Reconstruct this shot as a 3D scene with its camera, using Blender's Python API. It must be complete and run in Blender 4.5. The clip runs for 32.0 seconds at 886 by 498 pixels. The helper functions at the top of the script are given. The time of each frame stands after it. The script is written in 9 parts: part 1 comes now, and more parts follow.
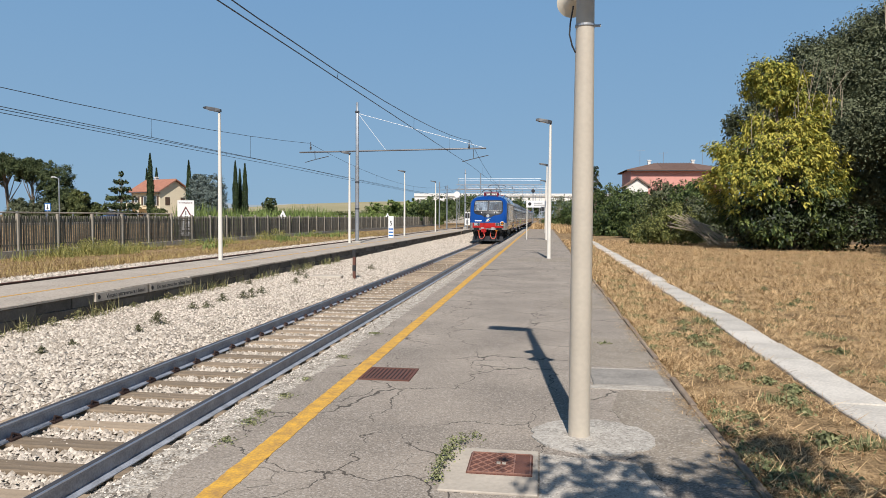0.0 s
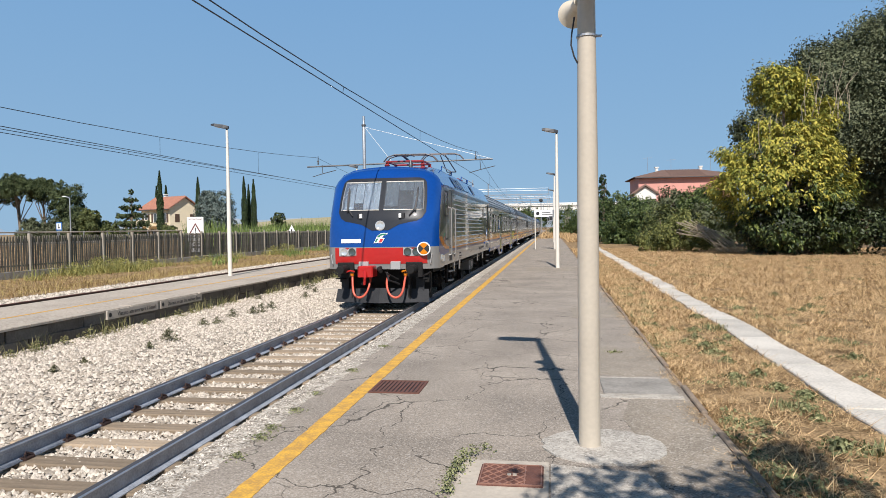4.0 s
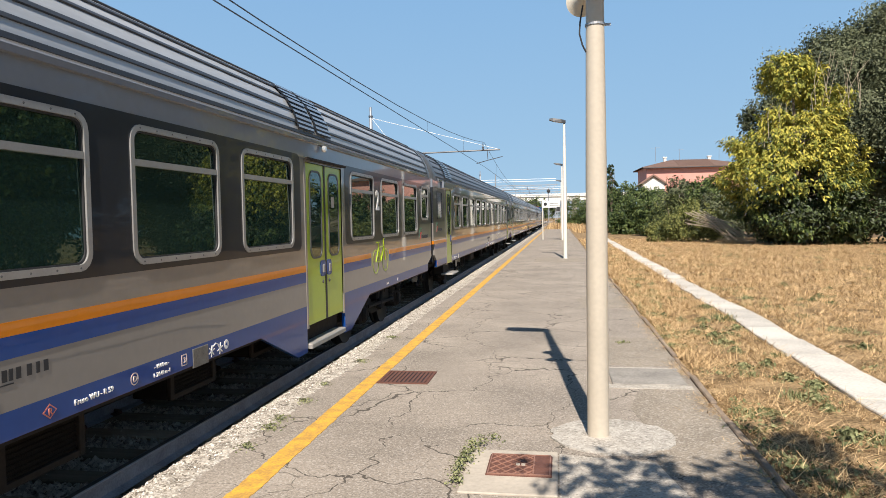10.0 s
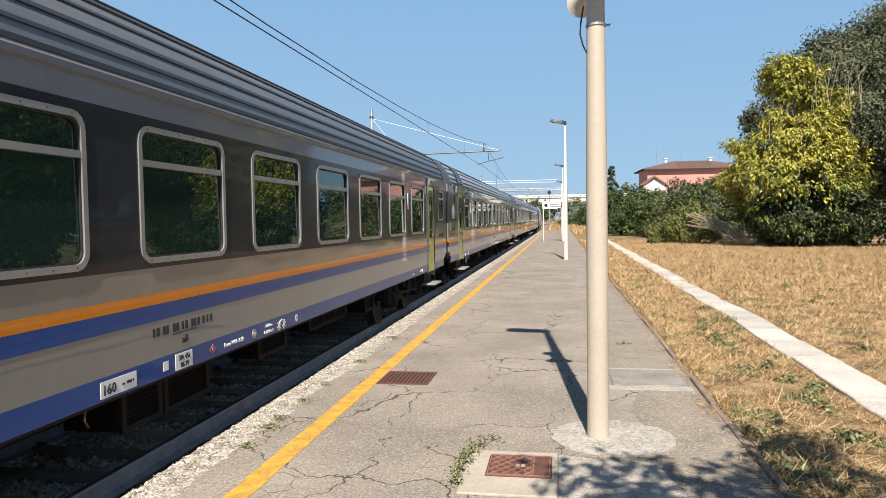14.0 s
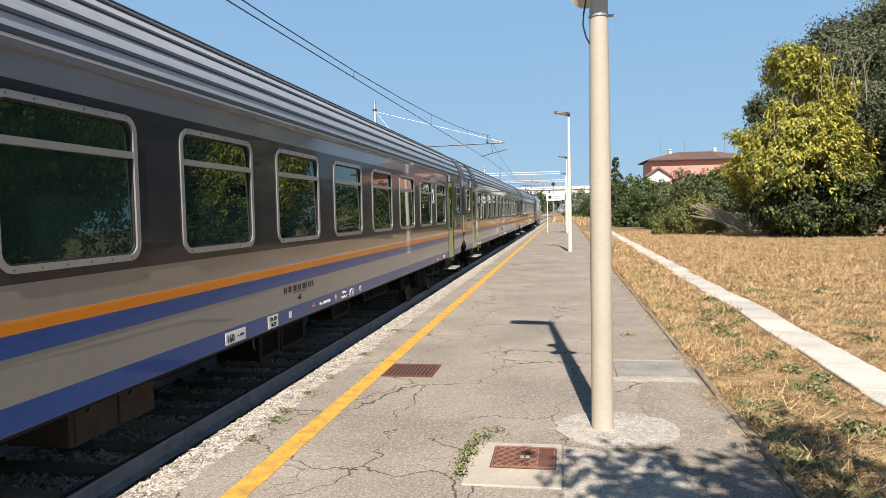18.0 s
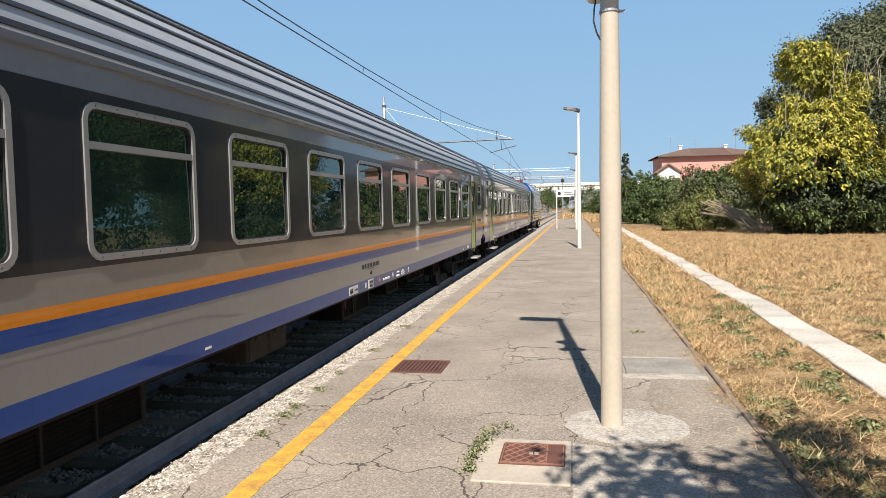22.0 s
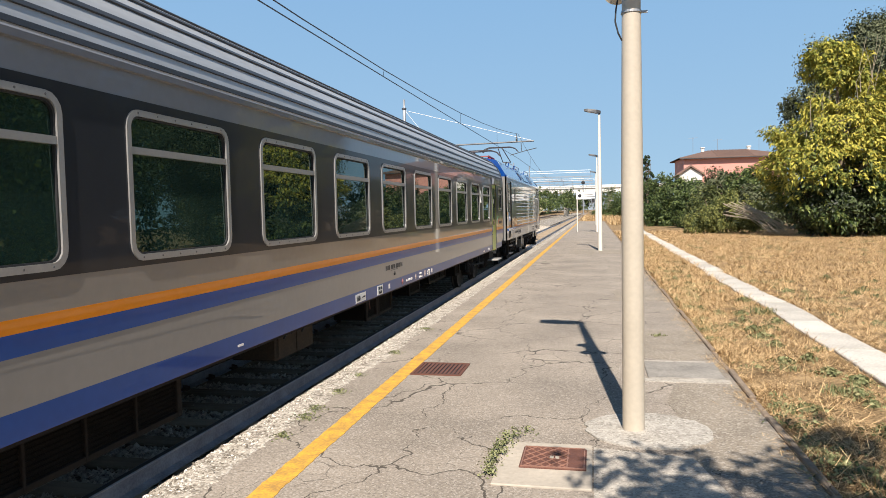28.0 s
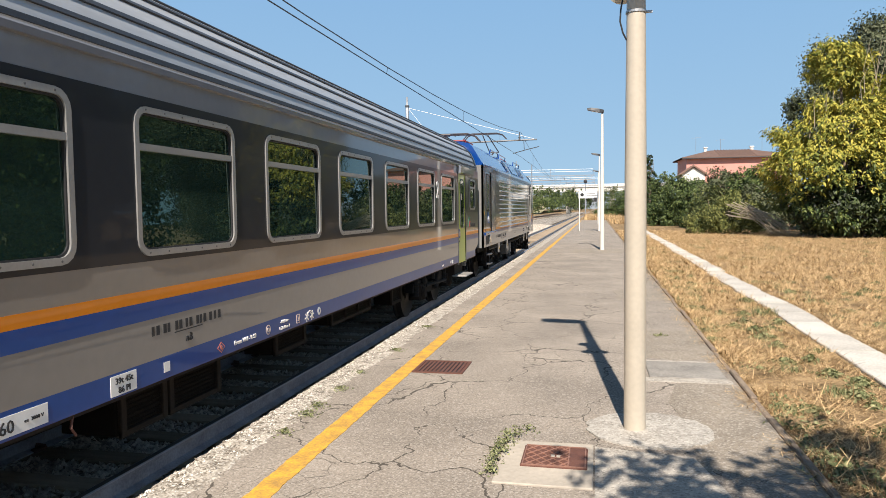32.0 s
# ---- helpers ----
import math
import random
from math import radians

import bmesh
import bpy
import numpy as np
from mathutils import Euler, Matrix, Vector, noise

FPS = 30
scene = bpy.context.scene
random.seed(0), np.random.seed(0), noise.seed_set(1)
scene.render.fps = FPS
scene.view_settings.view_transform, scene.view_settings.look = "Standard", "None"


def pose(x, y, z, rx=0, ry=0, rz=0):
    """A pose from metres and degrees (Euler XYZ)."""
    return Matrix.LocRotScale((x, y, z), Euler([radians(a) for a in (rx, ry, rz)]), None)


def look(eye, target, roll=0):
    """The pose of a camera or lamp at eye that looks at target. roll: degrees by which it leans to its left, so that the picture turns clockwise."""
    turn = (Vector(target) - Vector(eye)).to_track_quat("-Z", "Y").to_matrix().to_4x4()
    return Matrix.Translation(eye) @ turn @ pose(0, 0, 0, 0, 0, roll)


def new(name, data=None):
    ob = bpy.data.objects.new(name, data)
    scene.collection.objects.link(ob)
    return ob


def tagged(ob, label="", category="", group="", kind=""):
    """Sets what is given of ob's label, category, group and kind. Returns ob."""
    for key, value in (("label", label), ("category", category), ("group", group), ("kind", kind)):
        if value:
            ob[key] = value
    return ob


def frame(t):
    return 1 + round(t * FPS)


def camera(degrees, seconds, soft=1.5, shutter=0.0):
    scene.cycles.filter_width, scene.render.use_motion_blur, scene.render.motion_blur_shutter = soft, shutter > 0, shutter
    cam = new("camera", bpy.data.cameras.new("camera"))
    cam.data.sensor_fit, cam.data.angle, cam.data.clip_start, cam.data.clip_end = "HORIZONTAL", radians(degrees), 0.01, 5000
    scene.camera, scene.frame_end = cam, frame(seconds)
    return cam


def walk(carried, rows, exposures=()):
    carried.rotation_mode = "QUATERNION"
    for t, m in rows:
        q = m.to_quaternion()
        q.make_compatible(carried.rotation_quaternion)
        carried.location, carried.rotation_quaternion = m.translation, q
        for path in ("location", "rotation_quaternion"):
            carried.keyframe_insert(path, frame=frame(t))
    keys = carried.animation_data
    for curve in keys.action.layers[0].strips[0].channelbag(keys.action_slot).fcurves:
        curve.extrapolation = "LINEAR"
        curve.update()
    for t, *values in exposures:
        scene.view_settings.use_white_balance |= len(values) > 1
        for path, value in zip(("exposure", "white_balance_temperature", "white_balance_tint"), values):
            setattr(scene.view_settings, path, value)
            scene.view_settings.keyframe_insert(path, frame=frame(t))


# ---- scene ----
# ---------------- camera and its walk ----------------
CAM_ROWS = [
    (0, 0.000, 0.000, 1.600, 8.13, -2.65, 0.35),
    (0.5, 0.009, 0.003, 1.595, 7.77, -2.40, 0.25),
    (1, 0.009, -0.004, 1.595, 7.78, -2.27, 0.26),
    (1.5, 0.016, -0.008, 1.592, 7.62, -2.50, -0.25),
    (2, 0.012, -0.016, 1.598, 7.80, -2.53, -0.31),
    (2.5, 0.013, -0.010, 1.599, 7.99, -2.68, -0.55),
    (3, 0.013, -0.007, 1.601, 8.30, -2.39, -0.69),
    (3.5, 0.020, -0.012, 1.606, 8.60, -1.92, -0.76),
    (5.5, 0.017, -0.014, 1.604, 9.36, -1.55, -0.75),
    (6, 0.014, -0.008, 1.603, 9.43, -1.48, -0.67),
    (6.5, 0.018, -0.007, 1.604, 9.46, -1.56, -0.64),
    (7, 0.017, -0.003, 1.601, 9.56, -1.62, -0.77),
    (7.5, 0.014, -0.004, 1.598, 9.48, -2.08, -0.81),
    (8, 0.019, -0.011, 1.602, 9.55, -2.25, -0.88),
    (8.5, 0.015, -0.008, 1.600, 9.21, -2.36, -0.86),
    (9, 0.016, -0.001, 1.597, 9.47, -2.28, -0.81),
    (9.5, 0.013, -0.007, 1.600, 9.50, -2.37, -1.03),
    (10, 0.014, -0.009, 1.602, 9.48, -2.44, -1.01),
    (10.5, 0.022, -0.009, 1.595, 9.49, -2.36, -1.00),
    (11, 0.019, -0.008, 1.602, 9.38, -2.31, -0.96),
    (11.5, 0.019, -0.006, 1.599, 9.51, -2.16, -1.00),
    (12, 0.020, -0.006, 1.599, 9.46, -2.16, -0.97),
    (12.5, 0.015, -0.011, 1.600, 9.55, -2.21, -0.89),
    (13, 0.019, -0.015, 1.600, 9.63, -2.46, -1.09),
    (13.5, 0.017, -0.014, 1.603, 9.54, -2.55, -0.80),
    (14, 0.017, -0.005, 1.598, 9.53, -2.36, -0.88),
    (14.5, 0.019, -0.012, 1.601, 9.68, -2.31, -0.95),
    (16.5, 0.024, -0.007, 1.598, 9.87, -2.84, -1.48),
    (17, 0.025, -0.010, 1.599, 10.04, -2.90, -1.28),
    (17.5, 0.026, -0.004, 1.598, 9.90, -2.92, -1.13),
    (18, 0.021, -0.007, 1.599, 9.88, -2.97, -1.22),
    (18.5, 0.025, -0.005, 1.598, 9.91, -2.98, -1.29),
    (19, 0.023, -0.003, 1.598, 9.97, -3.25, -1.28),
    (19.5, 0.017, -0.006, 1.598, 10.01, -3.17, -1.12),
    (20, 0.018, -0.009, 1.599, 10.29, -3.26, -1.17),
    (20.5, 0.019, -0.005, 1.599, 10.39, -3.50, -1.17),
    (21, 0.017, -0.009, 1.602, 10.43, -3.51, -1.19),
    (21.5, 0.013, -0.002, 1.600, 10.52, -3.40, -1.11),
    (22, 0.018, -0.005, 1.599, 10.62, -3.26, -1.14),
    (22.5, 0.018, -0.009, 1.600, 10.65, -3.25, -1.16),
    (23, 0.014, -0.005, 1.600, 10.64, -3.09, -1.07),
    (23.5, 0.018, -0.009, 1.599, 10.86, -3.23, -1.19),
    (24, 0.015, -0.008, 1.602, 10.93, -3.30, -1.11),
    (24.5, 0.016, -0.009, 1.599, 10.95, -3.17, -1.14),
    (25, 0.013, -0.010, 1.599, 11.04, -3.26, -1.17),
    (25.5, 0.019, -0.005, 1.600, 10.96, -3.12, -0.96),
    (27.5, 0.016, 0.002, 1.600, 11.94, -3.10, -1.15),
    (28, 0.013, 0.003, 1.598, 12.24, -3.03, -1.16),
    (28.5, 0.010, -0.006, 1.603, 12.11, -2.76, -1.08),
    (29, 0.013, -0.018, 1.603, 12.09, -2.75, -1.24),
    (29.5, 0.008, -0.015, 1.603, 11.98, -2.75, -0.87),
    (30, 0.015, -0.014, 1.600, 12.28, -2.97, -0.99),
    (30.5, 0.013, -0.013, 1.601, 12.23, -3.21, -0.90),
    (31, 0.010, -0.009, 1.600, 12.31, -3.07, -0.76),
    (31.5, 0.006, -0.006, 1.602, 12.38, -3.21, -0.69),
    (32, 0.006, -0.006, 1.602, 12.38, -3.21, -0.69),
]
cam = camera(64.82, 32.0, soft=0.6)


def cam_pose(x, y, z, yaw, pitch, roll):
    return Matrix.Translation((x, y, z)) @ pose(0, 0, 0, 0, 0, yaw) @ pose(0, 0, 0, 90 + pitch, 0, 0) @ pose(0, 0, 0, 0, 0, roll)


walk(cam, [(r[0], cam_pose(*r[1:])) for r in CAM_ROWS], exposures=[(0, 0.07, 5950, 10), (2.0, 0.1, 5950, 10), (3.5, 0.17, 5900, 10), (5.5, 0.4, 5950, 10), (8.0, 0.51, 6200, 10), (32.0, 0.53, 6250, 10)])

# ---------------- world, sun, exposure ----------------
SUN_ELEV, SUN_FROM = 47.5, (0.097, -0.995)      # the sun stands behind the camera, a little to the right
world = bpy.data.worlds.new("world")
scene.world = world
world.use_nodes = True
wn = world.node_tree
sky = wn.nodes.new("ShaderNodeTexSky")
sky.sky_type = "NISHITA"
sky.sun_disc = False
sky.sun_elevation = radians(SUN_ELEV)
sky.sun_rotation = math.atan2(SUN_FROM[0], SUN_FROM[1])
sky.air_density, sky.dust_density, sky.ozone_density = 1.0, 0.25, 2.2
tint = wn.nodes.new("ShaderNodeMix")
tint.data_type, tint.blend_type = "RGBA", "MULTIPLY"
tint.inputs["Factor"].default_value = 1.0
tint.inputs["B"].default_value = (0.5, 0.5, 0.5, 1)
wn.links.new(sky.outputs[0], tint.inputs["A"])
haze = wn.nodes.new("ShaderNodeMix")             # summer haze evens the sky out
haze.data_type = "RGBA"
hc, hz, hm = wn.nodes.new("ShaderNodeTexCoord"), wn.nodes.new("ShaderNodeSeparateXYZ"), wn.nodes.new("ShaderNodeMapRange")
hm.interpolation_type = "SMOOTHSTEP"
hm.inputs["From Min"].default_value, hm.inputs["From Max"].default_value = 0.4, 0.85
hm.inputs["To Min"].default_value, hm.inputs["To Max"].default_value = 0.9, 0.0
wn.links.new(hc.outputs["Generated"], hz.inputs[0])
wn.links.new(hz.outputs["Z"], hm.inputs["Value"])
wn.links.new(hm.outputs[0], haze.inputs["Factor"])
low = wn.nodes.new("ShaderNodeMix")               # the haze is paler towards the horizon
low.data_type = "RGBA"
low.inputs["A"].default_value, low.inputs["B"].default_value = (3.65, 5.5, 7.15, 1), (2.25, 4.25, 6.9, 1)
lm = wn.nodes.new("ShaderNodeMapRange")
lm.inputs["From Min"].default_value, lm.inputs["From Max"].default_value = 0.0, 0.42
wn.links.new(hz.outputs["Z"], lm.inputs["Value"])
wn.links.new(lm.outputs[0], low.inputs["Factor"])
wn.links.new(low.outputs["Result"], haze.inputs["B"])
wn.links.new(tint.outputs["Result"], haze.inputs["A"])
wn.links.new(haze.outputs["Result"], wn.nodes["Background"].inputs[0])
wn.nodes["Background"].inputs[1].default_value = 0.078
sun = new("sun", bpy.data.lights.new("sun", "SUN"))
sun.data.energy, sun.data.angle, sun.data.color = 5.5, radians(0.55), (1.0, 0.89, 0.765)
ce = math.cos(radians(SUN_ELEV))
sun.matrix_world = look((SUN_FROM[0] * ce * 80, SUN_FROM[1] * ce * 80, math.sin(radians(SUN_ELEV)) * 80), (0, 0, 0))


# ---------------- materials ----------------
def mat(name, col, rough=0.6, metal=0.0, var=0.25, scale=3.0, fine=60.0, bump=0.0, spec=0.5, col2=None, rand=0.0, coat=0.0, island=0.0, stretch=(1, 1, 1), transmission=0.0, ior=1.5, emit=0.0, bump_scale=None, thin=0.0, contrast=1.0):
    m = bpy.data.materials.new(name)
    m.use_nodes = True
    nt = m.node_tree
    b = nt.nodes["Principled BSDF"]
    N, L = nt.nodes.new, nt.links.new
    b.inputs["Roughness"].default_value = rough
    b.inputs["Metallic"].default_value = metal
    b.inputs["Specular IOR Level"].default_value = spec
    b.inputs["IOR"].default_value = ior
    b.inputs["Transmission Weight"].default_value = transmission
    b.inputs["Coat Weight"].default_value = coat
    b.inputs["Coat Roughness"].default_value = 0.03
    b.inputs["Base Color"].default_value = (*col, 1)
    if emit:
        b.inputs["Emission Color"].default_value = (*col, 1)
        b.inputs["Emission Strength"].default_value = emit
    if var <= 0 and bump <= 0 and rand <= 0 and island <= 0:
        return m
    tc = N("ShaderNodeTexCoord")
    mp = N("ShaderNodeMapping")
    mp.inputs["Scale"].default_value = stretch
    L(tc.outputs["Object"], mp.inputs["Vector"])
    n1, n2 = N("ShaderNodeTexNoise"), N("ShaderNodeTexNoise")
    n1.inputs["Scale"].default_value, n1.inputs["Detail"].default_value = scale, 5
    n2.inputs["Scale"].default_value, n2.inputs["Detail"].default_value = fine, 3
    for n in (n1, n2):
        L(mp.outputs[0], n.inputs["Vector"])
    add = N("ShaderNodeMath")
    add.operation = "MULTIPLY_ADD"
    add.inputs[1].default_value, add.inputs[2].default_value = 0.45, 0.0
    L(n2.outputs[0], add.inputs[0])
    a2 = N("ShaderNodeMath")
    a2.operation = "MULTIPLY_ADD"
    a2.inputs[1].default_value = 0.55
    L(n1.outputs[0], a2.inputs[0])
    L(add.outputs[0], a2.inputs[2])
    last = a2.outputs[0]
    if rand > 0 or island > 0:
        r = N("ShaderNodeObjectInfo").outputs["Random"] if rand > 0 else N("ShaderNodeNewGeometry").outputs["Random Per Island"]
        a3 = N("ShaderNodeMath")
        a3.operation = "MULTIPLY_ADD"
        a3.inputs[1].default_value = rand or island
        L(r, a3.inputs[0])
        a4 = N("ShaderNodeMath")
        a4.operation = "SUBTRACT"
        a4.inputs[1].default_value = (rand or island) * 0.5
        L(last, a4.inputs[0])
        L(a4.outputs[0], a3.inputs[2])
        last = a3.outputs[0]
    ramp = N("ShaderNodeMapRange")
    ramp.inputs["From Min"].default_value, ramp.inputs["From Max"].default_value = 0.5 - 0.22 / contrast, 0.5 + 0.22 / contrast
    L(last, ramp.inputs["Value"])
    mix = N("ShaderNodeMix")
    mix.data_type = "RGBA"
    c2 = col2 or tuple(c * (1 - var) for c in col)
    c1 = col if col2 else tuple(min(1, c * (1 + var)) for c in col)
    mix.inputs["A"].default_value, mix.inputs["B"].default_value = (*c2, 1), (*c1, 1)
    L(ramp.outputs[0], mix.inputs["Factor"])
    L(mix.outputs["Result"], b.inputs["Base Color"])
    rr = N("ShaderNodeMapRange")
    rr.inputs["To Min"].default_value, rr.inputs["To Max"].default_value = max(0.02, rough * 0.85), min(1, rough * 1.15)
    L(n1.outputs[0], rr.inputs["Value"])
    L(rr.outputs[0], b.inputs["Roughness"])
    if thin > 0:
        tl, ms = N("ShaderNodeBsdfTranslucent"), N("ShaderNodeMixShader")
        ms.inputs[0].default_value = thin
        L(mix.outputs["Result"], tl.inputs["Color"])
        L(b.outputs[0], ms.inputs[1])
        L(tl.outputs[0], ms.inputs[2])
        L(ms.outputs[0], nt.nodes["Material Output"].inputs["Surface"])
    if bump > 0:
        bp = N("ShaderNodeBump")
        bp.inputs["Strength"].default_value, bp.inputs["Distance"].default_value = min(1, bump), 0.02
        if bump_scale:
            n3 = N("ShaderNodeTexNoise")
            n3.inputs["Scale"].default_value, n3.inputs["Detail"].default_value = bump_scale, 4
            L(tc.outputs["Object"], n3.inputs["Vector"])
            L(n3.outputs[0], bp.inputs["Height"])
        else:
            L(last, bp.inputs["Height"])
        L(bp.outputs[0], b.inputs["Normal"])
        if coat > 0:
            L(bp.outputs[0], b.inputs["Coat Normal"])
    return m


def cracked(m, scale, width, depth, detail_col, amount=0.85, part_kept=0.36):
    """Cracks: the edges of warped Voronoi cells darken and sink the surface; noise leaves some out."""
    nt = m.node_tree
    N, L = nt.nodes.new, nt.links.new
    b = nt.nodes["Principled BSDF"]
    tc = N("ShaderNodeTexCoord")
    warp = N("ShaderNodeTexNoise")
    warp.inputs["Scale"].default_value, warp.inputs["Detail"].default_value = 2.2 + scale, 8
    L(tc.outputs["Object"], warp.inputs["Vector"])
    sc = N("ShaderNodeVectorMath")
    sc.operation = "MULTIPLY_ADD"
    sc.inputs[1].default_value = (0.5 / scale, 0.5 / scale, 0.0)
    L(warp.outputs["Color"], sc.inputs[0])
    L(tc.outputs["Object"], sc.inputs[2])
    vo = N("ShaderNodeTexVoronoi")
    vo.feature = "DISTANCE_TO_EDGE"
    vo.inputs["Scale"].default_value = scale
    L(sc.outputs[0], vo.inputs["Vector"])
    keep = N("ShaderNodeTexNoise")
    keep.inputs["Scale"].default_value, keep.inputs["Detail"].default_value = 0.9, 5
    L(tc.outputs["Object"], keep.inputs["Vector"])
    w = N("ShaderNodeMapRange")
    w.inputs["From Min"].default_value, w.inputs["From Max"].default_value = part_kept, part_kept + 0.16
    w.inputs["To Min"].default_value, w.inputs["To Max"].default_value = 0.0002, width
    L(keep.outputs[0], w.inputs["Value"])
    less = N("ShaderNodeMath")
    less.operation = "LESS_THAN"
    L(vo.outputs["Distance"], less.inputs[0])
    L(w.outputs[0], less.inputs[1])
    src = b.inputs["Base Color"].links[0].from_socket
    mix = N("ShaderNodeMix")
    mix.data_type = "RGBA"
    mix.inputs["B"].default_value = (*detail_col, 1)
    f = N("ShaderNodeMath")
    f.operation = "MULTIPLY"
    f.inputs[1].default_value = amount
    L(less.outputs[0], f.inputs[0])
    L(f.outputs[0], mix.inputs["Factor"])
    L(src, mix.inputs["A"])
    L(mix.outputs["Result"], b.inputs["Base Color"])
    return m


def speckled(m, scale, pale, start):
    """Pale aggregate: a share of tiny Voronoi cells shows lighter than the rest."""
    nt = m.node_tree
    N, L = nt.nodes.new, nt.links.new
    b = nt.nodes["Principled BSDF"]
    tc = N("ShaderNodeTexCoord")
    vo = N("ShaderNodeTexVoronoi")
    vo.inputs["Scale"].default_value = scale
    L(tc.outputs["Object"], vo.inputs["Vector"])
    sp = N("ShaderNodeSeparateColor")
    L(vo.outputs["Color"], sp.inputs[0])
    gt = N("ShaderNodeMapRange")
    gt.inputs["From Min"].default_value, gt.inputs["From Max"].default_value = start - 0.25, 1.0
    gt.inputs["To Max"].default_value = 0.6
    L(sp.outputs[0], gt.inputs["Value"])
    dk = N("ShaderNodeMapRange")
    dk.inputs["From Min"].default_value, dk.inputs["From Max"].default_value = 0.0, 0.3
    dk.inputs["To Min"].default_value, dk.inputs["To Max"].default_value = 0.7, 1.0
    L(sp.outputs[1], dk.inputs["Value"])
    src = b.inputs["Base Color"].links[0].from_socket
    mu = N("ShaderNodeVectorMath")
    mu.operation = "SCALE"
    L(src, mu.inputs[0])
    L(dk.outputs[0], mu.inputs["Scale"])
    mix = N("ShaderNodeMix")
    mix.data_type = "RGBA"
    mix.inputs["B"].default_value = (*pale, 1)
    L(gt.outputs[0], mix.inputs["Factor"])
    L(mu.outputs[0], mix.inputs["A"])
    L(mix.outputs["Result"], b.inputs["Base Color"])
    return m


def pebbly(m, scale, joint):
    """Pebbles set in mortar: Voronoi cells of differing tone with dark joints."""
    nt = m.node_tree
    N, L = nt.nodes.new, nt.links.new
    b = nt.nodes["Principled BSDF"]
    tc = N("ShaderNodeTexCoord")
    vo, ed = N("ShaderNodeTexVoronoi"), N("ShaderNodeTexVoronoi")
    ed.feature = "DISTANCE_TO_EDGE"
    for v in (vo, ed):
        v.inputs["Scale"].default_value = scale
        L(tc.outputs["Object"], v.inputs["Vector"])
    sp = N("ShaderNodeSeparateColor")
    L(vo.outputs["Color"], sp.inputs[0])
    tone = N("ShaderNodeMapRange")
    tone.inputs["To Min"].default_value, tone.inputs["To Max"].default_value = 0.62, 1.2
    L(sp.outputs[0], tone.inputs["Value"])
    src = b.inputs["Base Color"].links[0].from_socket
    mu = N("ShaderNodeVectorMath")
    mu.operation = "SCALE"
    L(src, mu.inputs[0])
    L(tone.outputs[0], mu.inputs["Scale"])
    f = N("ShaderNodeMapRange")
    f.inputs["From Min"].default_value, f.inputs["From Max"].default_value = 0.02, 0.16
    L(ed.outputs["Distance"], f.inputs["Value"])
    mix = N("ShaderNodeMix")
    mix.data_type = "RGBA"
    mix.inputs["A"].default_value = (*joint, 1)
    L(f.outputs[0], mix.inputs["Factor"])
    L(mu.outputs[0], mix.inputs["B"])
    L(mix.outputs["Result"], b.inputs["Base Color"])
    bp = N("ShaderNodeBump")
    bp.inputs["Strength"].default_value, bp.inputs["Distance"].default_value = 0.8, 0.015
    L(f.outputs[0], bp.inputs["Height"])
    if b.inputs["Normal"].links:
        L(b.inputs["Normal"].links[0].from_socket, bp.inputs["Normal"])
    L(bp.outputs[0], b.inputs["Normal"])
    return m


M = {}
M["asphalt"] = cracked(cracked(speckled(mat("asphalt", (0.28, 0.241, 0.197), 0.9, contrast=1.7, var=0.3, scale=0.9, fine=60, bump=0.5, spec=0.25), 95, (0.5, 0.45, 0.39), 0.9), 1.05, 0.0068, 0.5, (0.055, 0.047, 0.038)), 3.4, 0.011, 0.5, (0.07, 0.06, 0.048), 0.6, 0.5)
M["asphalt_patch"] = speckled(mat("asphalt_patch", (0.265, 0.225, 0.175), 0.9, var=0.3, scale=2.5, fine=90, bump=0.4, spec=0.3), 80, (0.5, 0.46, 0.4), 0.9)
M["coping"] = speckled(mat("coping", (0.5, 0.445, 0.37), 0.95, col2=(0.16, 0.135, 0.105), contrast=2.2, scale=9, fine=48, bump=1.0, spec=0.15), 75, (0.74, 0.7, 0.62), 0.75)
M["coping_stone"] = mat("coping_stone", (0.72, 0.66, 0.57), 0.9, col2=(0.17, 0.145, 0.115), scale=20, fine=80, island=0.8, spec=0.2)
M["yellow"] = mat("yellow_paint", (0.75, 0.43, 0.05), 0.7, col2=(0.38, 0.22, 0.07), contrast=1.5, scale=9, fine=60, bump=0.25, spec=0.3)
M["concrete"] = mat("concrete", (0.36, 0.33, 0.285), 0.85, contrast=1.5, var=0.3, scale=3, fine=40, bump=0.3, spec=0.3)
M["footing_cement"] = speckled(mat("footing_cement", (0.5, 0.465, 0.41), 0.9, col2=(0.27, 0.245, 0.21), contrast=1.6, scale=4.5, fine=40, bump=0.4, spec=0.2), 70, (0.6, 0.57, 0.5), 0.85)
M["old_paving"] = speckled(mat("old_paving", (0.4, 0.345, 0.28), 0.9, var=0.25, scale=0.8, fine=25, bump=0.3, spec=0.2), 30, (0.5, 0.45, 0.38), 0.9)
M["old_slab"] = mat("old_slab", (0.275, 0.255, 0.225), 0.9, contrast=1.5, var=0.25, scale=3, fine=45, bump=0.3, spec=0.2)
M["rough_cement"] = speckled(mat("rough_cement", (0.41, 0.37, 0.315), 0.9, var=0.35, scale=5, fine=50, bump=0.6, spec=0.2), 85, (0.62, 0.58, 0.5), 0.8)
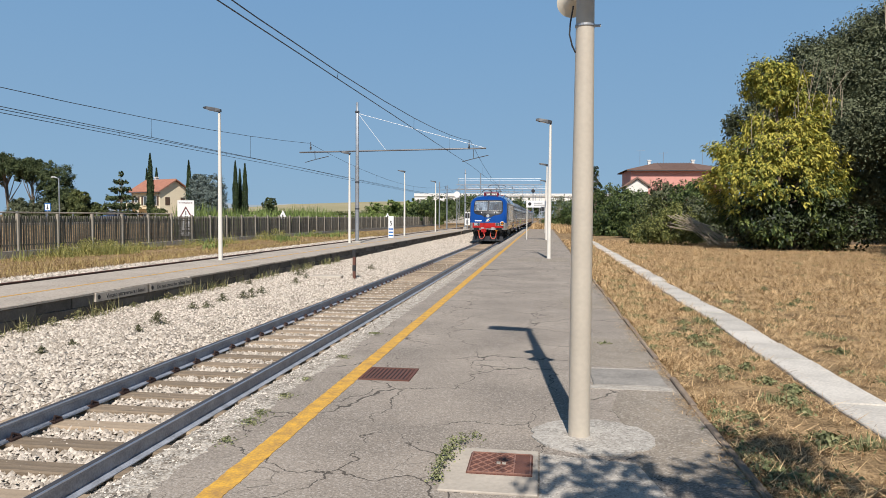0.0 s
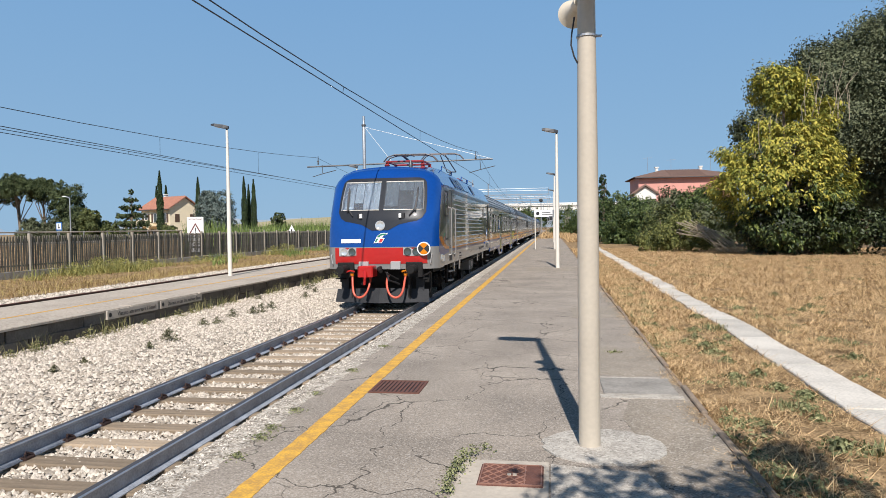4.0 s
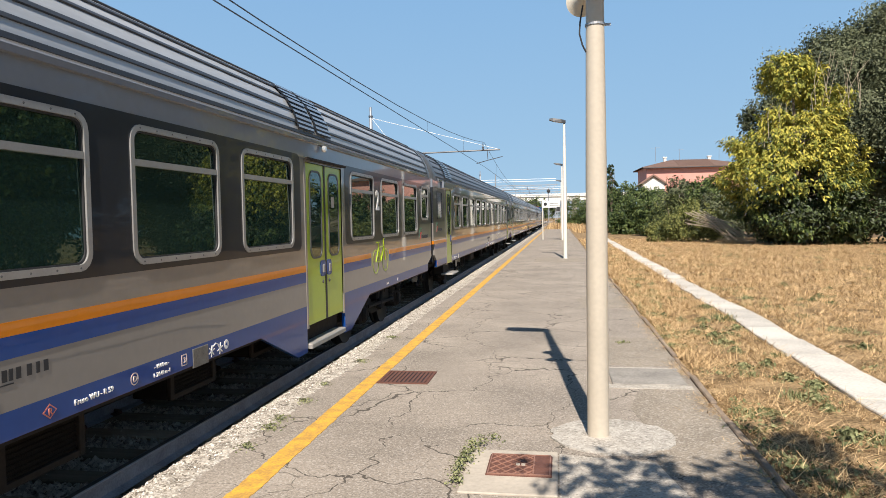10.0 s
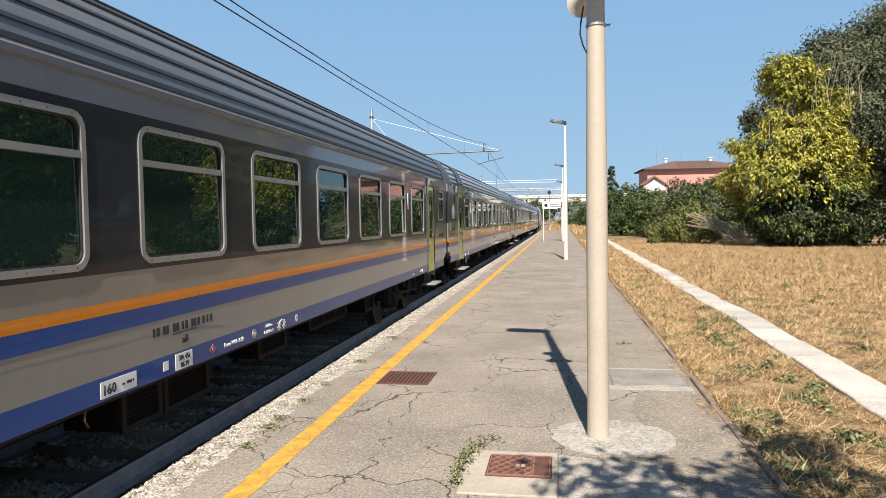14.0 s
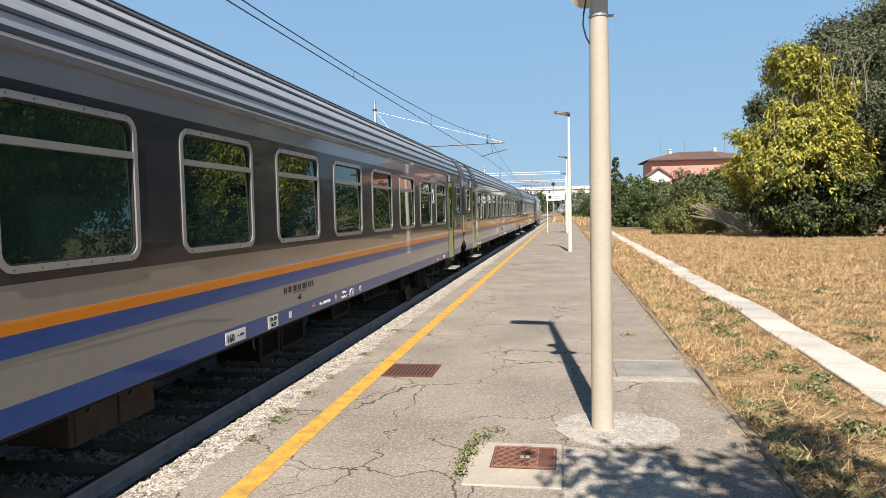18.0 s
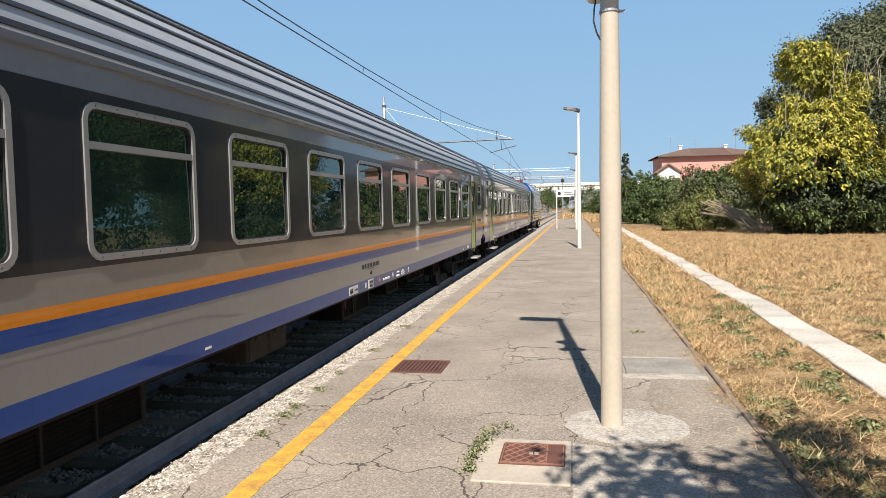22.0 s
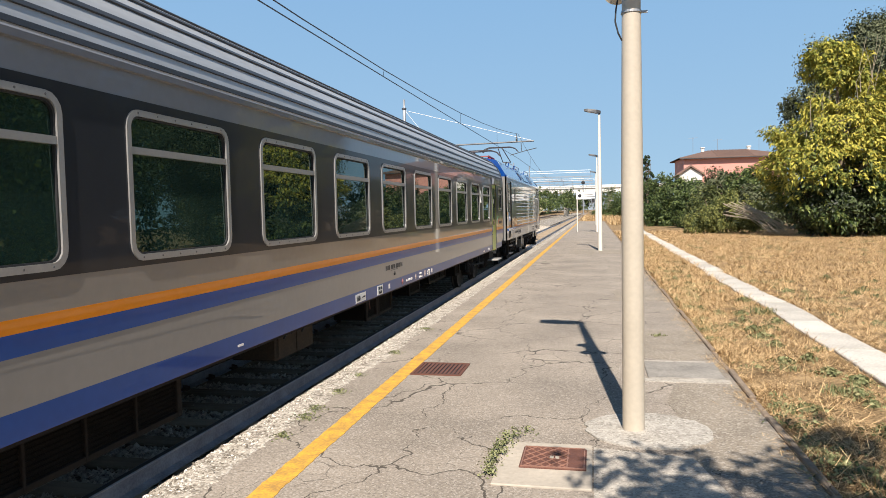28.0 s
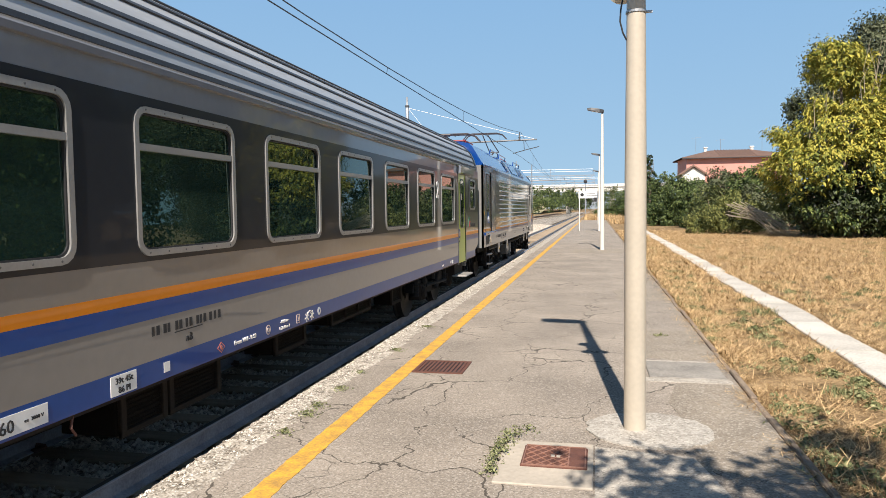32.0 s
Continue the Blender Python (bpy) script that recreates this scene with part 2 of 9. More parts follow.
M["concrete_light"] = mat("concrete_light", (0.47, 0.415, 0.34), 0.85, var=0.2, scale=2.2, fine=35, bump=0.25, spec=0.3, rand=0.25)
M["concrete_dark"] = mat("concrete_dark", (0.17, 0.155, 0.135), 0.9, col2=(0.08, 0.072, 0.062), scale=2.5, fine=22, bump=0.5, spec=0.2, rand=0.3)
M["fence_post"] = mat("fence_post", (0.33, 0.295, 0.235), 0.9, var=0.25, scale=3, fine=30, bump=0.3, spec=0.2, rand=0.2)
M["fence_concrete"] = mat("fence_concrete", (0.165, 0.15, 0.12), 0.9, var=0.35, scale=3, fine=30, bump=0.3, spec=0.2, rand=0.25)
M["kerb"] = mat("kerb", (0.25, 0.195, 0.145), 0.9, var=0.35, scale=5, fine=45, bump=0.5, spec=0.2)
M["rust"] = mat("rusty_iron", (0.15, 0.066, 0.046), 0.75, metal=0.25, var=0.3, scale=12, fine=70, bump=0.3)
M["rail"] = mat("rail_steel", (0.29, 0.315, 0.36), 0.5, metal=0.05, contrast=1.5, var=0.3, scale=5, fine=50, bump=0.1)
M["rail_top"] = mat("worn_rail_head", (0.07, 0.06, 0.054), 0.48, metal=0.2, var=0.1, scale=5, fine=50)
# pale steel that carries the highlight along the rail head's edge
M["rail_edge"] = mat("rail_corner_highlight", (0.55, 0.56, 0.58), 0.35, metal=0.8, var=0.15, scale=5, fine=50)
M["sleeper"] = mat("sleeper_wood", (0.3, 0.235, 0.165), 0.9, var=0.4, scale=4, fine=60, bump=0.6, stretch=(0.4, 4, 4), rand=0.35, spec=0.2)
M["clip"] = mat("rail_clip", (0.09, 0.055, 0.045), 0.7, metal=0.4, var=0.3, scale=20)
M["stone"] = mat("ballast_stone", (0.67, 0.595, 0.5), 0.95, col2=(0.29, 0.25, 0.2), scale=20, fine=80, island=0.5, spec=0.2)
M["ballast_bed"] = pebbly(mat("ballast_bed", (0.6, 0.55, 0.475), 0.95, col2=(0.34, 0.305, 0.255), scale=9, fine=42, bump=1.0, spec=0.1), 15, (0.16, 0.13, 0.1))
M["ground"] = mat("dry_grass_ground", (0.43, 0.3, 0.16), 0.95, col2=(0.085, 0.055, 0.027), contrast=1.9, scale=2.6, fine=42, bump=0.9, spec=0.1)
M["earth"] = mat("earth", (0.2, 0.14, 0.08), 0.95, var=0.3, scale=2, fine=30, bump=0.6, spec=0.1)
M["straw"] = mat("straw", (0.78, 0.56, 0.3), 0.8, col2=(0.17, 0.1, 0.042), island=0.62, contrast=1.5, scale=2.2, fine=20, spec=0.2)
M["grass_green"] = mat("grass_green", (0.29, 0.295, 0.145), 0.7, col2=(0.11, 0.125, 0.052), island=0.8, scale=3, fine=20, spec=0.2)
M["grass_dry"] = mat("tall_dry_grass", (0.44, 0.345, 0.14), 0.8, col2=(0.23, 0.15, 0.07), island=0.5, contrast=1.6, scale=0.22, fine=20, spec=0.2)
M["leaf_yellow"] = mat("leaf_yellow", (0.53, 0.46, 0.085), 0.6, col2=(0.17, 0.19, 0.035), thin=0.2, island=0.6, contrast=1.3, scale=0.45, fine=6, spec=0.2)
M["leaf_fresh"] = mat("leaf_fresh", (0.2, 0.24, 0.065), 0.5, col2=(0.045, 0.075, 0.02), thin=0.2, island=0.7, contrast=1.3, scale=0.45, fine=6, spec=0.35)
M["leaf_green"] = mat("leaf_green", (0.145, 0.185, 0.055), 0.5, thin=0.2, col2=(0.035, 0.06, 0.018), island=0.8, scale=0.4, fine=6, spec=0.35)
M["leaf_olive"] = mat("leaf_olive", (0.19, 0.21, 0.07), 0.6, thin=0.2, col2=(0.06, 0.08, 0.028), island=0.8, scale=0.4, fine=6, spec=0.3)
M["leaf_feather"] = mat("leaf_feather", (0.27, 0.28, 0.085), 0.6, thin=0.2, col2=(0.07, 0.085, 0.026), island=0.8, scale=0.6, fine=6, spec=0.3)
M["leaf_dark"] = mat("leaf_dark", (0.17, 0.185, 0.1), 0.5, col2=(0.05, 0.06, 0.03), island=0.3, scale=0.4, fine=6, spec=0.2)
# deep green, made darker still for the shade beneath the yellowing tree
M["leaf_deep_shaded"] = mat("leaf_deep_shaded", (0.06, 0.08, 0.028), 0.5, col2=(0.014, 0.02, 0.008), island=0.8, scale=0.4, fine=6, spec=0.3)
M["leaf_pine"] = mat("leaf_pine", (0.125, 0.15, 0.06), 0.7, col2=(0.03, 0.045, 0.02), island=0.8, scale=0.3, fine=6, spec=0.2)
M["leaf_spruce"] = mat("leaf_spruce", (0.19, 0.23, 0.2), 0.7, col2=(0.08, 0.105, 0.095), island=0.8, scale=0.3, fine=6, spec=0.2)
M["leaf_cypress"] = mat("leaf_cypress", (0.055, 0.08, 0.03), 0.7, col2=(0.02, 0.034, 0.014), island=0.8, scale=0.3, fine=6, spec=0.2)
M["leaf_reed"] = mat("leaf_reed", (0.22, 0.28, 0.075), 0.7, col2=(0.1, 0.14, 0.04), island=0.8, scale=0.3, fine=6, spec=0.2)
M["weed_dry"] = mat("dusty_weed", (0.3, 0.27, 0.13), 0.8, col2=(0.12, 0.13, 0.05), island=0.8, scale=3, fine=20, spec=0.2)
M["mark_red"] = mat("faded_red_marking", (0.5, 0.17, 0.12), 0.5, var=0.1)
M["mark_pale"] = mat("faded_pale_marking", (0.55, 0.46, 0.42), 0.5, var=0.1)
M["plate_grey"] = mat("worn_metal_plate", (0.2, 0.195, 0.18), 0.5, metal=0.2, col2=(0.07, 0.066, 0.06), scale=14, fine=60)
M["box_brown"] = mat("rusty_brown_sheet", (0.085, 0.06, 0.04), 0.8, col2=(0.035, 0.025, 0.018), scale=5, fine=40, bump=0.2, spec=0.2)
M["weed_grey"] = mat("grey_weed", (0.2, 0.19, 0.115), 0.8, col2=(0.07, 0.072, 0.036), island=0.8, scale=3, fine=20, spec=0.2)
M["lamp_dark"] = mat("dark_lamp_housing", (0.03, 0.032, 0.036), 0.45, var=0.2, scale=5)
# box browns taken nearly to black: the underfloor shade is in the colour
M["mesh_brown_shaded"] = mat("shaded_brown_mesh", (0.013, 0.0095, 0.007), 0.8, var=0.3, scale=10, fine=90, bump=0.6, spec=0.1)
M["frame_brown_shaded"] = mat("shaded_brown_box_frame", (0.027, 0.019, 0.0135), 0.8, var=0.3, scale=6, fine=40, bump=0.2, spec=0.2)
M["weed_yellow"] = mat("yellow_weed", (0.42, 0.38, 0.13), 0.7, thin=0.2, col2=(0.19, 0.2, 0.06), island=0.8, scale=0.5, fine=6, spec=0.2)
M["rust_worn"] = mat("worn_iron", (0.3, 0.16, 0.115), 0.6, metal=0.25, var=0.3, scale=12, fine=70)
M["bark"] = mat("bark", (0.2, 0.155, 0.11), 0.9, var=0.4, scale=8, fine=40, bump=0.7, spec=0.1)
M["twig"] = mat("dry_twig", (0.38, 0.32, 0.235), 0.9, var=0.3, scale=8, island=0.4, spec=0.1)
M["pole"] = mat("cream_pole_paint", (0.5, 0.44, 0.35), 0.5, var=0.1, scale=2, fine=30, bump=0.05, coat=0.1)
M["pole_white"] = mat("white_pole_paint", (0.72, 0.68, 0.6), 0.5, var=0.1, scale=2, fine=30)
M["galv"] = mat("galvanised_steel", (0.4, 0.41, 0.42), 0.5, metal=0.7, var=0.2, scale=6, fine=40)
M["steel_dark"] = mat("dark_steel", (0.12, 0.12, 0.125), 0.5, metal=0.6, var=0.25, scale=6, fine=40)
M["wire"] = mat("overhead_wire", (0.05, 0.048, 0.05), 0.5, metal=0.5, var=0.0)
M["horn"] = mat("cream_horn", (0.55, 0.49, 0.39), 0.45, var=0.08, scale=5)
M["black"] = mat("black_rubber", (0.02, 0.02, 0.022), 0.6, var=0.2, scale=8)
M["white"] = mat("white_enamel", (0.78, 0.77, 0.74), 0.45, var=0.06, scale=4)
M["sign_red"] = mat("sign_red", (0.5, 0.03, 0.025), 0.5, var=0.1)
M["sign_blue"] = mat("sign_blue", (0.02, 0.13, 0.42), 0.4, var=0.1)
M["ink"] = mat("ink", (0.022, 0.022, 0.024), 0.7, var=0.1)
# train
M["grey_side"] = mat("grey_lacquer", (0.215, 0.197, 0.176), 0.3, var=0.07, scale=1.2, fine=14, spec=0.1, coat=0.9, bump=0.025, bump_scale=1.6)
M["loco_grey"] = mat("silver_grey_lacquer", (0.245, 0.243, 0.234), 0.3, var=0.06, scale=1.2, fine=14, coat=0.8, metal=0.1, spec=0.1, bump=0.02, bump_scale=1.6)
M["band_dark"] = mat("dark_grey_lacquer", (0.026, 0.0285, 0.034), 0.3, var=0.08, scale=1.2, fine=14, coat=0.35, spec=0.1, bump=0.025, bump_scale=1.6)
M["cantrail"] = mat("mid_grey_lacquer", (0.19, 0.205, 0.235), 0.3, var=0.07, scale=1.2, fine=14, coat=0.8, spec=0.1, bump=0.02, bump_scale=1.6)
M["train_blue"] = mat("violet_blue_lacquer", (0.009, 0.053, 0.225), 0.3, var=0.1, scale=1.5, fine=14, coat=0.45, spec=0.1, bump=0.025, bump_scale=1.6)
M["loco_blue"] = mat("bright_blue_lacquer", (0.007, 0.052, 0.245), 0.11, var=0.12, scale=1.5, fine=14, coat=0.6)
M["train_orange"] = mat("orange_lacquer", (0.62, 0.2, 0.008), 0.3, var=0.08, scale=1.5, fine=14, coat=0.45, spec=0.1, bump=0.025, bump_scale=1.6)
M["train_red"] = mat("red_lacquer", (0.41, 0.014, 0.012), 0.3, var=0.08, scale=1.5, fine=14, coat=0.4)
M["door_green"] = mat("lime_green_lacquer", (0.34, 0.46, 0.012), 0.3, var=0.06, scale=1.5, fine=14, coat=0.35)
M["roof_metal"] = mat("roof_sheet", (0.39, 0.405, 0.42), 0.42, metal=0.15, var=0.18, scale=2, fine=25, stretch=(1, 0.15, 1))
# dark colour for the shade in the grooves of the coach roofs
M["roof_rib"] = mat("roof_groove_shade", (0.05, 0.055, 0.065), 0.5, metal=0.2, var=0.2, scale=3)
M["alu"] = mat("aluminium_frame", (0.33, 0.325, 0.315), 0.3, metal=0.3, var=0.12, scale=4, fine=50)
M["glass"] = mat("tinted_glass", (0.05, 0.1, 0.078), 0.01, var=0.0, transmission=0.72, ior=1.75)
M["glass"].node_tree.nodes["Principled BSDF"].inputs["Specular Tint"].default_value = (0.62, 1.0, 0.8, 1)
M["glass_screen"] = mat("clear_windscreen", (0.66, 0.72, 0.78), 0.06, var=0.0, transmission=0.9, ior=1.5)
M["blind"] = mat("pale_sun_blind", (0.24, 0.28, 0.32), 0.8, col2=(0.07, 0.1, 0.13), scale=3, fine=18, stretch=(5, 1, 0.5))
M["end_paint"] = mat("dark_blue_end_paint", (0.014, 0.02, 0.032), 0.5, var=0.15, scale=2, fine=25, spec=0.3)
M["roof_dark"] = mat("dark_roof_sheet", (0.14, 0.15, 0.165), 0.45, metal=0.1, var=0.18, scale=2, fine=25, stretch=(1, 0.15, 1))
M["roof_end_dark"] = mat("dark_roof_end", (0.075, 0.08, 0.086), 0.4, var=0.15, scale=2, fine=25)
M["roof_end"] = mat("painted_roof_end", (0.135, 0.142, 0.146), 0.45, var=0.15, scale=2, fine=25)
M["glass_front"] = mat("windscreen_glass", (0.1, 0.12, 0.13), 0.12, var=0.0, transmission=0.6, ior=1.6)
M["lens_dark"] = mat("dark_lens", (0.06, 0.075, 0.07), 0.04, var=0.0, coat=1.0)
M["silver_paint"] = mat("silver_grey_paint", (0.42, 0.41, 0.4), 0.35, metal=0.2, var=0.1, scale=4)
M["box_grey"] = mat("dark_grey_box", (0.15, 0.138, 0.122), 0.6, var=0.3, scale=3, fine=40, spec=0.3)
M["plough_grey"] = mat("worn_plough_paint", (0.033, 0.034, 0.037), 0.65, metal=0.0, spec=0.2, var=0.35, scale=4, fine=40)
M["lamp_glass"] = mat("lamp_glass", (0.75, 0.75, 0.72), 0.1, metal=0.6, var=0.1, scale=20)
# dirt and bogie colours, darkened further to hold the deep shade below the train
M["under"] = mat("underframe_dirt_and_shade", (0.023, 0.0175, 0.014), 0.85, var=0.4, scale=4, fine=30, bump=0.4, spec=0.2)
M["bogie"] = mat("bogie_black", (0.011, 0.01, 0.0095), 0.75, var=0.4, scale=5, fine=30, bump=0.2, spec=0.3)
M["wheel"] = mat("wheel_steel", (0.026, 0.022, 0.019), 0.6, metal=0.3, var=0.3, scale=6)
M["interior"] = mat("train_interior", (0.06, 0.06, 0.06), 0.8, var=0.2, scale=1)
M["step"] = mat("step_aluminium", (0.35, 0.33, 0.3), 0.55, metal=0.3, var=0.2, scale=10, fine=80, bump=0.4)
M["hose"] = mat("orange_hose", (0.58, 0.1, 0.055), 0.5, var=0.2, scale=15)
M["panto"] = mat("pantograph_steel", (0.1, 0.09, 0.09), 0.5, metal=0.6, var=0.2)
M["panto_red"] = mat("red_insulator", (0.26, 0.03, 0.03), 0.45, var=0.15)
M["logo_green"] = mat("logo_green", (0.02, 0.17, 0.1), 0.4, var=0.05)
M["logo_red"] = mat("logo_red", (0.48, 0.03, 0.035), 0.4, var=0.05)
# buildings
M["house_yellow"] = mat("yellow_plaster", (0.8, 0.69, 0.49), 0.9, var=0.12, scale=0.7, fine=8, bump=0.15, spec=0.2)
M["channel"] = mat("pale_cement", (0.53, 0.495, 0.435), 0.85, contrast=1.6, var=0.2, scale=2.2, fine=35, bump=0.2, spec=0.3, rand=0.2)
M["house_pink"] = mat("pink_plaster", (0.62, 0.31, 0.255), 0.9, var=0.1, scale=0.7, fine=8, bump=0.15, spec=0.2)
M["house_white"] = mat("white_plaster", (0.75, 0.72, 0.66), 0.9, var=0.08, scale=0.7, fine=8, spec=0.2)
M["roof_tile"] = mat("clay_roof_tile", (0.22, 0.14, 0.11), 0.9, col2=(0.12, 0.08, 0.065), scale=2, fine=12, bump=0.4, spec=0.2, rand=0.2)
M["shutter"] = mat("brown_shutter", (0.09, 0.055, 0.035), 0.7, var=0.2, scale=5)
M["roof_red"] = mat("red_roof_tile", (0.42, 0.2, 0.135), 0.9, col2=(0.26, 0.13, 0.095), scale=2, fine=12, bump=0.4, spec=0.2)
M["sign_maroon"] = mat("dark_red_sign_paint", (0.13, 0.025, 0.025), 0.5, var=0.1)
M["car_blue"] = mat("dark_blue_car_paint", (0.015, 0.028, 0.075), 0.25, var=0.05, coat=0.6)
M["hill"] = mat("far_field", (0.42, 0.35, 0.23), 0.95, col2=(0.25, 0.24, 0.12), scale=0.012, fine=0.12, spec=0.05)
M["far_hill"] = mat("far_hills", (0.3, 0.36, 0.42), 1.0, var=0.08, scale=0.004, fine=0.03, spec=0.0)

from mathutils.geometry import tessellate_polygon



# ---------------- mesh building ----------------
class G:
    """Collects points and faces for one mesh."""

    def __init__(self):
        self.v, self.f = [], []

    def add(self, vs, fs):
        n = len(self.v)
        self.v += [tuple(p) for p in vs]
        self.f += [tuple(i + n for i in f) for f in fs]
        return self

    def box(self, x0, x1, y0, y1, z0, z1):
        return self.add([(x0, y0, z0), (x1, y0, z0), (x1, y1, z0), (x0, y1, z0), (x0, y0, z1), (x1, y0, z1), (x1, y1, z1), (x0, y1, z1)],
                        [(0, 3, 2, 1), (4, 5, 6, 7), (0, 1, 5, 4), (1, 2, 6, 5), (2, 3, 7, 6), (3, 0, 4, 7)])

    def cbox(self, x0, x1, y0, y1, z0, z1, c=0.01):
        """A box with cut upright and upper edges."""
        a = [(x0 + c, y0), (x1 - c, y0), (x1, y0 + c), (x1, y1 - c), (x1 - c, y1), (x0 + c, y1), (x0, y1 - c), (x0, y0 + c)]
        b = [(min(max(x, x0 + c), x1 - c), min(max(y, y0 + c), y1 - c)) for x, y in a]
        vs = [(*p, z0) for p in a] + [(*p, z1 - c) for p in a] + [(*p, z1) for p in b]
        fs = [tuple(range(7, -1, -1)), tuple(range(16, 24))]
        for k in (0, 8):
            fs += [(k + i, k + (i + 1) % 8, k + 8 + (i + 1) % 8, k + 8 + i) for i in range(8)]
        return self.add(vs, fs)

    def loft(self, rings, close=True, caps=True):
        n = len(rings[0])
        vs = [p for r in rings for p in r]
        fs = []
        for k in range(len(rings) - 1):
            for i in range(n if close else n - 1):
                j = (i + 1) % n
                fs.append((k * n + i, k * n + j, (k + 1) * n + j, (k + 1) * n + i))
        if caps and close:
            fs += [tuple(range(n - 1, -1, -1)), tuple(range((len(rings) - 1) * n, len(rings) * n))]
        return self.add(vs, fs)

    def extrude_y(self, prof, y0, y1, close=True):
        """prof: (x, z) points, run along y."""
        return self.loft([[(x, y0, z) for x, z in prof], [(x, y1, z) for x, z in prof]], close)

    def extrude_x(self, prof, x0, x1):
        """prof: (y, z) points, run along x."""
        return self.loft([[(x0, y, z) for y, z in prof], [(x1, y, z) for y, z in prof]])

    def tube(self, pts, r, n=8, r1=None):
        pts = [Vector(p) for p in pts]
        rings, u = [], None
        for i, p in enumerate(pts):
            d = (pts[min(i + 1, len(pts) - 1)] - pts[max(i - 1, 0)]).normalized()
            u = u - d * u.dot(d) if u else None
            u = u.normalized() if u and u.length > 0.05 else d.orthogonal().normalized()
            w = d.cross(u)
            rr = r if r1 is None else r + (r1 - r) * i / (len(pts) - 1)
            rings.append([tuple(p + u * (rr * math.cos(a)) + w * (rr * math.sin(a))) for a in (2 * math.pi * k / n for k in range(n))])
        return self.loft(rings)

    def hose(self, pts, r, n=10):
        """A tube on a smooth curve through the points."""
        p = [Vector(q) for q in (pts[0], *pts, pts[-1])]
        out = []
        for a, b, c, d in zip(p, p[1:], p[2:], p[3:]):
            for t in (0, 0.25, 0.5, 0.75):
                out.append(0.5 * (2 * b + (c - a) * t + (2 * a - 5 * b + 4 * c - d) * t * t + (3 * b - a - 3 * c + d) * t ** 3))
        return self.tube(out + [p[-1]], r, n)

    def lathe(self, prof, origin, axis, n=20):
        """prof: (radius, distance along the axis)."""
        ax = Vector(axis).normalized()
        u = ax.orthogonal().normalized()
        w = ax.cross(u)
        o = Vector(origin)
        return self.loft([[tuple(o + ax * h + (u * math.cos(a) + w * math.sin(a)) * max(r, 1e-4)) for a in (2 * math.pi * k / n for k in range(n))] for r, h in prof])

    def mesh(self, name, material, smooth=None, weld=False):
        me = bpy.data.meshes.new(name)
        me.from_pydata(self.v, [], self.f)
        if weld:
            bm = bmesh.new()
            bm.from_mesh(me)
            bmesh.ops.remove_doubles(bm, verts=bm.verts, dist=0.0005)
            bm.to_mesh(me)
            bm.free()
        me.materials.append(material)
        if smooth:
            me.polygons.foreach_set("use_smooth", [True] * len(me.polygons))
            me.set_sharp_from_angle(angle=radians(smooth))
        return me


def mirrored(v):
    """Turn a built vehicle into its mirror image across its centre line; lettering stays readable."""
    for ob in v.children_recursive:
        if ob.name.startswith("lettering") and ob.matrix_basis.translation.length > 0.1:
            p = ob.matrix_basis.translation
            ob.matrix_basis = pose(-p.x, p.y, p.z, 90, 0, -90)
        elif not ob.name.startswith("wheelset"):
            ob.data.transform(Matrix.Scale(-1, 4, (1, 0, 0)))
            ob.data.flip_normals()


def part(name, g, material, parent, label="", smooth=None):
    me = g if isinstance(g, bpy.types.Mesh) else g.mesh(name, M[material], smooth)
    ob = new(name, me)
    ob.parent = parent
    if label:
        ob["label"] = label
    return ob


def thing(name, label, category, at=(0, 0, 0), rz=0, group="", kind="", g=None, material=None, smooth=None):
    ob = new(name, g.mesh(name, M[material], smooth) if g else None)
    ob.matrix_basis = pose(*at, 0, 0, rz)
    return tagged(ob, label, category, group, kind)


def rrect(y0, y1, z0, z1, r, n=4):
    pts = []
    for cy, cz, a0 in ((y1 - r, z0 + r, -90), (y1 - r, z1 - r, 0), (y0 + r, z1 - r, 90), (y0 + r, z0 + r, 180)):
        for k in range(n + 1):
            a = radians(a0 + 90 * k / n)
            pts.append((cy + r * math.cos(a), cz + r * math.sin(a)))
    return pts


def panel_x(g, x, outer, holes):
    """A flat skin across x with the outline outer and openings, all of (y, z) points."""
    loops = [[Vector((a, b, 0)) for a, b in lp] for lp in (outer, *holes)]
    pts = [p for lp in loops for p in lp]
    return g.add([(x, p.x, p.y) for p in pts], [tuple(t) for t in tessellate_polygon(loops)])


def ring_x(g, x0, x1, y0, y1, z0, z1, w, r):
    """A rounded frame in a plane across x, of width w."""
    o, i = rrect(y0, y1, z0, z1, r), rrect(y0 + w, y1 - w, z0 + w, z1 - w, max(0.01, r - w))
    n = len(o)
    vs = [(x0, *p) for p in o] + [(x1, *p) for p in o] + [(x1, *p) for p in i] + [(x0, *p) for p in i]
    fs = []
    for k in range(3):
        fs += [(k * n + j, k * n + (j + 1) % n, (k + 1) * n + (j + 1) % n, (k + 1) * n + j) for j in range(n)]
    return g.add(vs, fs)


def plate_x(g, x0, x1, pts):
    """A plate across x with the outline pts of (y, z)."""
    return g.extrude_x(pts, x0, x1)


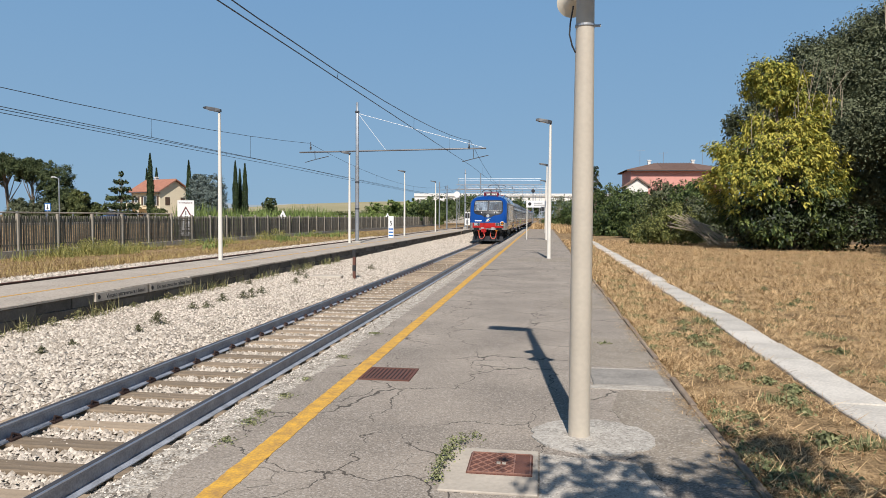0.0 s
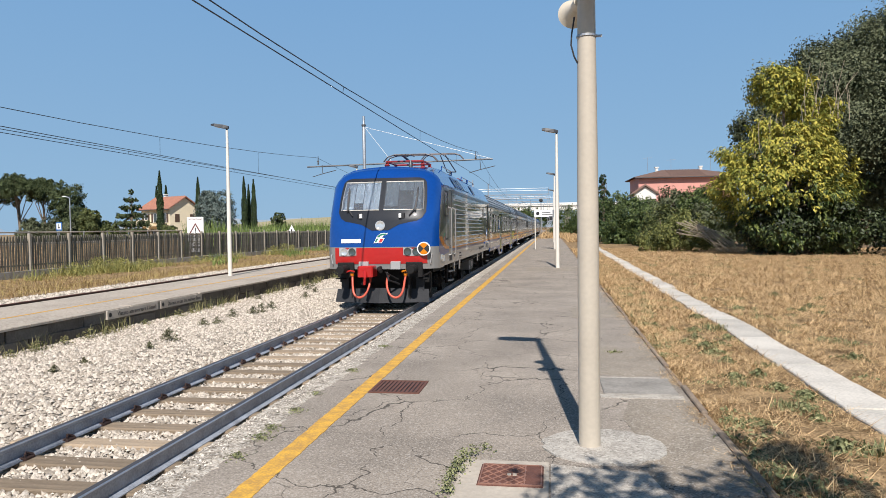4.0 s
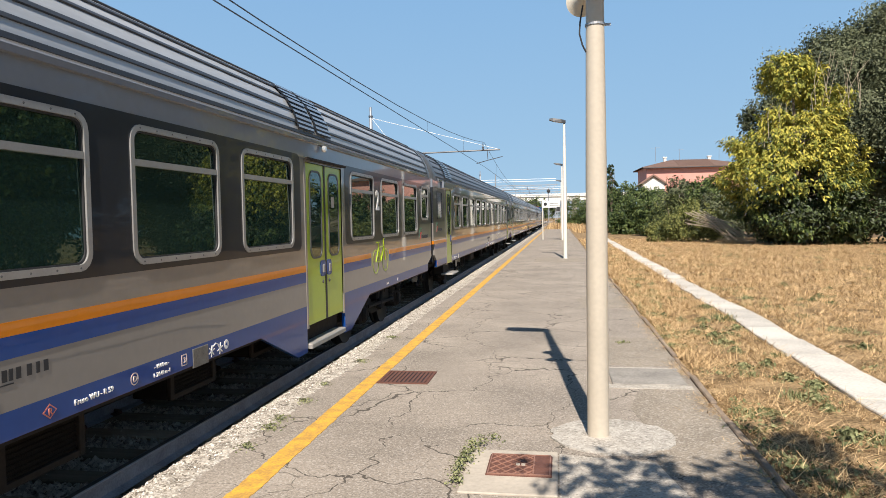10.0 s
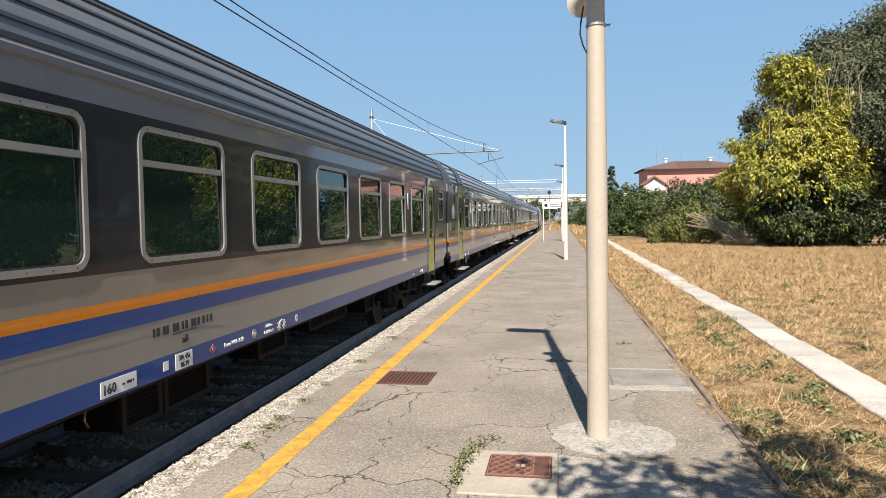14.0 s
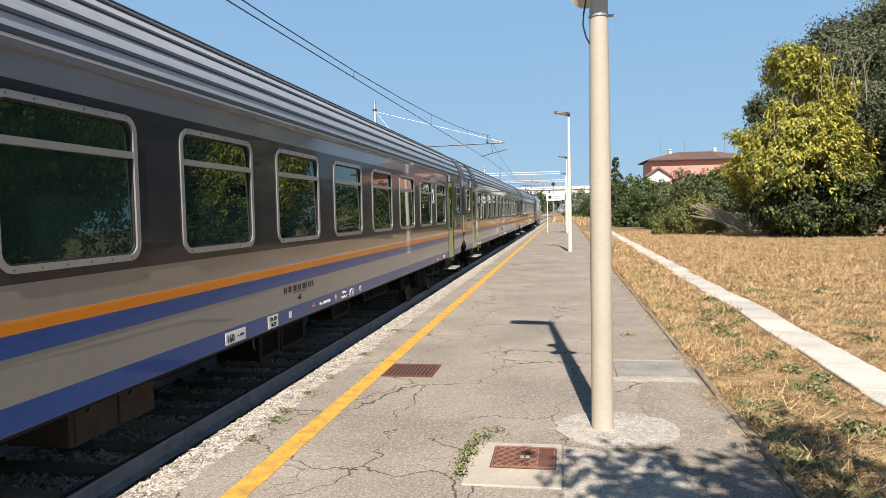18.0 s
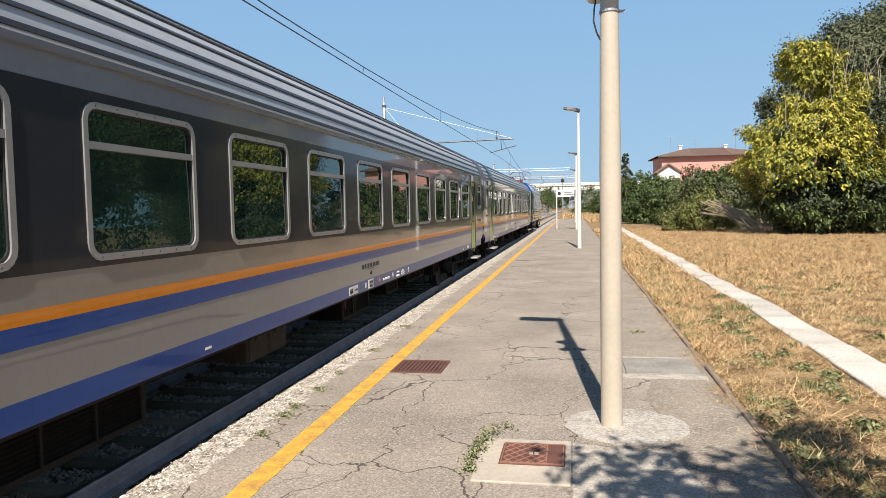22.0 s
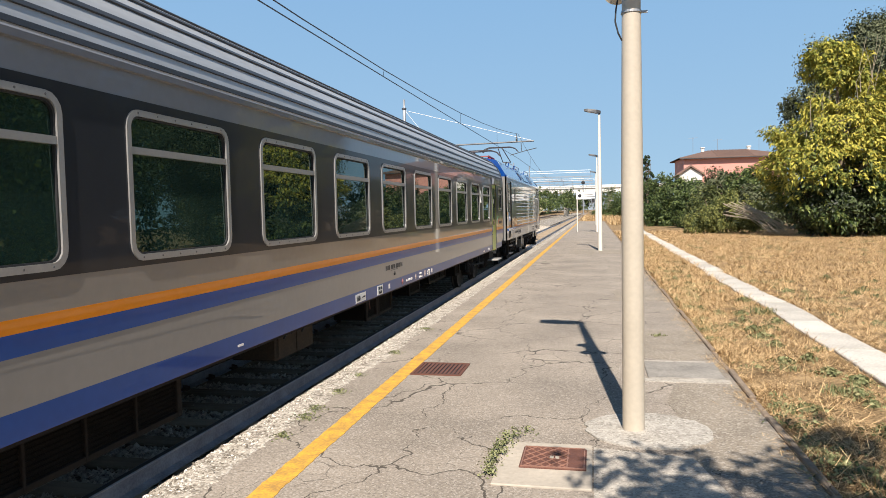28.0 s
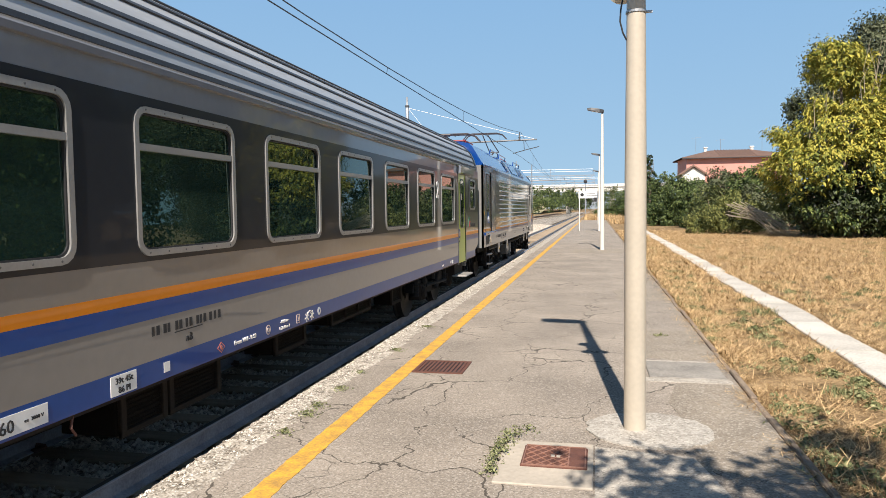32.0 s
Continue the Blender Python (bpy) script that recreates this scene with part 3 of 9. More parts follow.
def wall_x(g, x0, x1, y0, y1, z0, z1, holes):
    """A wall across x with rectangular holes (ya, yb, za, zb), built of upright and level strips."""
    ys = sorted({y0, y1, *[min(max(h[i], y0), y1) for h in holes for i in (0, 1)]})
    for a, b in zip(ys, ys[1:]):
        mid = (a + b) / 2
        cuts = sorted((max(h[2], z0), min(h[3], z1)) for h in holes if h[0] < mid < h[1] and h[2] < z1 and h[3] > z0)
        z = z0
        for c, d in cuts:
            if c > z + 1e-4:
                g.box(x0, x1, a, b, z, c)
            z = max(z, d)
        if z < z1 - 1e-4:
            g.box(x0, x1, a, b, z, z1)
    return g


def text_mesh(name, words, size, material, depth=0.004, bold=0.0):
    cu = bpy.data.curves.new(name, "FONT")
    cu.body, cu.size, cu.extrude, cu.offset, cu.resolution_u = words, size, depth, bold, 4 if size > 0.2 else 2
    cu.align_x = "CENTER"
    tmp = new(name, cu)
    me = bpy.data.meshes.new_from_object(tmp.evaluated_get(bpy.context.evaluated_depsgraph_get()))
    bpy.data.objects.remove(tmp)
    bpy.data.curves.remove(cu)
    me.materials.clear()
    me.materials.append(M[material])
    return me


def text_on_side(name, words, size, material, parent, x, y, z, label="", bold=0.0):
    ob = part(name, text_mesh(name, words, size, material, 0.004, bold), material, parent, label)
    ob.matrix_basis = pose(x, y, z, 90, 0, 90)
    return ob


def soup(name, V, F, material):
    """A mesh from arrays of points and of equal-sided faces."""
    me = bpy.data.meshes.new(name)
    k = F.shape[1]
    me.vertices.add(len(V))
    me.vertices.foreach_set("co", np.asarray(V, np.float32).ravel())
    me.loops.add(F.size)
    me.loops.foreach_set("vertex_index", F.astype(np.int32).ravel())
    me.polygons.add(len(F))
    me.polygons.foreach_set("loop_start", np.arange(0, F.size, k, dtype=np.int32))
    me.polygons.foreach_set("loop_total", np.full(len(F), k, np.int32))
    me.update(calc_edges=True)
    me.materials.append(M[material])
    return me


def blades(P, length, width, lean, rng, curl=0.3):
    """Grass blades: two bent triangles each, at the points P."""
    n = len(P)
    a = rng.uniform(0, 2 * np.pi, n)
    le = length * rng.uniform(0.5, 1.3, n)
    tilt = np.clip(rng.normal(lean, 0.25, n), 0, 1.5)
    d = np.stack([np.cos(a) * np.sin(tilt), np.sin(a) * np.sin(tilt), np.cos(tilt)], 1)
    s = np.stack([-np.sin(a), np.cos(a), 0 * a], 1) * (width * rng.uniform(0.6, 1.3, n))[:, None] * 0.5
    mid = P + d * (le * 0.55)[:, None]
    t2 = np.clip(tilt + curl, 0, 1.55)
    d2 = np.stack([np.cos(a) * np.sin(t2), np.sin(a) * np.sin(t2), np.cos(t2)], 1)
    tip = mid + d2 * (le * 0.45)[:, None]
    V = np.stack([P - s, P + s, mid + s * 0.7, mid - s * 0.7, tip], 1).reshape(-1, 3)
    i = np.arange(n)[:, None] * 5
    return V, np.concatenate([i + [0, 1, 2], i + [0, 2, 3], i + [3, 2, 4]])


def straws(P, length, width, lean, rng):
    """Dry stalks: one slim triangle each."""
    n = len(P)
    a = rng.uniform(0, 2 * np.pi, n)
    tilt = np.clip(rng.normal(lean, 0.35, n), 0, 1.52)
    d = np.stack([np.cos(a) * np.sin(tilt), np.sin(a) * np.sin(tilt), np.cos(tilt)], 1) * (length * rng.uniform(0.45, 1.5, n))[:, None]
    b = a + rng.uniform(0.8, 2.3, n)
    s = np.stack([np.cos(b), np.sin(b), 0.5 * np.cos(tilt)], 1) * (width * rng.uniform(0.6, 1.3, n))[:, None] * 0.5
    V = np.stack([P - s, P + s, P + d], 1).reshape(-1, 3)
    return V, np.arange(3 * n).reshape(-1, 3)


def leaves(C, N, size, rng, droop=0.3):
    """Folded leaves at C, facing about N."""
    n = len(C)
    N = N + rng.normal(0, 0.55, (n, 3))
    N /= np.linalg.norm(N, axis=1)[:, None]
    u = np.cross(N, rng.normal(0, 1, (n, 3)))
    u[:, 2] -= droop
    u /= np.linalg.norm(u, axis=1)[:, None]
    w = np.cross(N, u)
    s = (size * rng.uniform(0.55, 1.3, n))[:, None]
    fold = N * s * 0.16
    V = np.stack([C - u * s * 0.5, C + w * s * 0.3 + fold, C + u * s * 0.55, C - w * s * 0.3 + fold], 1).reshape(-1, 3)
    i = np.arange(n)[:, None] * 4
    return V, np.concatenate([i + [0, 1, 2], i + [0, 2, 3]])


def crown_points(blobs, rng, shell=0.55, per_twig=40, loose=0.13):
    """Clumped points in a set of ellipsoids (x, y, z, rx, ry, rz, leaves): twigs of leaves near the surface, with gaps."""
    C, N = [], []
    for x, y, z, rx, ry, rz, n in blobs:
        k = max(6, n // per_twig)
        d = rng.normal(0, 1, (k, 3))
        d /= np.linalg.norm(d, axis=1)[:, None]
        rad = rng.uniform(shell, 1.08, k) ** 0.8
        cen = d * rad[:, None] * (rx, ry, rz)
        per = rng.integers(0, k, n)
        off = np.clip(rng.normal(0, 1, (n, 3)), -1.7, 1.7) * (loose * (rx + ry + rz) / 3 * rng.uniform(0.5, 1.4, k)[per])[:, None]
        C.append(cen[per] + off + (x, y, z))
        N.append(d[per] + rng.normal(0, 0.3, (n, 3)) + (0, 0, 0.35))
    return np.concatenate(C), np.concatenate(N)


def limbs(g, base, blobs, r, rng, trunk_top=0.6, n_limbs=14, apart=None):
    base = Vector(base)
    top = Vector((sum(b[0] for b in blobs) / len(blobs), sum(b[1] for b in blobs) / len(blobs), max(b[2] for b in blobs) * trunk_top + base.z * (1 - trunk_top)))
    pts = [base + (top - base) * t + Vector((rng.normal(0, r * 0.5), rng.normal(0, r * 0.5), 0)) * (0.2 < t < 1) for t in (0, 0.2, 0.45, 0.7, 1.0)]
    g.tube(pts, r, 9, r * 0.45)
    for _ in range(n_limbs):
        b = blobs[rng.integers(len(blobs))]
        d = rng.normal(0, 1, 3)
        d /= np.linalg.norm(d)
        end = Vector((b[0] + d[0] * b[3] * 0.8, b[1] + d[1] * b[4] * 0.8, b[2] + abs(d[2]) * b[5] * 0.8))
        t = rng.uniform(0.35, 0.95)
        st = base + (top - base) * t
        mid = st.lerp(end, 0.5) + Vector(rng.normal(0, 0.15, 3)) + Vector((0, 0, 0.2))
        if apart is not None:
            apart.append(G().tube([st, mid, end], r * 0.32, 6, r * 0.06))
        else:
            g.tube([st, mid, end], r * 0.32, 6, r * 0.06)


def dense(x, y, z, h, w, k, n, seed, low=0.15):
    """k overlapping clumps that fill one upright ellipsoid."""
    rng = np.random.default_rng(seed)
    out = []
    for i in range(k):
        t = low + (0.93 - low) * (i + 0.5) / k
        e = w * math.sqrt(max(0.05, 1 - ((t - 0.45) / 0.56) ** 2))
        a, r = i * 2.4 + rng.uniform(-0.3, 0.3), e * rng.uniform(0.35, 0.65)
        s = e * rng.uniform(0.45, 0.62) + 0.1 * w
        out.append((x + r * math.cos(a), y + r * math.sin(a), z + h * t, s, s, min(s, h * 0.22), n))
    return out


def tree(name, label, base, blobs, r, leaf, size, seed, category="tree", group="", shell=0.55, n_limbs=14, trunk_top=0.75, droop=0.3, bare=0, per_twig=40, loose=0.13):
    rng = np.random.default_rng(seed)
    ob = thing(name, label, category, group=group)
    g = G()
    apart = [] if n_limbs > 20 or name == "small_conifer" else None
    limbs(g, base, blobs, r, rng, trunk_top, n_limbs, apart)
    part("trunk", g, "bark", ob, smooth=50)
    for lg in apart or []:
        part("limb", lg, "bark", ob, smooth=50)
    for _ in range(bare):
        b = blobs[rng.integers(len(blobs))]
        s = Vector((b[0] + rng.normal(0, b[3] * 0.4), b[1] - b[4] * 0.5 + rng.normal(0, b[4] * 0.4), b[2]))
        part("bare_stem", G().tube([s, s + Vector((rng.normal(0, 0.2), rng.normal(0, 0.2), b[5] * 0.9)), s + Vector((rng.normal(0, 0.45), rng.normal(0, 0.4), b[5] * 1.6))], 0.028, 5, 0.007), "twig", ob, "bare pale stem")
    C, N = crown_points(blobs, rng, shell, per_twig, loose)
    V, F = leaves(C, N, size, rng, droop)
    part("crown", soup("crown", V, F, leaf), leaf, ob)
    return ob


# ---------------- ground and station ----------------
RAIL_Z, TRACK_X = -0.41, -4.35
Y0, Y1 = -40.0, 95.0            # the near platform
rng0 = np.random.default_rng(11)

g = G()
prof = [(-1800, -1.0), (-60, -0.9), (-27, -0.55), (-24.2, -0.42), (-20, -0.42), (-15.9, -0.7), (-13.0, -0.75), (-9.3, -0.75), (-2.45, -0.75), (-2.4, -0.6), (1.25, -0.35), (1.3, -0.035), (2.4, -0.03), (3.2, -0.03), (40, 0.0), (1800, 0.4)]
ylist = [-300, -40, 0, 5, 10, 20, 40, 80, 95, 97, 160, 300, 700, 2200]
prof_far = [(x, -0.6 if -16 < x < -2.4 else (-0.1 if -2.4 <= x <= 1.3 else z)) for x, z in prof]
g.loft([[(x, y, z) for x, z in (prof if y <= 95 else prof_far)] for y in ylist], close=False, caps=False)
thing("ground", "dry straw-coloured mown grass ground reaching the horizon", "ground", kind="structure", g=g, material="ground")

# near platform: asphalt slab, worn coping, kerb, line
plat = thing("platform_1", "cracked grey asphalt station platform with worn pale edge", "platform", kind="structure",
             g=G().box(-2.33, 1.26, Y0, Y1, -0.6, 0.0), material="asphalt")
rr = random.Random(3)
rows, y = [], Y0
while y < Y1 + 0.2:
    near = -2 < y < 22
    j = rr.uniform(-0.016, 0.016) if near else 0
    inner = -2.24 + 0.06 * noise.noise((y * 1.7, 3, 0)) + (rr.uniform(-0.03, 0.03) if near else 0)
    up = lambda s: rr.uniform(-s, s) * 0.5 if near else 0
    rows.append([(-2.585 + j, y, -0.6), (-2.6 + j, y, -0.06 + up(0.012)), (-2.565 + j, y, -0.02 + up(0.012)), (-2.5, y, 0.0 + up(0.01)), (-2.43, y, 0.004 + up(0.009)), (-2.37, y, 0.005 + up(0.007)), (inner - 0.02, y, 0.006), (inner + 0.01, y, -0.006)])
    y += 0.045 if near else 0.4
g = G().loft(rows, close=False, caps=False)
part("edge_coping", g, "coping", plat, "rough crumbling whitish stone coping")
line, y = [], 1.5
while y < 16:
    wa, wb = 0.007 * noise.noise((y * 6, 1, 7)) + rr.uniform(-0.004, 0.004), 0.007 * noise.noise((y * 6, 5, 7)) + rr.uniform(-0.004, 0.004)
    line.append([(-1.935 + wa, y, -0.01), (-1.935 + wa, y, 0.004), (-1.782 + wb, y, 0.004), (-1.782 + wb, y, -0.01)])
    y += 0.035
part("yellow_line", G().loft(line).box(-1.935, -1.782, Y0, 1.5, -0.01, 0.004).box(-1.935, -1.782, y - 0.035, Y1 - 3, -0.01, 0.004), "yellow", plat, "worn yellow safety line")
kerb = part("kerb", G().box(1.265, 1.3, Y0, Y1, -0.3, -0.01), "kerb", plat, "narrow brownish concrete kerb strip")
far_kerb, y = G(), Y0
while y < Y1:
    dx, dz, ln = rr.uniform(-0.012, 0.012), rr.uniform(-0.014, 0.012), rr.choice((0.5, 0.8, 1.0))
    st = G().cbox(1.262, 1.318, 0.004, ln - 0.006, -0.3, 0.02, 0.01)
    if -1 < y < 34:
        part("kerb_stone", st, "kerb", kerb).matrix_basis = pose(dx, y, dz, rr.uniform(-0.7, 0.7), 0, rr.uniform(-0.6, 0.6))
    else:
        far_kerb.cbox(1.262 + dx, 1.318 + dx, y + 0.004, y + ln - 0.006, -0.3, 0.02 + dz, 0.01)
    y += ln
part("far_kerb", far_kerb, "kerb", kerb)["kind"] = "stuff"
# patches and covers
for x0, x1, y0, y1 in ((0.62, 1.25, 4.35, 6.6), (0.42, 1.25, 7.6, 9.4), (0.35, 1.25, 12.4, 14.2), (-0.9, 1.2, 25.4, 27.9), (-0.6, 1.2, 46.5, 49.8)):
    ring = [(x0, y0), (x0 + 0.2 * (x1 - x0), y0 + 0.07), (x0 + 0.5 * (x1 - x0), y0 - 0.04), (x0 + 0.75 * (x1 - x0), y0 + 0.06), (x1, y0 + 0.1), (x1, y1), (x0 + 0.6 * (x1 - x0), y1 - 0.06), (x0 + 0.3 * (x1 - x0), y1 + 0.05), (x0 + 0.08, y1 - 0.12), (x0 - 0.03, y0 + 0.7 * (y1 - y0)), (x0 + 0.05, y0 + 0.4 * (y1 - y0))]
    part("asphalt_patch", G().loft([[(x, y, -0.01) for x, y in ring], [(x, y, 0.003) for x, y in ring]]), "asphalt_patch", plat, "brownish worn asphalt patch")
pad = G()
footing = [(0.38 + (0.44 + 0.05 * noise.noise((k * 0.7, 1, 3)) + 0.03 * noise.noise((k * 2.1, 4, 3))) * math.cos(k * math.pi / 18), 5.13 + (0.41 + 0.05 * noise.noise((k * 0.7, 9, 3)) + 0.03 * noise.noise((k * 2.3, 2, 3))) * math.sin(k * math.pi / 18)) for k in range(36)]
pad.loft([[(x, y, -0.02) for x, y in footing], [(x, y, 0.012) for x, y in footing]])
part("pole_footing", pad, "footing_cement", plat, "pale cement patch round the lamp pole")
rough = [(0.0, 3.3), (0.62, 3.2), (0.74, 4.0), (0.62, 4.6), (0.3, 4.64), (0.0, 4.7)]
part("worn_patch", G().loft([[(x, y, -0.02) for x, y in rough], [(x, y, 0.006) for x, y in rough]]), "rough_cement", plat, "weathered pale concrete patch")
part("concrete_slab", G().cbox(0.5, 1.19, 6.74, 7.44, -0.05, 0.014, 0.006), "old_slab", plat, "flat grey concrete cover slab")
part("slab_joint", G().box(0.46, 1.22, 6.6, 6.735, -0.05, 0.006).box(0.47, 1.2, 7.445, 7.53, -0.05, 0.006), "rough_cement", plat)

man = thing("manhole_cover", "rusty diamond-patterned iron cover in a concrete frame", "manhole cover")
part("concrete_frame", G().cbox(-0.595, -0.01, 3.96, 4.72, -0.05, 0.012, 0.006), "concrete_light", man, "pale concrete surround")
part("plate", G().cbox(-0.455, -0.045, 4.235, 4.605, 0.0, 0.022, 0.004), "rust", man)
g = G()
for i in range(4):
    for j in range(4):
        cx, cy = -0.4 + i * 0.07, 4.285 + j * 0.09
        if cx > -0.17:
            continue
        for s in (1, -1):
            dx, dy = 0.034, 0.044 * s
            g.add([(cx - dx - 0.004, cy - dy, 0.022), (cx - dx + 0.004, cy - dy, 0.022), (cx + dx + 0.004, cy + dy, 0.022), (cx + dx - 0.004, cy + dy, 0.022),
                   (cx - dx, cy - dy, 0.028), (cx + dx, cy + dy, 0.028)], [(0, 4, 5, 3), (1, 2, 5, 4)])
for k in range(5):
    g.box(-0.445, -0.055, 4.24 + k * 0.0895, 4.247 + k * 0.0895, 0.02, 0.027) if k in (0, 4) else None
g.box(-0.165, -0.158, 4.25, 4.59, 0.02, 0.027).box(-0.445, -0.438, 4.25, 4.59, 0.02, 0.027).box(-0.062, -0.055, 4.25, 4.59, 0.02, 0.027)
part("raised_pattern", g, "rust_worn", man)
part("badge", G().box(-0.275, -0.25, 4.4, 4.435, 0.02, 0.027).box(-0.24, -0.215, 4.4, 4.435, 0.02, 0.027), "concrete_light", man, "two small pale marks")

gr = thing("drain_grate", "rusty iron drain grate in the asphalt", "drain grate")
part("rim", G().box(-1.775, -1.265, 6.59, 6.62, -0.02, 0.012).box(-1.775, -1.265, 7.1, 7.13, -0.02, 0.012).box(-1.775, -1.745, 6.62, 7.1, -0.02, 0.012).box(-1.295, -1.265, 6.62, 7.1, -0.02, 0.012), "rust", gr)
for k in range(11):
    part("bar", G().box(-1.74 + k * 0.041, -1.74 + k * 0.041 + 0.026, 6.62, 7.1, -0.015, 0.01), "rust", gr)
# no hollow here: a flat black sheet gives the darkness between the bars
part("pit", G().box(-1.745, -1.295, 6.62, 7.1, 0.0005, 0.003), "black", gr)

# track
def rail_profile(x, z, s=1):
    pts = [(-0.075, -0.172), (0.075, -0.172), (0.075, -0.162), (0.012, -0.14), (0.009, -0.05), (0.036, -0.035), (0.036, -0.008), (0.028, 0.0), (-0.028, 0.0), (-0.036, -0.008), (-0.036, -0.035), (-0.009, -0.05), (-0.012, -0.14), (-0.075, -0.162)]
    return [(x + a * s, z + b) for a, b in pts]


def build_track(name, label, cx, ya, yb, detailed, steel="rail", top="rail_top"):
    tr = thing(name, label, "railway track", kind="structure")
    for s in (-1, 1):
        rx = cx + s * 0.7535
        rail = part("rail", G().extrude_y(rail_profile(rx, RAIL_Z), ya, yb), steel, tr, "dark steel rail")
        part("running_surface", G().box(rx - 0.026, rx + 0.026, ya, yb, RAIL_Z - 0.004, RAIL_Z + 0.001), top, rail, "dark worn rail head")
        # corner strips: on the detailed track their pale colour is the edge highlight
        for e in (-1, 1):
            part("polished_corner", G().extrude_y([(rx + e * 0.0275, RAIL_Z + 0.0015), (rx + e * 0.0375, RAIL_Z - 0.0075), (rx + e * 0.0375, RAIL_Z - 0.0125), (rx + e * 0.0275, RAIL_Z - 0.005)], ya, yb), "rail_edge" if detailed else top, rail, "rail corner strip, pale on the near track for the highlight")
    me = G().cbox(-1.3, 1.3, -0.12, 0.12, -0.16, 0.0, 0.015).mesh("sleeper", M["sleeper"])
    clip = G().cbox(-0.1, -0.03, -0.07, 0.07, 0.0, 0.03, 0.008).tube([(-0.085, -0.06, 0.03), (-0.05, 0, 0.06), (-0.085, 0.06, 0.03)], 0.014, 5).mesh("rail_clip", M["clip"])
    far = G()
    y, k = ya, 0
    while y < yb:
        if detailed and -2 < y < 60:
            sl = new("sleeper", me)
            sl.parent = tr
            sl.matrix_basis = pose(cx, y, RAIL_Z - 0.17, 0, 0, rr.uniform(-0.6, 0.6))
            if y < 32:
                for s in (-1, 1):
                    for q in (-1, 1) if s < 0 else (-1,):
                        c = new("rail_clip", clip)
                        c.parent = sl
                        c.matrix_basis = pose(s * 0.7535, 0, 0.0, 0, 0, 0 if q < 0 else 180)
        else:
            far.box(cx - 1.3, cx + 1.3, y - 0.12, y + 0.12, RAIL_Z - 0.33, RAIL_Z - 0.17)
        y += 0.6
    part("far_sleepers", far, "sleeper", tr)["kind"] = "stuff"
    return tr


build_track("track_1", "railway track of steel rails on worn wooden sleepers", TRACK_X, -40.2, 420, True)
build_track("track_2", "second railway track behind the far platform", -14.8, -40.2, 300, False, "clip", "rust")

bed = G()
bed.extrude_y([(-9.15, -0.7), (-9.15, -0.44), (-6.4, -0.5), (-5.75, -0.6), (-5.3, -0.64), (-3.4, -0.64), (-2.95, -0.6), (-2.7, -0.52), (-2.58, -0.5), (-2.5, -0.7)], -40, 95)
bed.extrude_y([(-17.9, -0.66), (-17.2, -0.52), (-16.4, -0.5), (-15.4, -0.59), (-12.7, -0.59), (-12.2, -0.5), (-12.1, -0.66)], -40, 300)
bed.extrude_y([(-12.2, -0.62), (-9.15, -0.5), (-6.6, -0.52), (-6.0, -0.6), (-2.65, -0.6), (-1.9, -0.5), (-1.2, -0.66)], 95, 420)
thing("ballast_bed", "pale crushed stone ballast bed", "ballast", kind="structure", g=bed, material="ballast_bed")


def stones(n, x0, x1, y0, y1, zf, size, rng):
    """Irregular crushed stones: jittered five-sided tops, bedded in the layer below."""
    x = rng.uniform(x0, x1, n)
    y = y0 + (y1 - y0) * rng.uniform(0, 1, n) ** 1.25
    C = np.stack([x, y, zf(x) + rng.normal(0, 0.006, n)], 1)
    base = np.array([(1, 0, -0.35), (0.31, 0.95, -0.35), (-0.81, 0.59, -0.35), (-0.81, -0.59, -0.35), (0.31, -0.95, -0.35), (0, 0, 1)], float)
    V = base[None] * rng.uniform(0.5, 1.15, (n, 6, 1)) + rng.normal(0, 0.22, (n, 6, 3))
    a = rng.uniform(0, 6.28, n)
    c, s = np.cos(a)[:, None], np.sin(a)[:, None]
    V = np.stack([V[..., 0] * c - V[..., 1] * s, V[..., 0] * s + V[..., 1] * c, V[..., 2] * 0.75], -1)
    V = V * (size * rng.uniform(0.6, 1.35, n))[:, None, None] + C[:, None]
    f = np.array([(0, 1, 5), (1, 2, 5), (2, 3, 5), (3, 4, 5), (4, 0, 5)])
    return V.reshape(-1, 3), (np.arange(n)[:, None, None] * 6 + f).reshape(-1, 3)


def bed_z(x):
    return np.interp(x, [-9.15, -6.4, -5.75, -5.3, -3.4, -2.95, -2.7, -2.5], [-0.435, -0.49, -0.59, -0.612, -0.612, -0.6, -0.52, -0.5])


VV, FF, off = [], [], 0
for n, x0, x1, ya, yb, sz in ((30000, -9.1, -5.2, 3.0, 18, 0.034), (13000, -5.0, -3.7, 3.0, 18, 0.03), (10000, -3.5, -2.58, 3, 20, 0.026), (26000, -9.1, -5.2, 18, 48, 0.045), (6000, -5.0, -3.7, 18, 45, 0.03), (4000, -3.5, -2.58, 20, 45, 0.034), (16000, -9.1, -5.2, 48, 92, 0.075)):
    V, F = stones(n, x0, x1, ya, yb, bed_z, sz, rng0)
    VV.append(V), FF.append(F + off)
    off += len(V)
tagged(new("ballast_stones", soup("ballast_stones", np.concatenate(VV), np.concatenate(FF), "stone")), "pale angular crushed limestone ballast between the rails", "ballast", kind="stuff")
V, F = stones(9000, -17.7, -15.2, 12, 70, lambda x: np.interp(x, [-17.8, -17.2, -16.4, -15.4, -12.7], [-0.55, -0.5, -0.48, -0.55, -0.55]), 0.06, rng0)
tagged(new("far_ballast_stones", soup("far_ballast_stones", V, F, "stone")), "pale crushed stone along the second track", "ballast", kind="stuff")

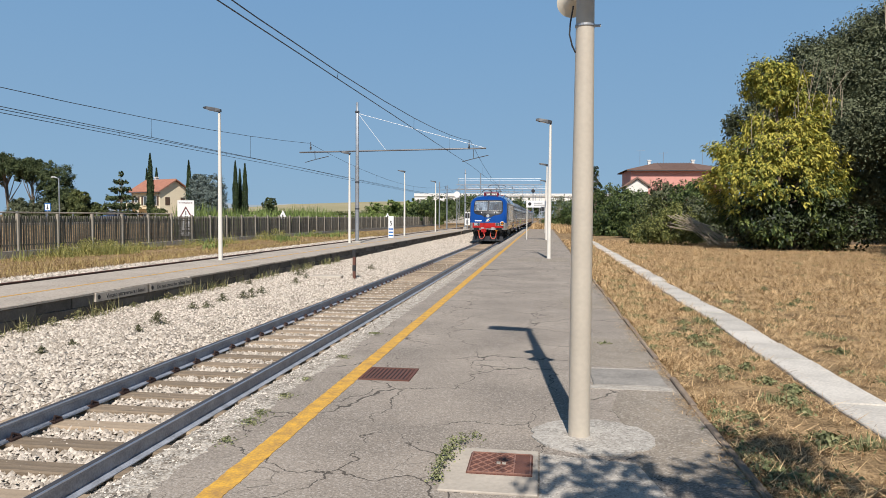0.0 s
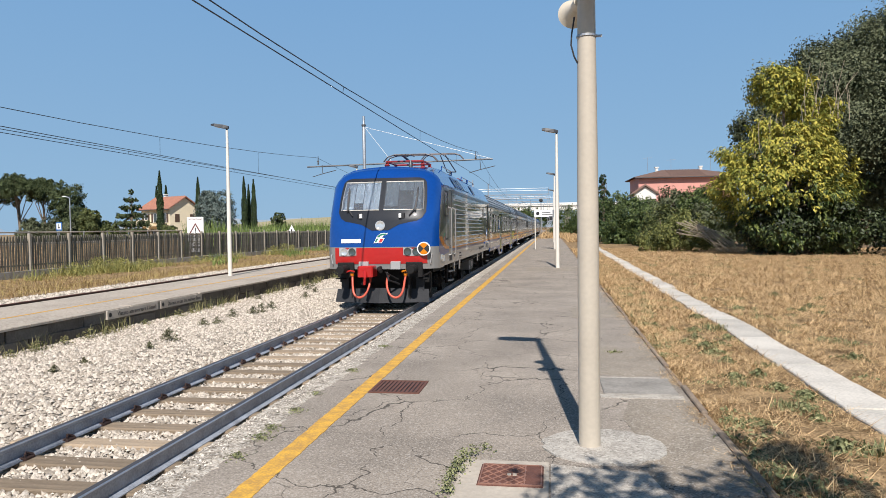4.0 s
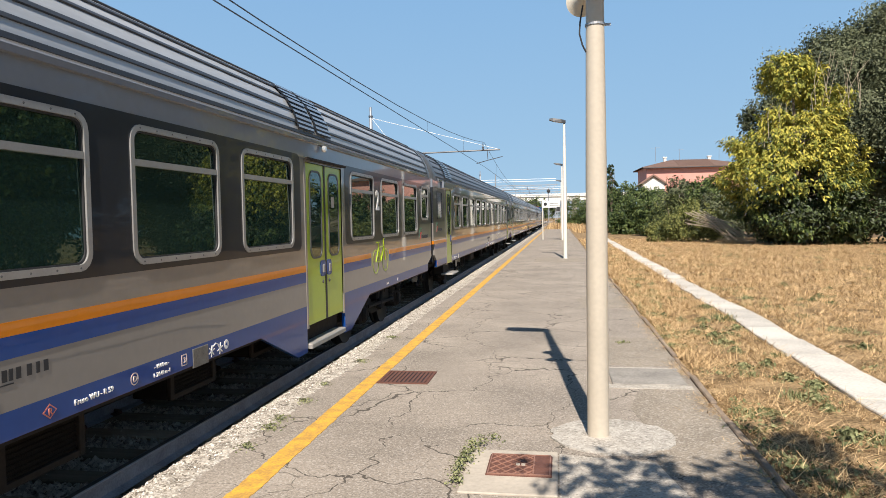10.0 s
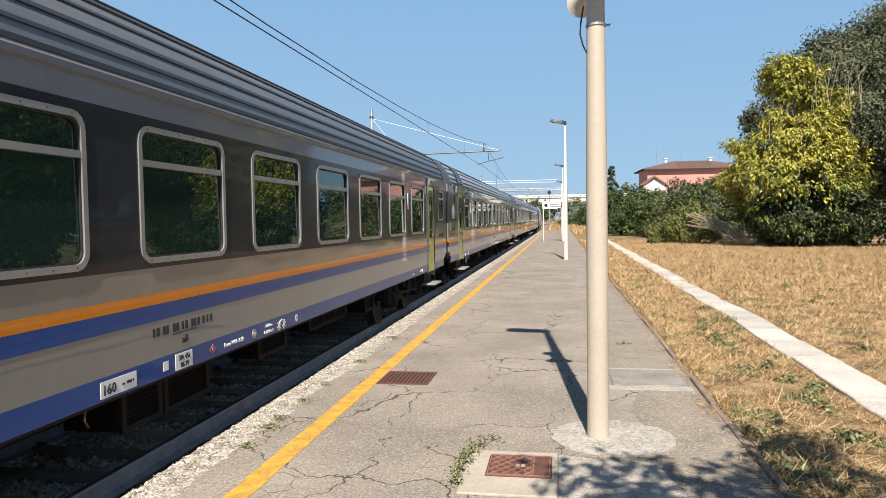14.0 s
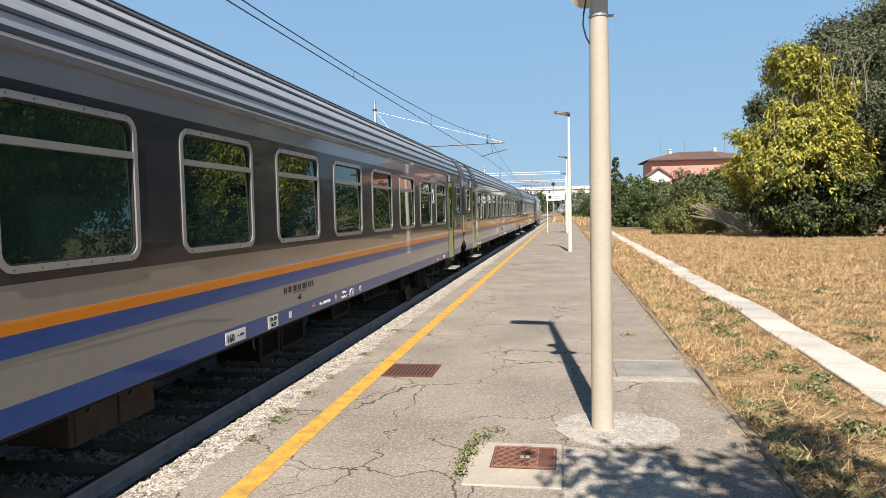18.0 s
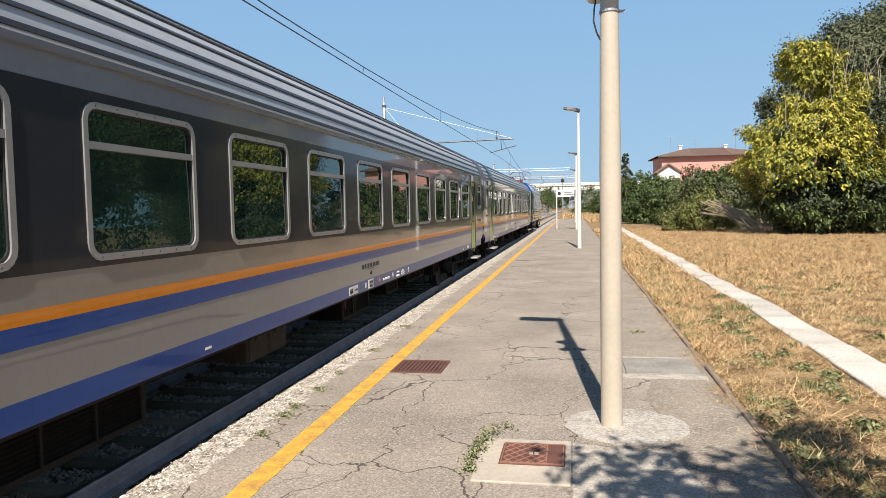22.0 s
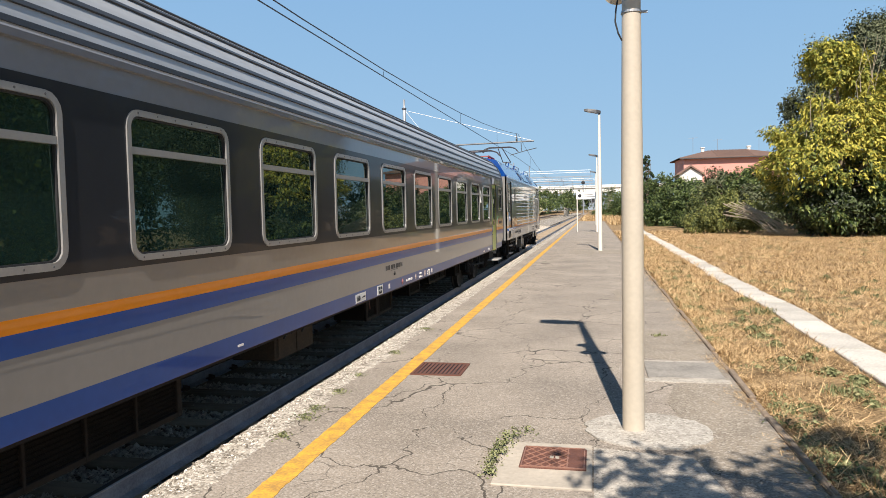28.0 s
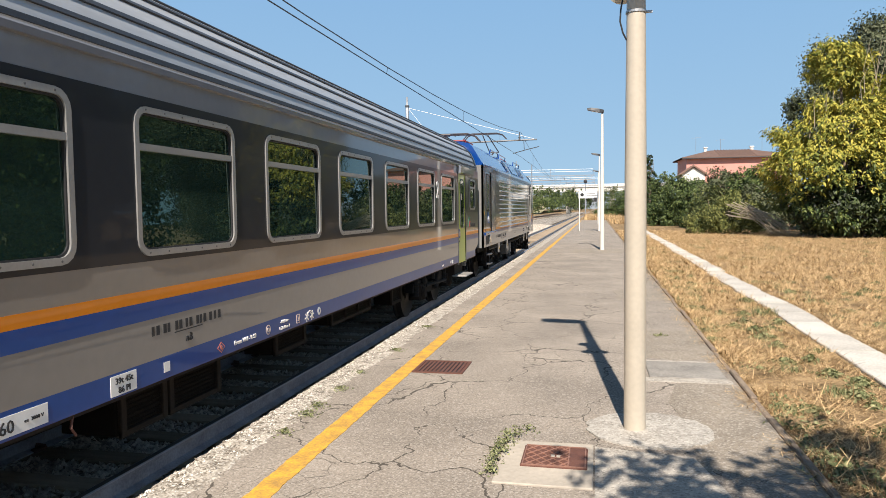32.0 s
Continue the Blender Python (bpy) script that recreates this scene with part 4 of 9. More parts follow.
V, F = stones(7000, -2.6, -2.3, 2.6, 9.0, lambda x: np.interp(x, [-2.6, -2.56, -2.5, -2.3], [-0.06, -0.025, -0.004, -0.002]), 0.0105, rng0)
V2, F2 = stones(3500, -2.6, -2.36, 9.0, 26.0, lambda x: np.interp(x, [-2.6, -2.5, -2.32], [-0.05, -0.004, -0.002]), 0.013, rng0)
tagged(new("coping_pebbles", soup("coping_pebbles", np.concatenate([V, V2]), np.concatenate([F, F2 + len(V)]), "coping_stone")), "whitish exposed pebbles of the crumbling platform edge", "pebbles", kind="stuff")

# far platform with block wall
FPX = -9.1
fp = thing("platform_2", "narrow grey island platform with a dark stone block wall", "platform", kind="structure",
           g=G().box(-11.95, FPX - 0.12, -40, 84, -0.66, 0.0).extrude_y([(-11.95, -0.66), (-11.95, 0), (FPX - 0.12, 0), (FPX - 0.12, -0.66)], 84, 92), material="old_paving")
blk = G().cbox(-0.06, 0.0, 0.006, 0.994, 0.0, 0.2, 0.012).mesh("wall_block", M["concrete_dark"])
cap = G().cbox(-0.3, 0.02, 0.004, 1.496, 0, 0.05, 0.012).mesh("edge_stone", M["old_paving"])
y = 2.0
while y < 78:
    for row in range(2):
        ob = new("wall_block", blk)
        ob.parent = fp
        ob.matrix_basis = pose(FPX - 0.06 + rr.uniform(-0.022, 0.022), y + row * 0.5 + rr.uniform(-0.03, 0.03), -0.45 + row * 0.205 + rr.uniform(-0.008, 0.008), rr.uniform(-0.9, 0.9), rr.uniform(-3, 3), rr.uniform(-1.4, 1.4))
    y += 1.0
y = 2.0
while y < 80:
    ob = new("edge_stone", cap)
    ob.parent = fp
    ob.matrix_basis = pose(FPX - 0.02 + rr.uniform(-0.02, 0.012), y, -0.045 + rr.uniform(-0.006, 0.006), rr.uniform(-0.3, 0.3), 0, rr.uniform(-0.7, 0.7))
    y += 1.5
part("far_wall", G().box(FPX - 0.12, FPX - 0.05, 80, 92, -0.66, 0.0).box(FPX - 0.12, FPX - 0.05, -40, 2, -0.66, 0.0), "concrete_dark", fp)
part("yellow_line", G().box(-10.36, -10.27, -40, 88, -0.01, 0.004), "yellow", fp, "faded yellow safety line")
for (ya, yb, words) in ((13.15, 15.05, "Vietato attraversare i binari"), (15.15, 17.1, "Do not cross the railway lines")):
    pl = part("warning_plate", G().cbox(FPX - 0.06, FPX + 0.012, ya, yb, -0.2, -0.02, 0.004), "concrete_light", fp, "pale warning plate with dark lettering")
    tx = part("lettering", text_mesh("lettering", words, 0.13, "ink", 0.002), "ink", pl)
    tx.matrix_basis = pose(FPX + 0.014, (ya + yb) / 2 + 0.12, -0.155, 90, 0, 90)
    part("pictogram", G().lathe([(0.05, 0), (0.05, 0.004)], (FPX + 0.012, ya + 0.1, -0.11), (1, 0, 0), 12), "ink", pl)

# lamp posts
def lamp_post(x, y, h, r, head, label, material, z=0.0):
    ob = thing("street_lamp", label, "street lamp", (x, y, z), group="platform lamps")
    part("pole", G().lathe([(r * 1.02, -0.1), (r, 0.4), (r * 0.98, h * 0.35), (r * 0.6, h - 0.25), (r * 0.6, h - 0.05)], (0, 0, 0), (0, 0, 1), 28), material, ob, smooth=40)
    part("neck", G().lathe([(r * 0.42, h - 0.25), (r * 0.42, h + 0.02), (r * 0.5, h + 0.03), (r * 0.5, h + 0.08)], (0, 0, 0), (0, 0, 1), 12), "lamp_dark", ob, smooth=40)
    s = head
    hd = part("lamp_head", G().loft([[(s * a, -w, h + z0), (s * a, w, h + z0), (s * a, w * 0.8, h + z1), (s * a, -w * 0.8, h + z1)] for a, w, z0, z1 in ((-0.06, 0.06, 0.0, 0.1), (0.1, 0.12, 0.01, 0.14), (0.42, 0.15, 0.08, 0.19), (0.56, 0.12, 0.125, 0.18))]), "lamp_dark", ob, "flat dark lamp head")
    part("light_panel", G().add([(s * 0.15, -0.08, h + 0.014), (s * 0.42, -0.1, h + 0.073), (s * 0.42, 0.1, h + 0.073), (s * 0.15, 0.08, h + 0.014)], [(0, 1, 2, 3)]), "white", hd)
    part("base_ring", G().lathe([(r * 1.5, -0.02), (r * 1.5, 0.006), (r * 1.05, 0.014)], (0, 0, 0), (0, 0, 1), 24), "concrete", ob)
    return ob


l1 = lamp_post(0.28, 5.13, 5.25, 0.077, -1, "tall cream painted steel lamp pole with loudspeakers", "pole")
for y in (27.3, 49.6, 71.9):
    lamp_post(0.24, y, 5.2, 0.075, -1, "tall white painted platform lamp pole", "pole_white")
for y in (6.7, 23.5, 40.3, 56.95, 73.8):
    lamp_post(-11.38, y, 5.25, 0.075, -1, "tall white lamp pole on the island platform", "pole_white")


def horn(parent, at, aim, k=1.0, name="loudspeaker"):
    g = G()
    g.lathe([(a * k, b * k) for a, b in ((0.055, -0.14), (0.06, -0.12), (0.06, 0.0), (0.05, 0.02), (0.07, 0.09), (0.1, 0.17), (0.145, 0.225), (0.155, 0.23), (0.145, 0.222), (0.09, 0.16), (0.05, 0.06), (0.0, 0.05))], at, aim, 26)
    ob = part(name, g, "horn", parent, "cream horn loudspeaker", smooth=40)
    part("bracket", G().tube([at, (at[0] * 0.4, at[1] * 0.4, at[2] + 0.02)], 0.018, 6), "galv", ob)
    return ob


horn(l1, (0.0, -0.1, 3.42), (0.05, -0.85, -0.2))
horn(l1, (-0.065, 0.1, 3.21), (-0.15, 0.95, -0.05), 0.7)
part("cable", G().tube([(-0.085, -0.02, 3.1), (-0.105, -0.03, 2.98), (-0.11, -0.03, 2.9), (-0.09, -0.03, 2.82), (-0.064, -0.02, 2.77)], 0.006, 6), "black", l1, "dark hanging cable")
part("clamp", G().lathe([(0.072, 2.955), (0.072, 2.97)], (0, 0, 0), (0, 0, 1), 20).box(0.07, 0.11, -0.008, 0.008, 2.955, 2.97), "galv", l1)

# station name board on the platform
sb = thing("station_sign", "white station board on two pale posts", "sign", group="")
for x in (-1.14, 0.22):
    part("post", G().tube([(x, 50.5, 0), (x, 50.5, 2.75)], 0.035, 8), "pole_white", sb)
part("board", G().cbox(-1.2, 0.28, 50.46, 50.5, 2.3, 2.78, 0.01), "white", sb, "white enamel board")
part("pictogram", G().lathe([(0.12, 0), (0.12, 0.006)], (-0.95, 50.45, 2.55), (0, -1, 0), 20), "ink", sb)
for k in range(2):
    part("lettering_bar", G().box(-0.65, 0.1 - k * 0.15, 50.45, 50.456, 2.45 + k * 0.14, 2.49 + k * 0.14), "steel_dark", sb)
ms = thing("mirror_box", "grey monitor box on a platform lamp pole", "monitor box", (0.1, 49.4, 2.0))
part("case", G().cbox(-0.25, 0.0, -0.15, 0.15, 0.0, 0.35, 0.02), "galv", ms)
part("screen", G().box(-0.22, -0.03, -0.156, -0.15, 0.04, 0.31), "black", ms)

# platform kilometre sign and small signs on the island platform
km = thing("kilometre_sign", "narrow white and blue kilometre post sign with numeral", "sign", (-11.3, 51.4, 0))
part("panel", G().cbox(-0.2, 0.2, -0.03, 0.03, 0.0, 1.62, 0.01), "white", km)
for k in range(3):
    part("blue_stripe", G().box(-0.17, 0.17, -0.036, -0.03, 0.12 + k * 0.24, 0.22 + k * 0.24), "sign_blue", km)
tx = part("numeral", text_mesh("numeral", "5", 0.5, "ink"), "ink", km)
tx.matrix_basis = pose(0, -0.036, 0.92, 90, 0, 0)
hb = thing("hectometre_sign", "black and white marker board on a post", "sign", (-9.9, 92, -0.4))
part("post", G().tube([(0, 0, 0), (0, 0, 2.6)], 0.05, 8), "galv", hb)
part("board", G().cbox(-0.35, 0.35, -0.03, 0.03, 0.9, 2.6, 0.01), "white", hb)
part("black_field", G().box(-0.3, 0.3, -0.036, -0.03, 1.8, 2.5).box(-0.12, 0.12, -0.036, -0.03, 1.0, 1.6), "ink", hb)

post = thing("marker_post", "rusty striped iron marker post in the ballast", "marker post", (-6.3, 22.9, -0.55))
part("stake", G().cbox(-0.05, 0.05, -0.04, 0.04, 0, 1.02, 0.008), "rust", post)
part("band", G().cbox(-0.056, 0.056, -0.046, 0.046, 0.3, 0.5, 0.004), "black", post)
part("band", G().cbox(-0.056, 0.056, -0.046, 0.046, 0.78, 1.03, 0.004), "black", post)
thing("concrete_block", "pale concrete cable lid lying on the ballast", "concrete block", (-7.15, 22.6, -0.5), 8, g=G().cbox(-0.5, 0.5, -0.3, 0.3, 0.0, 0.11, 0.02), material="concrete_light")

# overhead line
def lerp_wire(g, x0, z0, x1, z1, ya, yb, sag, r, n=14):
    g.tube([(x0 + (x1 - x0) * t, ya + (yb - ya) * t, z0 + (z1 - z0) * t - sag * 4 * t * (1 - t)) for t in (i / n for i in range(n + 1))], r, 5)


def overhead(name, label, supports, cx, zc, zm, sag, r=0.011):
    ob = thing(name, label, "overhead line", kind="structure")
    gc, gm, gd = G(), G(), G()
    for (ya, sa), (yb, sb_) in zip(supports, supports[1:]):
        lerp_wire(gc, cx + sa, zc, cx + sb_, zc, ya, yb, 0.03, r, 6)
        lerp_wire(gm, cx + sa * 0.8, zm, cx + sb_ * 0.8, zm, ya, yb, sag, r)
        k = 7
        for i in range(1, k):
            t = i / k
            y = ya + (yb - ya) * t
            zt = zm - sag * 4 * t * (1 - t)
            xt, xb = cx + (sa + (sb_ - sa) * t) * 0.8, cx + sa + (sb_ - sa) * t
            if zt - zc > 0.05:
                gd.tube([(xt, y, zt), (xb, y, zc - 0.03)], 0.006, 4)
    part("contact_wire", gc, "wire", ob, "dark copper contact wire")
    part("messenger_wire", gm, "wire", ob)
    part("droppers", gd, "wire", ob)
    return ob


overhead("overhead_line_1", "dark overhead contact and messenger wires", [(-20, -0.42), (41, 0.1), (100, -0.2), (165, 0.2), (250, 0), (420, 0)], TRACK_X, 4.62, 6.06, 1.36)
overhead("overhead_line_2", "dark overhead wires above the second track", [(-20, 0.2), (41, -0.1), (100, 0.2), (165, -0.2), (300, 0)], -14.0, 4.42, 6.0, 1.16)
overhead("overhead_line_3", "slack feeder wire beside the second track", [(-20, 0.0), (41, -0.1), (100, 0.1), (165, 0.0), (300, 0)], -15.2, 4.5, 4.66, 0.1)


def line_mast(x, y, h, arms, label):
    ob = thing("line_mast", label, "catenary mast", (x, y, 0), group="catenary masts")
    part("tube", G().lathe([(0.12, -0.5), (0.12, h * 0.55), (0.1, h * 0.55 + 0.02), (0.1, h - 0.6), (0.07, h - 0.55), (0.07, h)], (0, 0, 0), (0, 0, 1), 16), "galv", ob, smooth=40)
    part("foot", G().cbox(-0.28, 0.28, -0.28, 0.28, -0.5, 0.1, 0.03), "concrete", ob)
    for z0 in (2.0, 3.6, h - 0.6):
        part("collar", G().lathe([(0.135, z0), (0.135, z0 + 0.1)], (0, 0, 0), (0, 0, 1), 16), "steel_dark", ob)
    part("boom", G().tube([(arms[0], 0, 5.45), (arms[1], 0, 5.62)], 0.045, 8), "steel_dark", ob, "long horizontal steel boom")
    for cx in (TRACK_X - x, -14.0 - x):
        part("insulator", G().lathe([(0.03, 0), (0.07, 0.02), (0.03, 0.06), (0.07, 0.1), (0.03, 0.14), (0.07, 0.18), (0.03, 0.24), (0.02, 0.5)], (cx, 0, 5.58), (0, 0, 1), 10), "steel_dark", ob)
        part("hanger", G().tube([(cx + 0.25, 0, 5.55), (cx + 0.28, 0, 5.05)], 0.02, 6), "steel_dark", ob)
        part("steady_arm", G().tube([(cx - 0.4, 0.1, 4.85), (cx + 0.3, 0, 5.02), (cx + 1.15, -0.1, 5.2)], 0.022, 6), "steel_dark", ob)
    return ob


lm = line_mast(-11.1, 41.0, 8.4, (-3.6, 7.75), "tall grey tubular catenary mast with long boom")
for ex, ez in ((7.6, 5.66), (1.75, 5.56)):
    part("stay_rope", G().tube([(0.05, 0, 7.75), (ex, 0, ez)], 0.012, 5), "white", lm, "thin white stay rope")
line_mast(-11.1, 100.0, 8.4, (-3.6, 7.75), "distant grey tubular catenary mast")


def gantry(y, xa, xb, z, label):
    ob = thing("signal_gantry", label, "gantry", (0, y, 0), group="lattice gantries")
    for x in (xa, xb):
        leg = G()
        for dx in (-0.25, 0.25):
            for dy in (-0.25, 0.25):
                leg.tube([(x + dx, dy, -0.5), (x + dx, dy, z)], 0.05, 4)
        for k in range(int(z / 0.8)):
            s = 0.25 if k % 2 else -0.25
            leg.tube([(x - s, -0.25, k * 0.8), (x + s, -0.25, k * 0.8 + 0.8)], 0.03, 4)
        part("lattice_leg", leg, "galv", ob)
    beam = G()
    for dz in (0, 1.0):
        for dy in (-0.4, 0.4):
            beam.tube([(xa - 0.4, dy, z + dz), (xb + 0.4, dy, z + dz)], 0.1, 4)
    n = int((xb - xa) / 0.9)
    for k in range(n):
        x = xa + (xb - xa) * k / n
        beam.tube([(x, -0.4, z + (k % 2)), (x + (xb - xa) / n, -0.4, z + 1 - (k % 2))], 0.065, 4)
    part("lattice_beam", beam, "galv", ob)
    top = G()
    for dz in (1.9, 2.4):
        top.tube([(xa, 0, z + dz), (xb, 0, z + dz)], 0.05, 5)
    for x in (xa, (xa + xb) / 2, xb):
        top.tube([(x, 0, z + 1), (x, 0, z + 2.5)], 0.05, 5)
    part("top_rail", top, "galv", ob)
    for x in (xa + 4, xa + 10, xb - 4.2):
        part("drop_post", G().tube([(x, 0, z), (x, 0, z - 2.6)], 0.06, 6), "galv", ob)
    return ob


gantry(165, -20.0, -0.6, 8.2, "grey steel lattice gantry over the tracks")
gantry(205, -22.0, 2.0, 8.0, "second distant grey steel lattice gantry")
for x, y, h in ((-10.5, 118, 9.5), (-16.5, 120, 7.5), (-19.0, 128, 8.5), (1.6, 150, 8.5)):
    thing("line_mast", "slender distant grey line mast", "catenary mast", (x, y, -0.5), group="catenary masts", g=G().lathe([(0.13, 0), (0.08, h)], (0, 0, 0), (0, 0, 1), 8), material="galv")
sg = thing("signal", "dark round railway signal head on a mast", "signal", (-2.0, 140, -0.5))
part("mast", G().tube([(0, 0, 0), (0, 0, 8.0)], 0.09, 8), "galv", sg)
part("head", G().lathe([(0.36, 0), (0.36, 0.12), (0.2, 0.2)], (0, -0.1, 7.3), (0, -1, 0), 20), "black", sg)
sp = thing("round_sign", "white round sign on a thin pole", "sign", (-12.3, 100, -0.4))
part("post", G().tube([(0, 0, 0), (0, 0, 6.0)], 0.06, 8), "galv", sp)
part("disc", G().lathe([(0.45, 0), (0.45, 0.05)], (0, -0.1, 5.2), (0, -1, 0), 18), "white", sp)


# ---------------- the train ----------------
# Each vehicle has its origin at its front end, on the rail top and the centre line; y runs back along the train.
HW = 1.41
WHEELS = []      # wheelsets, with their rest pose, turned as the train rolls


def bogie(v, y, wheelbase, x=1.0, r=0.46, dark="bogie"):
    g = G()
    for s in (-1, 1):
        xa = s * 1.02
        g.extrude_x([(y - wheelbase / 2 - 0.45, 0.5), (y - wheelbase / 2 - 0.4, 0.66), (y - 0.6, 0.7), (y - 0.4, 0.58), (y + 0.4, 0.58), (y + 0.6, 0.7), (y + wheelbase / 2 + 0.4, 0.66), (y + wheelbase / 2 + 0.45, 0.5), (y + 0.65, 0.46), (y + 0.4, 0.38), (y - 0.4, 0.38), (y - 0.65, 0.46)], xa - 0.07, xa + 0.07)
    # bolster, and a far-side box added to block light under the floor
    g.box(-1.0, 1.0, y - 0.3, y + 0.3, 0.4, 0.7).box(-1.12, -0.2, y - wheelbase / 2 - 0.3, y + wheelbase / 2 + 0.3, 0.3, 0.8)
    b = part("bogie", g, dark, v, "dark dirty bogie")
    for yy in (y - wheelbase / 2, y + wheelbase / 2):
        w = G()
        for s in (-1, 1):
            w.lathe([(0.1, 0.02), (0.12, 0.0), (r * 0.55, 0.02), (r * 0.86, -0.01), (r, -0.04), (r, 0.06), (r + 0.028, 0.085), (r + 0.02, 0.12), (r * 0.85, 0.12), (0.12, 0.1)], (s * 0.82, 0, 0), (-s, 0, 0), 26)
        w.tube([(-0.85, 0, 0), (0.85, 0, 0)], 0.08, 10)
        ws_ = part("wheelset", w, "wheel", b, "worn steel wheelset", smooth=40)
        WHEELS.append((ws_, yy, r))
        for s in (-1, 1):
            ax = G()
            ax.cbox(s * 1.05 - 0.12, s * 1.05 + 0.12, yy - 0.16, yy + 0.16, 0.33, 0.62, 0.03)
            ax.lathe([(0.13, 0), (0.13, 0.05), (0.09, 0.09)], (s * 1.14, yy, r), (s, 0, 0), 14)
            part("axle_box", ax, "under", b, "dusty brown axle box")
        for s in (-1, 1):
            for d in (-0.28, 0.28):
                sp = G().lathe([(0.08, 0.42), (0.095, 0.45), (0.08, 0.48), (0.095, 0.51), (0.08, 0.54), (0.095, 0.57), (0.08, 0.6), (0.095, 0.63), (0.08, 0.66), (0.095, 0.7), (0.08, 0.74)], (s * 1.08, yy + d, 0), (0, 0, 1), 10)
                part("coil_spring", sp, dark, b)
    for s in (-1, 1):
        dm = G()
        dm.tube([(s * 1.16, y - 0.2, 0.45), (s * 1.16, y + 0.1, 0.86)], 0.05, 8).tube([(s * 1.16, y - 0.9, 0.56), (s * 1.2, y + 0.7, 0.52)], 0.03, 6)
        dm.cbox(s * 1.02 - 0.14, s * 1.02 + 0.14, y - 0.24, y + 0.24, 0.62, 0.95, 0.03)
        part("damper", dm, dark, b)
    return b


def coupling(v, y, s):
    g = G()
    for x in (-0.875, 0.875):
        g.lathe([(0.12, -0.2), (0.12, 0.02), (0.08, 0.03), (0.08, 0.08), (0.21, 0.085), (0.22, 0.115), (0.2, 0.125)], (x, y, 1.04), (0, s, 0), 14)
    g.box(-0.12, 0.12, min(y, y + s * 0.14), max(y, y + s * 0.14), 0.9, 1.1)
    for hx, low, d in ((0.35, 0.55, 0.03), (-0.35, 0.55, 0.03), (0.62, 0.42, 0.026), (1.02, 0.5, 0.034), (1.14, 0.62, 0.024)):
        g.hose([(hx, y - s * 0.25, 1.0), (hx + 0.01, y - s * 0.08, low + 0.22), (hx, y + s * 0.06, low), (hx - 0.01, y + s * 0.135, low - 0.03)], d, 8)
    # added black block: hides the bright far rail and darkens the gap
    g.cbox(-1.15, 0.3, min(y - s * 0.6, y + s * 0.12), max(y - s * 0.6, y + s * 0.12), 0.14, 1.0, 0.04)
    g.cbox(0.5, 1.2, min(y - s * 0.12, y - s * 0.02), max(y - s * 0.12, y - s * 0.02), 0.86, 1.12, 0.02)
    return part("coupling", g, "bogie", v, "black buffers and hoses, with a black block added in the gap")


ROOF = [(1.41, 2.95), (1.405, 3.08), (1.36, 3.24), (1.27, 3.42), (1.12, 3.58), (0.9, 3.72), (0.6, 3.83), (0.3, 3.88), (0.0, 3.9)]


def roof_at(k):
    """A spot on the roof's curve: k from 0 at the eaves to 8 at the crown."""
    i = min(int(k), 7)
    a, b = ROOF[i], ROOF[i + 1]
    return a[0] + (b[0] - a[0]) * (k - i), a[1] + (b[1] - a[1]) * (k - i)


def coach_window(v, a, b, z0, z1, split=True, label="", bars=False):
    x = HW
    pane = part("window", G().add([(x - 0.008 - (0.012 if j in (2, 3, 6, 7) else 0) - (0.01 if j > 3 else 0), (a + 0.03, b - 0.03)[j in (1, 2, 5, 6)], (z0 + 0.03, z1 - 0.03)[j in (2, 3, 6, 7)]) for j in range(8)], [(0, 1, 2, 3), (7, 6, 5, 4), (0, 4, 5, 1), (1, 5, 6, 2), (2, 6, 7, 3), (3, 7, 4, 0)]), "glass", v, label or "dark tinted window in a rounded aluminium frame")
    f = ring_x(G(), x - 0.02, x + 0.014, a, b, z0, z1, 0.043, 0.12)
    if split:
        zs = z1 - 0.268 * (z1 - z0)
        f.box(x - 0.02, x + 0.011, a + 0.035, b - 0.035, zs - 0.026, zs + 0.02)
    part("frame", f, "band_dark" if bars else "alu", pane, "riveted aluminium frame" if not bars else "dark frame", smooth=35)
    riv = G()
    for yy in np.linspace(a + 0.12, b - 0.12, max(3, int((b - a) / 0.2))):
        riv.lathe([(0.009, 0), (0.006, 0.004)], (x + 0.013, yy, z0 + 0.022), (1, 0, 0), 6).lathe([(0.009, 0), (0.006, 0.004)], (x + 0.013, yy, z1 - 0.022), (1, 0, 0), 6)
    part("rivets", riv, "steel_dark", pane)["kind"] = "stuff"
    part("corner_seal", ring_x(G(), x - 0.05, x + 0.001, a + 0.035, b - 0.035, z0 + 0.035, z1 - 0.035, 0.02, 0.1), "black", pane)
    if bars:
        for k in range(9):
            yy = a + 0.1 + (b - a - 0.2) * k / 8
            part("guard_bar", G().tube([(x - 0.012, yy, z0 + 0.05), (x - 0.012, yy, z1 - 0.05)], 0.006, 5), "alu", pane)
    return pane


